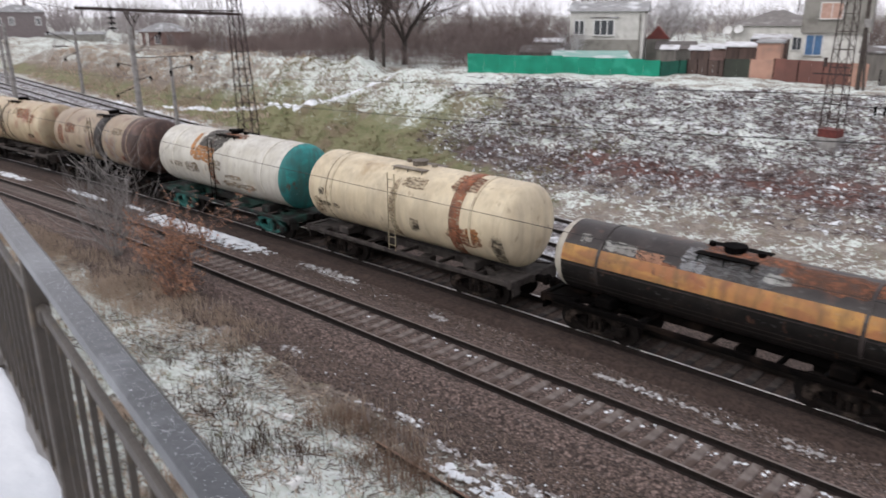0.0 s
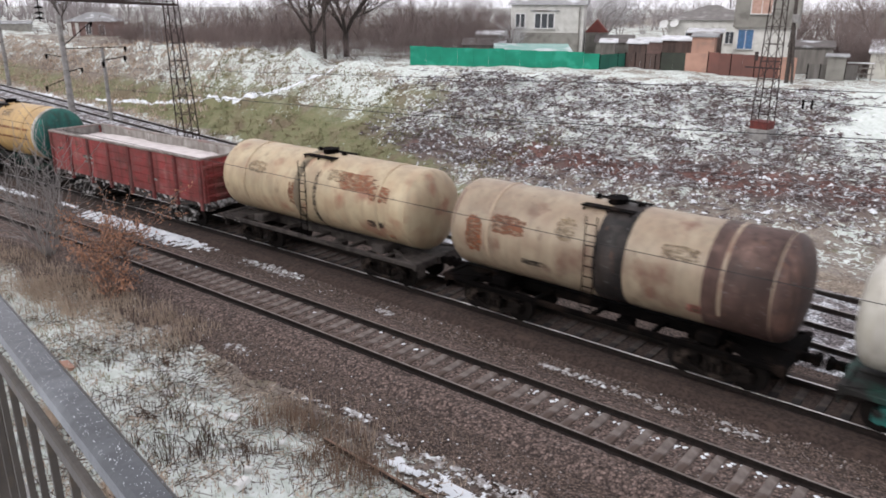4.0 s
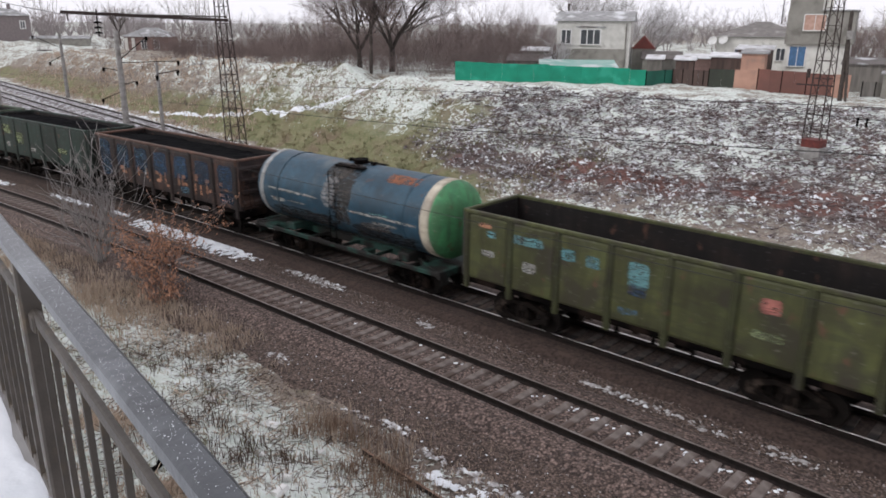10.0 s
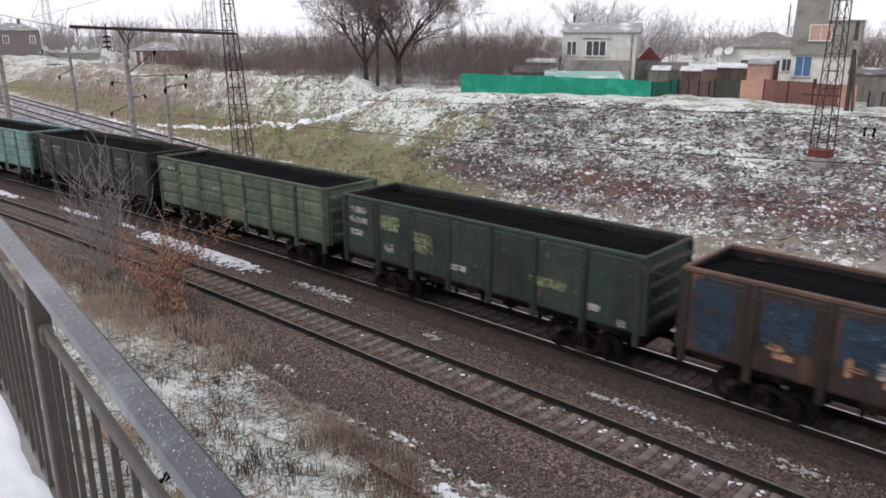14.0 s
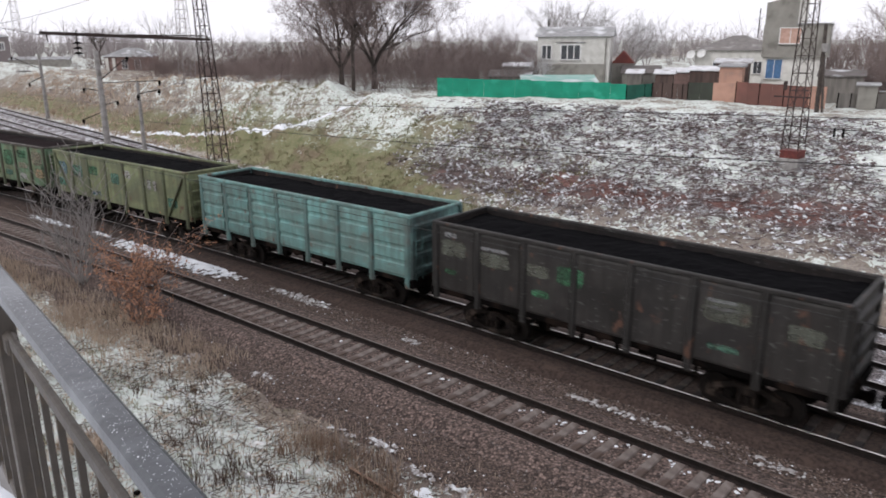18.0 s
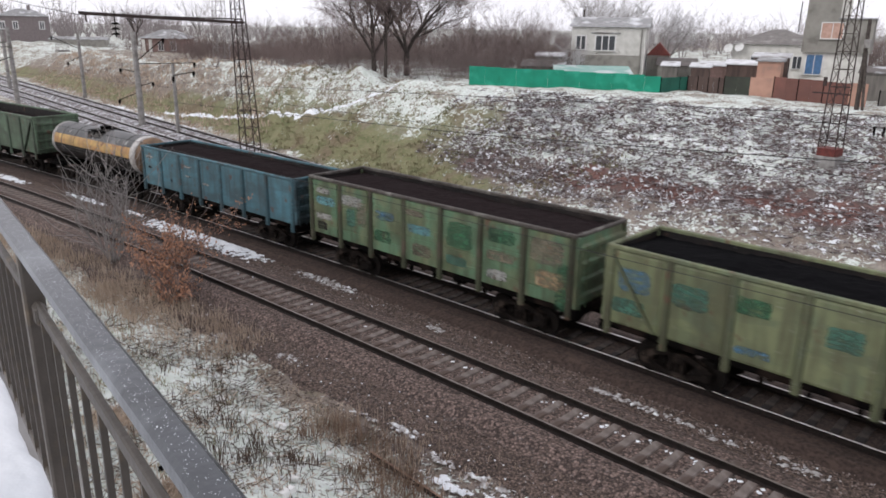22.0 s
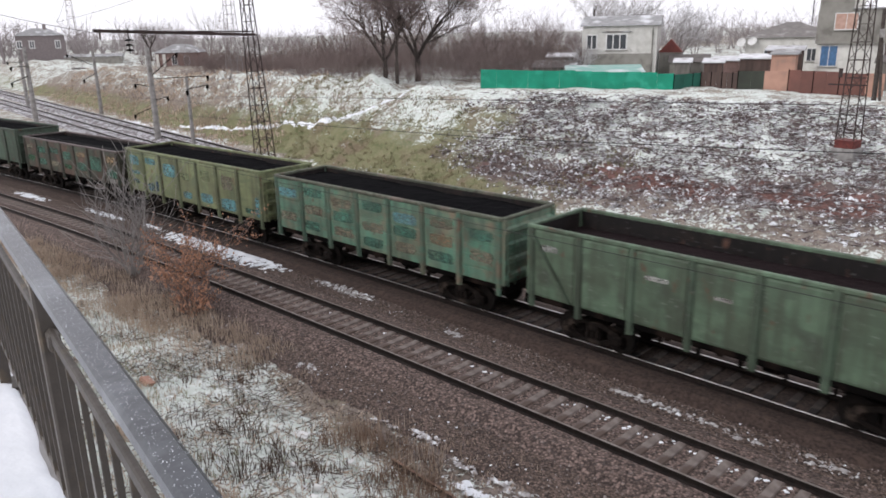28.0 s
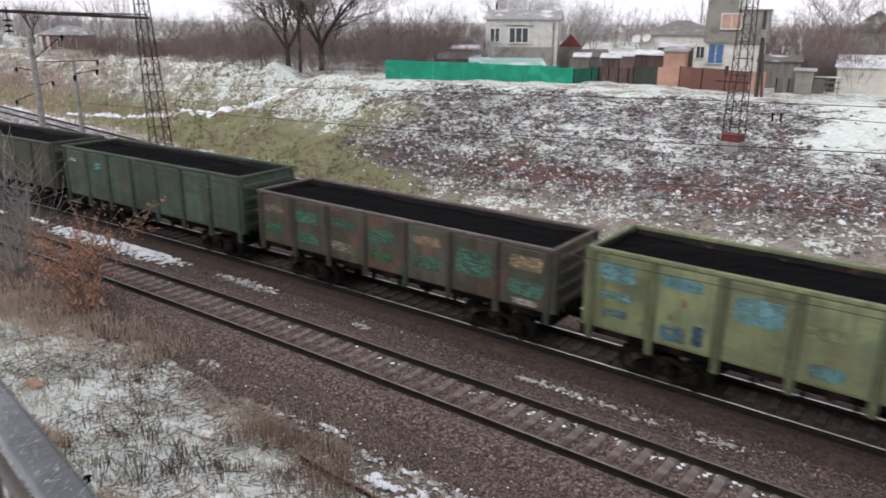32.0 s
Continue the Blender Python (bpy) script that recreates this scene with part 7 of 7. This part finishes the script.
blades("dead_weeds", 620, near_slope(-40, 3, 4.2, 11), 0.15, 0.5, 5, M["weed_dark"], 28, "dark dead weed stalks on the near slope", 0.008, 0.7, 0.16)

def weed_clump(x, y, rad, n, tall, m, lean, seed, label):
    def spot(rng):
        a, q = rng.uniform(0, 6.283), rad * rng.random() ** 0.6
        return x + q * math.cos(a), y + q * math.sin(a)
    blades("weed_clump", n, spot, 0.3 * tall, tall, 8, M[m], seed, label, 0.011, lean, 0.12)

for k, (x, y, rad) in enumerate(((-16.4, 5.8, 0.7), (-12.3, 5.2, 0.7))):
    weed_clump(x, y, rad, 120, 0.35, "straw", 1.3, 70 + k, "matted clump of tan dead grass")
for k, (x, y, rad, n) in enumerate(((-12.2, 10.0, 1.1, 70), (-10.6, 9.7, 0.9, 50), (-13.6, 9.9, 0.8, 40), (-13.0, 7.9, 1.3, 34), (-16.4, 8.4, 1.6, 34), (-19.6, 9.2, 1.8, 40), (-14.6, 6.6, 1.6, 36))):
    weed_clump(x, y, rad, n, 0.7 if k < 3 else 0.5, "weed_brown" if k < 3 else "weed_dark", 0.45, 80 + k, "clump of dead brown weeds beside the track" if k < 3 else "dark tuft of dead weeds in the snow")

def debris():
    """Cut brushwood lying under the snow on the slope."""
    rng = random.Random(77)
    V, F = [], []
    for _ in range(6500):
        x = rng.uniform(-44, 6)
        foot, crest, _z = lerp_table(x, BANK)
        y = foot + (crest - foot) * rng.uniform(0.1, 1.0)
        if cover(x, y)[3] < rng.uniform(0.1, 0.7):
            continue
        z = terrain(x, y)
        for _k in range(3):
            a = rng.gauss(math.radians(135 if rng.random() < 0.5 else 20), 0.8)
            L = rng.uniform(0.25, 0.9)
            p = Vector((x + rng.gauss(0, 0.25), y + rng.gauss(0, 0.25), z + rng.uniform(0.0, 0.18)))
            q = p + Vector((math.cos(a) * L, math.sin(a) * L, rng.uniform(-0.1, 0.22)))
            tube(V, F, p, q, rng.uniform(0.02, 0.045), 0.015)
    tagged(pydata("brushwood", V, F, M["brush"]), "cut brushwood and roots strewn over the slope", "brushwood", kind="stuff")

debris()

def snowy_clod_material():
    m = bpy.data.materials.new("snowy_clod")
    m.use_nodes = True
    n, l = m.node_tree.nodes, m.node_tree.links
    b = n["Principled BSDF"]
    b.inputs["Roughness"].default_value, b.inputs["Specular IOR Level"].default_value = 0.95, 0.2
    geo = n.new("ShaderNodeNewGeometry")
    sep = n.new("ShaderNodeSeparateXYZ")
    l.new(geo.outputs["Normal"], sep.inputs["Vector"])
    t = n.new("ShaderNodeTexNoise")
    t.inputs["Scale"].default_value, t.inputs["Detail"].default_value = 3.0, 6
    l.new(geo.outputs["Position"], t.inputs["Vector"])
    s = n.new("ShaderNodeMath")
    s.operation = "MULTIPLY_ADD"
    l.new(t.outputs["Fac"], s.inputs[0])
    s.inputs[1].default_value = 1.6
    l.new(sep.outputs["Z"], s.inputs[2])
    r = n.new("ShaderNodeMapRange")
    r.inputs["From Min"].default_value, r.inputs["From Max"].default_value = 1.38, 1.5
    l.new(s.outputs[0], r.inputs["Value"])
    x = n.new("ShaderNodeMix")
    x.data_type = "RGBA"
    x.inputs["A"].default_value, x.inputs["B"].default_value = (0.1, 0.075, 0.075, 1), (0.68, 0.7, 0.73, 1)
    l.new(r.outputs["Result"], x.inputs["Factor"])
    l.new(x.outputs["Result"], b.inputs["Base Color"])
    return m

def frozen_clods():
    """Frozen clods and stubble tufts with snow on their tops."""
    rng = random.Random(19)
    V, F = [], []
    for _ in range(10500):
        x = rng.uniform(-44, 6)
        foot, crest, _z = lerp_table(x, BANK)
        u = rng.uniform(0.1, 1.02)
        y = foot + (crest - foot) * u
        if noise.noise(Vector((x * 0.5, y * 0.5, 8))) < rng.uniform(-0.5, 0.1):
            continue
        if cover(x, y)[3] < rng.uniform(0.1, 0.6):
            continue
        c = Vector((x, y, terrain(x, y) - 0.02))
        s = rng.uniform(0.07, 0.24)
        i = len(V)
        V.extend(c + Vector((rng.uniform(0.5, 1.3) * a, rng.uniform(0.5, 1.1) * b, rng.uniform(0.35, 0.9) * e)) * s for a, b, e in ((1, 0, 0), (-1, 0, 0), (0, 1, 0), (0, -1, 0), (0, 0, 1)))
        F.extend(tuple(i + k for k in f) for f in ((0, 2, 4), (2, 1, 4), (1, 3, 4), (3, 0, 4)))
    tagged(pydata("frozen_clods", V, F, snowy_clod_material()), "frozen clods and stubble dusted with snow", "clods", kind="stuff")

frozen_clods()

def slope_sticks():
    """Dead stalks, twigs and leaf scraps tangled in the snow below the footbridge; the dark ones also stand in for
    small shadows.
    """
    rng = random.Random(31)
    for n, m, name, label, lo, hi, r in ((2300, M["weed_dark"], "dead_stalks", "dark dead stalks and twigs tangled in the snow", 0.12, 0.5, 0.011),
                                         (1300, M["straw"], "leaf_scraps", "pale dry stems and leaf scraps on the slope", 0.1, 0.35, 0.012)):
        V, F = [], []
        for _ in range(n):
            x = rng.uniform(-30, 2)
            y = D1 - x * x / (2 * R) - 3.8 - 7.5 * rng.random()
            if noise.noise(Vector((x * 0.5, y * 0.5, 3.3))) < -0.15:
                continue
            z = terrain(x, y)
            for _k in range(3):
                a, L = rng.uniform(0, 6.283), rng.uniform(lo, hi)
                p = Vector((x + rng.gauss(0, 0.2), y + rng.gauss(0, 0.2), z + rng.uniform(0, 0.08)))
                tube(V, F, p, p + Vector((math.cos(a) * L, math.sin(a) * L, rng.uniform(-0.02, 0.18))), r, r * 0.6)
        tagged(pydata(name, V, F, m), label, "debris", kind="stuff")

slope_sticks()

def leafy_bush(p, h, seed, label, leaves, stems=9, spread=0.5, twig="twig_grey"):
    rng = random.Random(seed)
    root = tagged(empty("bush", Matrix.Translation(p)), label, "bush")
    wood, twigs = ([], []), ([], [])
    for k in range(stems):
        a = 6.283 * k / stems + rng.uniform(-0.3, 0.3)
        d = Vector((math.cos(a) * spread * rng.uniform(0.3, 1), math.sin(a) * spread * rng.uniform(0.3, 1), 1)).normalized()
        grow(rng, wood, twigs, Vector((0.1 * math.cos(a), 0.1 * math.sin(a), -0.1)), d, h * rng.uniform(0.5, 0.75), 0.036, 1, 3, 0.6, 0.2, rmin=0.014)
    V, F = wood
    n0 = len(V)
    pydata("branchwork", V + twigs[0], F + [tuple(i + n0 for i in f) for f in twigs[1]], M[twig], root)
    if leaves:
        tips = twigs[0][::3]
        LV, LF = [], []
        for _ in range(leaves):
            c = rng.choice(tips) + Vector((rng.gauss(0, 0.08), rng.gauss(0, 0.08), rng.gauss(0, 0.08)))
            if rng.random() < 0.4 and c.z > h * 0.85:
                continue
            u = Vector((rng.gauss(0, 1), rng.gauss(0, 1), rng.gauss(0, 1))).normalized()
            w = u.orthogonal().normalized()
            s = rng.uniform(0.03, 0.06)
            i = len(LV)
            LV += [c - u * s, c + w * s * 0.55, c + u * s, c - w * s * 0.55]
            LF += [(i, i + 1, i + 2, i + 3)]
        tagged(pydata("leaves", LV, LF, M["leaf_rust"], root, "withered rust-brown leaves"), kind="stuff")
    return root

leafy_bush((-32.4, 12.0, terrain(-32.4, 12.0)), 4.6, 51, "leafless grey bush beside the track", 0, 13, 0.6)
leafy_bush((-26.8, 12.0, terrain(-26.8, 12.0)), 3.0, 52, "bush with withered rust-brown leaves", 3600, 11, 0.5, "twig")
leafy_bush((-25.6, 11.5, terrain(-25.6, 11.5)), 1.3, 53, "low bush with withered brown leaves", 900, 8, 0.8, "twig")

# ---------------------------------------------------------------- snow, stones and litter
def snow_patch(cx, cy, lx, ly, yaw, seed, z=None, label="thin patch of snow on the gravel", cell=0.09, frag=1.0):
    """Broken thin snow: only the parts where it has not melted."""
    rot = Matrix.Rotation(radians(yaw), 4, "Z")
    lx, ly = lx * 1.25, ly * 1.7
    c = cell if ly < 1.2 else cell * 1.5
    nx, ny = max(4, int(lx / c)), max(4, int(ly / c))
    V, F, ids = [], [], {}
    def inside(i, j):
        u, v = 2 * (i + 0.5) / nx - 1, 2 * (j + 0.5) / ny - 1
        f = 1 - (abs(u) ** 2.5 + abs(v) ** 1.6)
        return (f + 1.35 * noise.fractal(Vector((u * lx * 1.1 * frag + seed, v * ly * 1.6 * frag, seed * 1.7)), 0.9, 2.1, 4) > 0.34) if frag < 1.6 else (
            0.45 * f + 1.25 * noise.fractal(Vector((u * lx * 1.1 * frag + seed, v * ly * 1.3 * frag, seed * 1.7)), 0.7, 2.1, 4) > 0.36)
    def vert(i, j):
        if (i, j) not in ids:
            q = rot @ Vector(((i / nx - 0.5) * lx + 0.3 * c * noise.noise(Vector((i * 1.7, j * 2.3, seed))), (j / ny - 0.5) * ly + 0.3 * c * noise.noise(Vector((i * 2.1, j * 1.3, seed + 9))), 0))
            x, y = cx + q.x, cy + q.y
            base = z if z is not None else terrain(x, y)
            full = sum(inside(i - a, j - b) for a in (0, 1) for b in (0, 1))
            ids[(i, j)] = len(V)
            V.append(Vector((x, y, base + (0.035 + 0.02 * noise.noise(Vector((x * 4, y * 4, 0))) if full == 4 else -0.012))))
        return ids[(i, j)]
    for i in range(nx):
        for j in range(ny):
            if inside(i, j):
                F.append((vert(i, j), vert(i + 1, j), vert(i + 1, j + 1), vert(i, j + 1)))
    if not F:
        return None
    return tagged(pydata("snow_patch", V, F, M["snow"] if frag < 2 else M["snow_thin"], smooth=True), label, "snow", group="snow patches")

GZ0 = -0.36
for i, (x, y, lx, ly, yaw) in enumerate(((-34.6, 16.6, 7.0, 1.3, 4), (-30.6, 17.0, 5.0, 1.5, 3), (-29.0, 17.3, 2.2, 0.8, 3), (-24.2, 17.2, 2.4, 0.5, 3), (-22.6, 17.2, 1.4, 0.4, 3), (-17.0, 17.0, 0.7, 0.25, 0), (-9.7, 17.3, 1.6, 0.2, 2), (-8.2, 17.3, 1.9, 0.22, 1),
                                        (-6.6, 17.2, 0.9, 0.18, 0), (-4.6, 17.4, 1.3, 0.3, 0), (-9.0, 11.4, 2.2, 0.3, 2), (-7.2, 11.6, 1.6, 0.4, 2), (-11.0, 11.3, 1.0, 0.22, 3), (-12.6, 11.6, 1.2, 0.2, 3), (-18.5, 11.9, 0.9, 0.3, 3), (-21.5, 11.2, 0.8, 0.3, 3),
                                        (-45.5, 15.6, 4.5, 0.35, 5), (-55, 14.2, 4.0, 0.5, 6), (-40, 16.3, 2.5, 0.3, 5), (-14.0, 11.3, 0.8, 0.2, 2))):
    snow_patch(x, y, lx, ly, yaw, i * 3.1, GZ0 + (0.03 if y > 15 else 0.025), cell=0.09 if x < -26 else 0.045, frag=1.5 if x < -26 else 2.6)
for i, (x, y, lx, ly) in enumerate(((-8.3, 10.75, 2.2, 0.5), (-10.3, 10.7, 1.0, 0.25))):
    snow_patch(x, y, lx, ly, 2, 40 + i * 2.7, GZ0 + 0.03, cell=0.06, frag=1.4)
for i, (x, lx, ly) in enumerate(((-62, 12, 0.7), (-54, 7, 0.6), (-74, 9, 0.8), (-84, 8, 1.0), (-95, 10, 0.9), (-47, 4, 0.35), (-44.5, 3, 0.4))):
    snow_patch(x, lerp_table(x, BANK)[0] - 0.6, lx, ly, -3, 60 + i, label="strip of snow at the foot of the bank")
PATH = [(-83, 38.2), (-74.6, 37.9), (-67, 37.7), (-61.6, 37.6), (-56.9, 37.6), (-54, 38.1), (-52.3, 38.6), (-50.7, 39.3), (-49.5, 40.1), (-48.5, 41.2), (-47.3, 42.7)]
def footpath():
    V, F = [], []
    fine = []
    for i in range(len(PATH) - 1):
        p0, p1, p2, p3 = (Vector(PATH[min(max(k, 0), len(PATH) - 1)]) for k in (i - 1, i, i + 1, i + 2))
        n = max(4, round((p2 - p1).length / 0.3))
        for k in range(n):
            u = k / n
            fine.append(0.5 * (2 * p1 + (p2 - p0) * u + (2 * p0 - 5 * p1 + 4 * p2 - p3) * u * u + (3 * p1 - p0 - 3 * p2 + p3) * u ** 3))
    for i, p in enumerate(fine):
        d = (fine[min(i + 1, len(fine) - 1)] - fine[max(i - 1, 0)]).normalized()
        s = Vector((-d.y, d.x))
        w = 0.19 + 0.1 * fbm(p.x, p.y, 0.8, 3, 2)
        for k, o in enumerate((-1, -0.6, 0, 0.6, 1)):
            q = p + s * (w * o + 0.12 * fbm(p.x, p.y + o, 1.7, 2, 6))
            V.append((q.x, q.y, terrain(q.x, q.y) + (0.045 if abs(o) < 1 else -0.03)))
        if i:
            F += [((i - 1) * 5 + k, i * 5 + k, i * 5 + k + 1, (i - 1) * 5 + k + 1) for k in range(4)]
    tagged(pydata("footpath", V, F, M["snow"], smooth=True), "trodden snowy footpath up the bank", "path", kind="structure")

footpath()

def stones():
    rng = random.Random(8)
    V, F = [], []
    def lump(c, s, flat=1.0):
        i = len(V)
        pts = [Vector((rng.uniform(0.6, 1) * a, rng.uniform(0.6, 1) * b, rng.uniform(0.5, 0.9) * e * flat)) * s for a, b, e in ((1, 0, 0), (-1, 0, 0), (0, 1, 0), (0, -1, 0), (0, 0, 1), (0, 0, -1))]
        V.extend(c + q for q in pts)
        for f in ((0, 2, 4), (2, 1, 4), (1, 3, 4), (3, 0, 4), (2, 0, 5), (1, 2, 5), (3, 1, 5), (0, 3, 5)):
            F.append(tuple(i + k for k in f))
    for _ in range(15000):
        s = rng.uniform(-42, 8)
        o = rng.choice((rng.uniform(-4.2, -1.3), rng.uniform(-0.7, 0.7), rng.uniform(1.2, 3.6)))
        lump(on_arc(s, o, -0.345 if abs(o) > 1.5 else -0.235), rng.uniform(0.02, 0.06))
    tagged(pydata("loose_gravel", V, F, M["stone"]), "loose stones on the ballast", "gravel", kind="stuff")
    V.clear(), F.clear()
    for _ in range(2600):
        x = rng.uniform(-36, 2)
        y = D1 - x * x / (2 * R) - rng.uniform(4.2, 11)
        lump(Vector((x, y, terrain(x, y) + 0.012)), rng.uniform(0.012, 0.06), 0.6)
    tagged(pydata("clods", V, F, M["snow"]), "snowy clods and crumpled scraps in the grass", "clods", kind="stuff")
    V.clear(), F.clear()
    for _ in range(150):
        k = rng.choice((rng.uniform(-28, 6), rng.uniform(-10, 5)))
        lump(on_arc(k, rng.uniform(0.35, 0.72), -0.215), rng.uniform(0.025, 0.1), 0.45)
    for _ in range(150):
        c, o = rng.choice(((-14, -2.6), (-11, -3.4), (-9, -3.0), (-6, -3.2), (-17, -2.4), (-20, -3.2), (-3, -2.8), (-24, -2.8), (-15, 2.6), (-5, 2.6), (-20, 2.4)))
        lump(on_arc(c + rng.gauss(0, 1.3), o + rng.gauss(0, 0.4), -0.335), rng.uniform(0.015, 0.055), 0.4)
    tagged(pydata("snow_clumps", V, F, M["snow"]), "clumps of snow against the rail", "snow", kind="stuff")

stones()

def litter():
    rng = random.Random(4)
    def thing(name, x, y, bm, m, label, dz=0.08):
        for v in bm.verts:
            v.co *= rng.uniform(0.72, 1.12)
        root = obj(name, bm, m)
        root.matrix_world = Matrix.Translation((x, y, terrain(x, y) + dz)) @ Euler((rng.uniform(-0.5, 0.5), rng.uniform(-0.5, 0.5), rng.uniform(0, 6))).to_matrix().to_4x4()
        return tagged(root, label, "litter")
    white = VIL["frame_white"]
    thing("plastic_bottle", -14.6, 9.2, cyl(cyl(bmesh.new(), (0, 0, 0), (0.3, 0, 0), 0.11, seg=14), (0.3, 0, 0), (0.42, 0, 0), 0.08, 0.04, 14), white, "white plastic canister lying in the grass")
    thing("plastic_bag", -12.0, 7.7, lathe([(-0.17, 0.001), (-0.12, 0.06), (0.02, 0.1), (0.12, 0.05), (0.22, 0.001)], 7), white, "crumpled white plastic bag")
    thing("plastic_bag", -13.4, 8.0, lathe([(-0.15, 0.001), (-0.1, 0.06), (0.05, 0.08), (0.16, 0.001)], 7), white, "crumpled pale plastic bag")
    thing("foam_block", -11.5, 7.2, boxes((0, 0, 0, 0.35, 0.22, 0.16), bevel=0.03), white, "broken white foam block")
    thing("foam_block", -16.8, 8.6, boxes((0, 0, 0, 0.3, 0.2, 0.14), bevel=0.03), white, "broken white foam block")
    thing("cardboard_box", -19.6, 7.2, boxes((0, 0, 0, 0.4, 0.26, 0.2), bevel=0.02), VIL["pink"], "squashed brown cardboard box")
    thing("shoe", -13.6, 5.6, boxes((0, 0, 0, 0.4, 0.15, 0.1), (-0.14, 0, 0.08, 0.14, 0.15, 0.1), bevel=0.03), M["iron_dark"], "worn black shoe lying on the ground")
    for k, (x, y) in enumerate(((-10.2, 8.4), (-9.4, 7.6), (-15.6, 9.6), (-17.9, 9.9), (-8.6, 8.9), (-12.9, 9.3))):
        thing("paper_scrap", x, y, boxes((0, 0, 0, 0.16 + 0.03 * k, 0.12, 0.03), bevel=0.012), white if k % 2 else VIL["garage"], "crumpled pale paper scrap in the grass", 0.05)
    p = [Vector((x, 10.15 - 0.02 * x - 0.2, GZ0 + 0.13)) for x in (-12.4, -8, -4, 0, 6)]
    old = tagged(empty("old_rail"), "rusty spare rail lying beside the track", "rail")
    sweep(p, rail_profile(), "rail_body", M["rail_steel"], old)
    sweep(p, [(-0.034, -0.006), (0.034, -0.006), (0.031, 0.0), (-0.031, 0.0)], "rail_head", mat("rail_head_rust", (0.26, 0.17, 0.12), (0.2, 0.12, 0.09), 4, 0.6, 0.3), old, "rust-brown head")

litter()

def train_at(t):
    ts = [r[0] for r in RUN]
    i = min(max(int(np.searchsorted(ts, t)) - 1, 0), len(RUN) - 2)
    def slope(j):
        a, b = max(j - 1, 0), min(j + 1, len(RUN) - 1)
        return (RUN[b][1] - RUN[a][1]) / (RUN[b][0] - RUN[a][0])
    h = RUN[i + 1][0] - RUN[i][0]
    u = (t - RUN[i][0]) / h
    return ((2 * u ** 3 - 3 * u * u + 1) * RUN[i][1] + (u ** 3 - 2 * u * u + u) * h * slope(i)
            + (3 * u * u - 2 * u ** 3) * RUN[i + 1][1] + (u ** 3 - u * u) * h * slope(i + 1))

def motions():
    for i, car in enumerate(TRAIN):
        rows = []
        for k in range(33):
            s = train_at(k) + CENTRE[i] - CENTRE[10]
            p = on_arc(s, S)
            rows.append((k, pose(p.x, p.y, p.z, 0, 0, -math.degrees(s / R))))
        walk(car, rows)
    for w, i in WHEELS:
        x, y, z = w.location
        rows, turn = [], 0.0
        last = None
        for k in range(0, 32 * 13 + 1):
            t = k / 13
            s = train_at(t) + CENTRE[i] - CENTRE[10]
            if last is not None and -72 < s < 16:
                turn += (s - last) / 0.478
            if k == 0 or k == 32 * 13 or -72 < s < 16:
                rows.append((t, pose(x, y, z, 0, math.degrees(turn), 0)))
            last = s
        walk(w, rows)

motions()
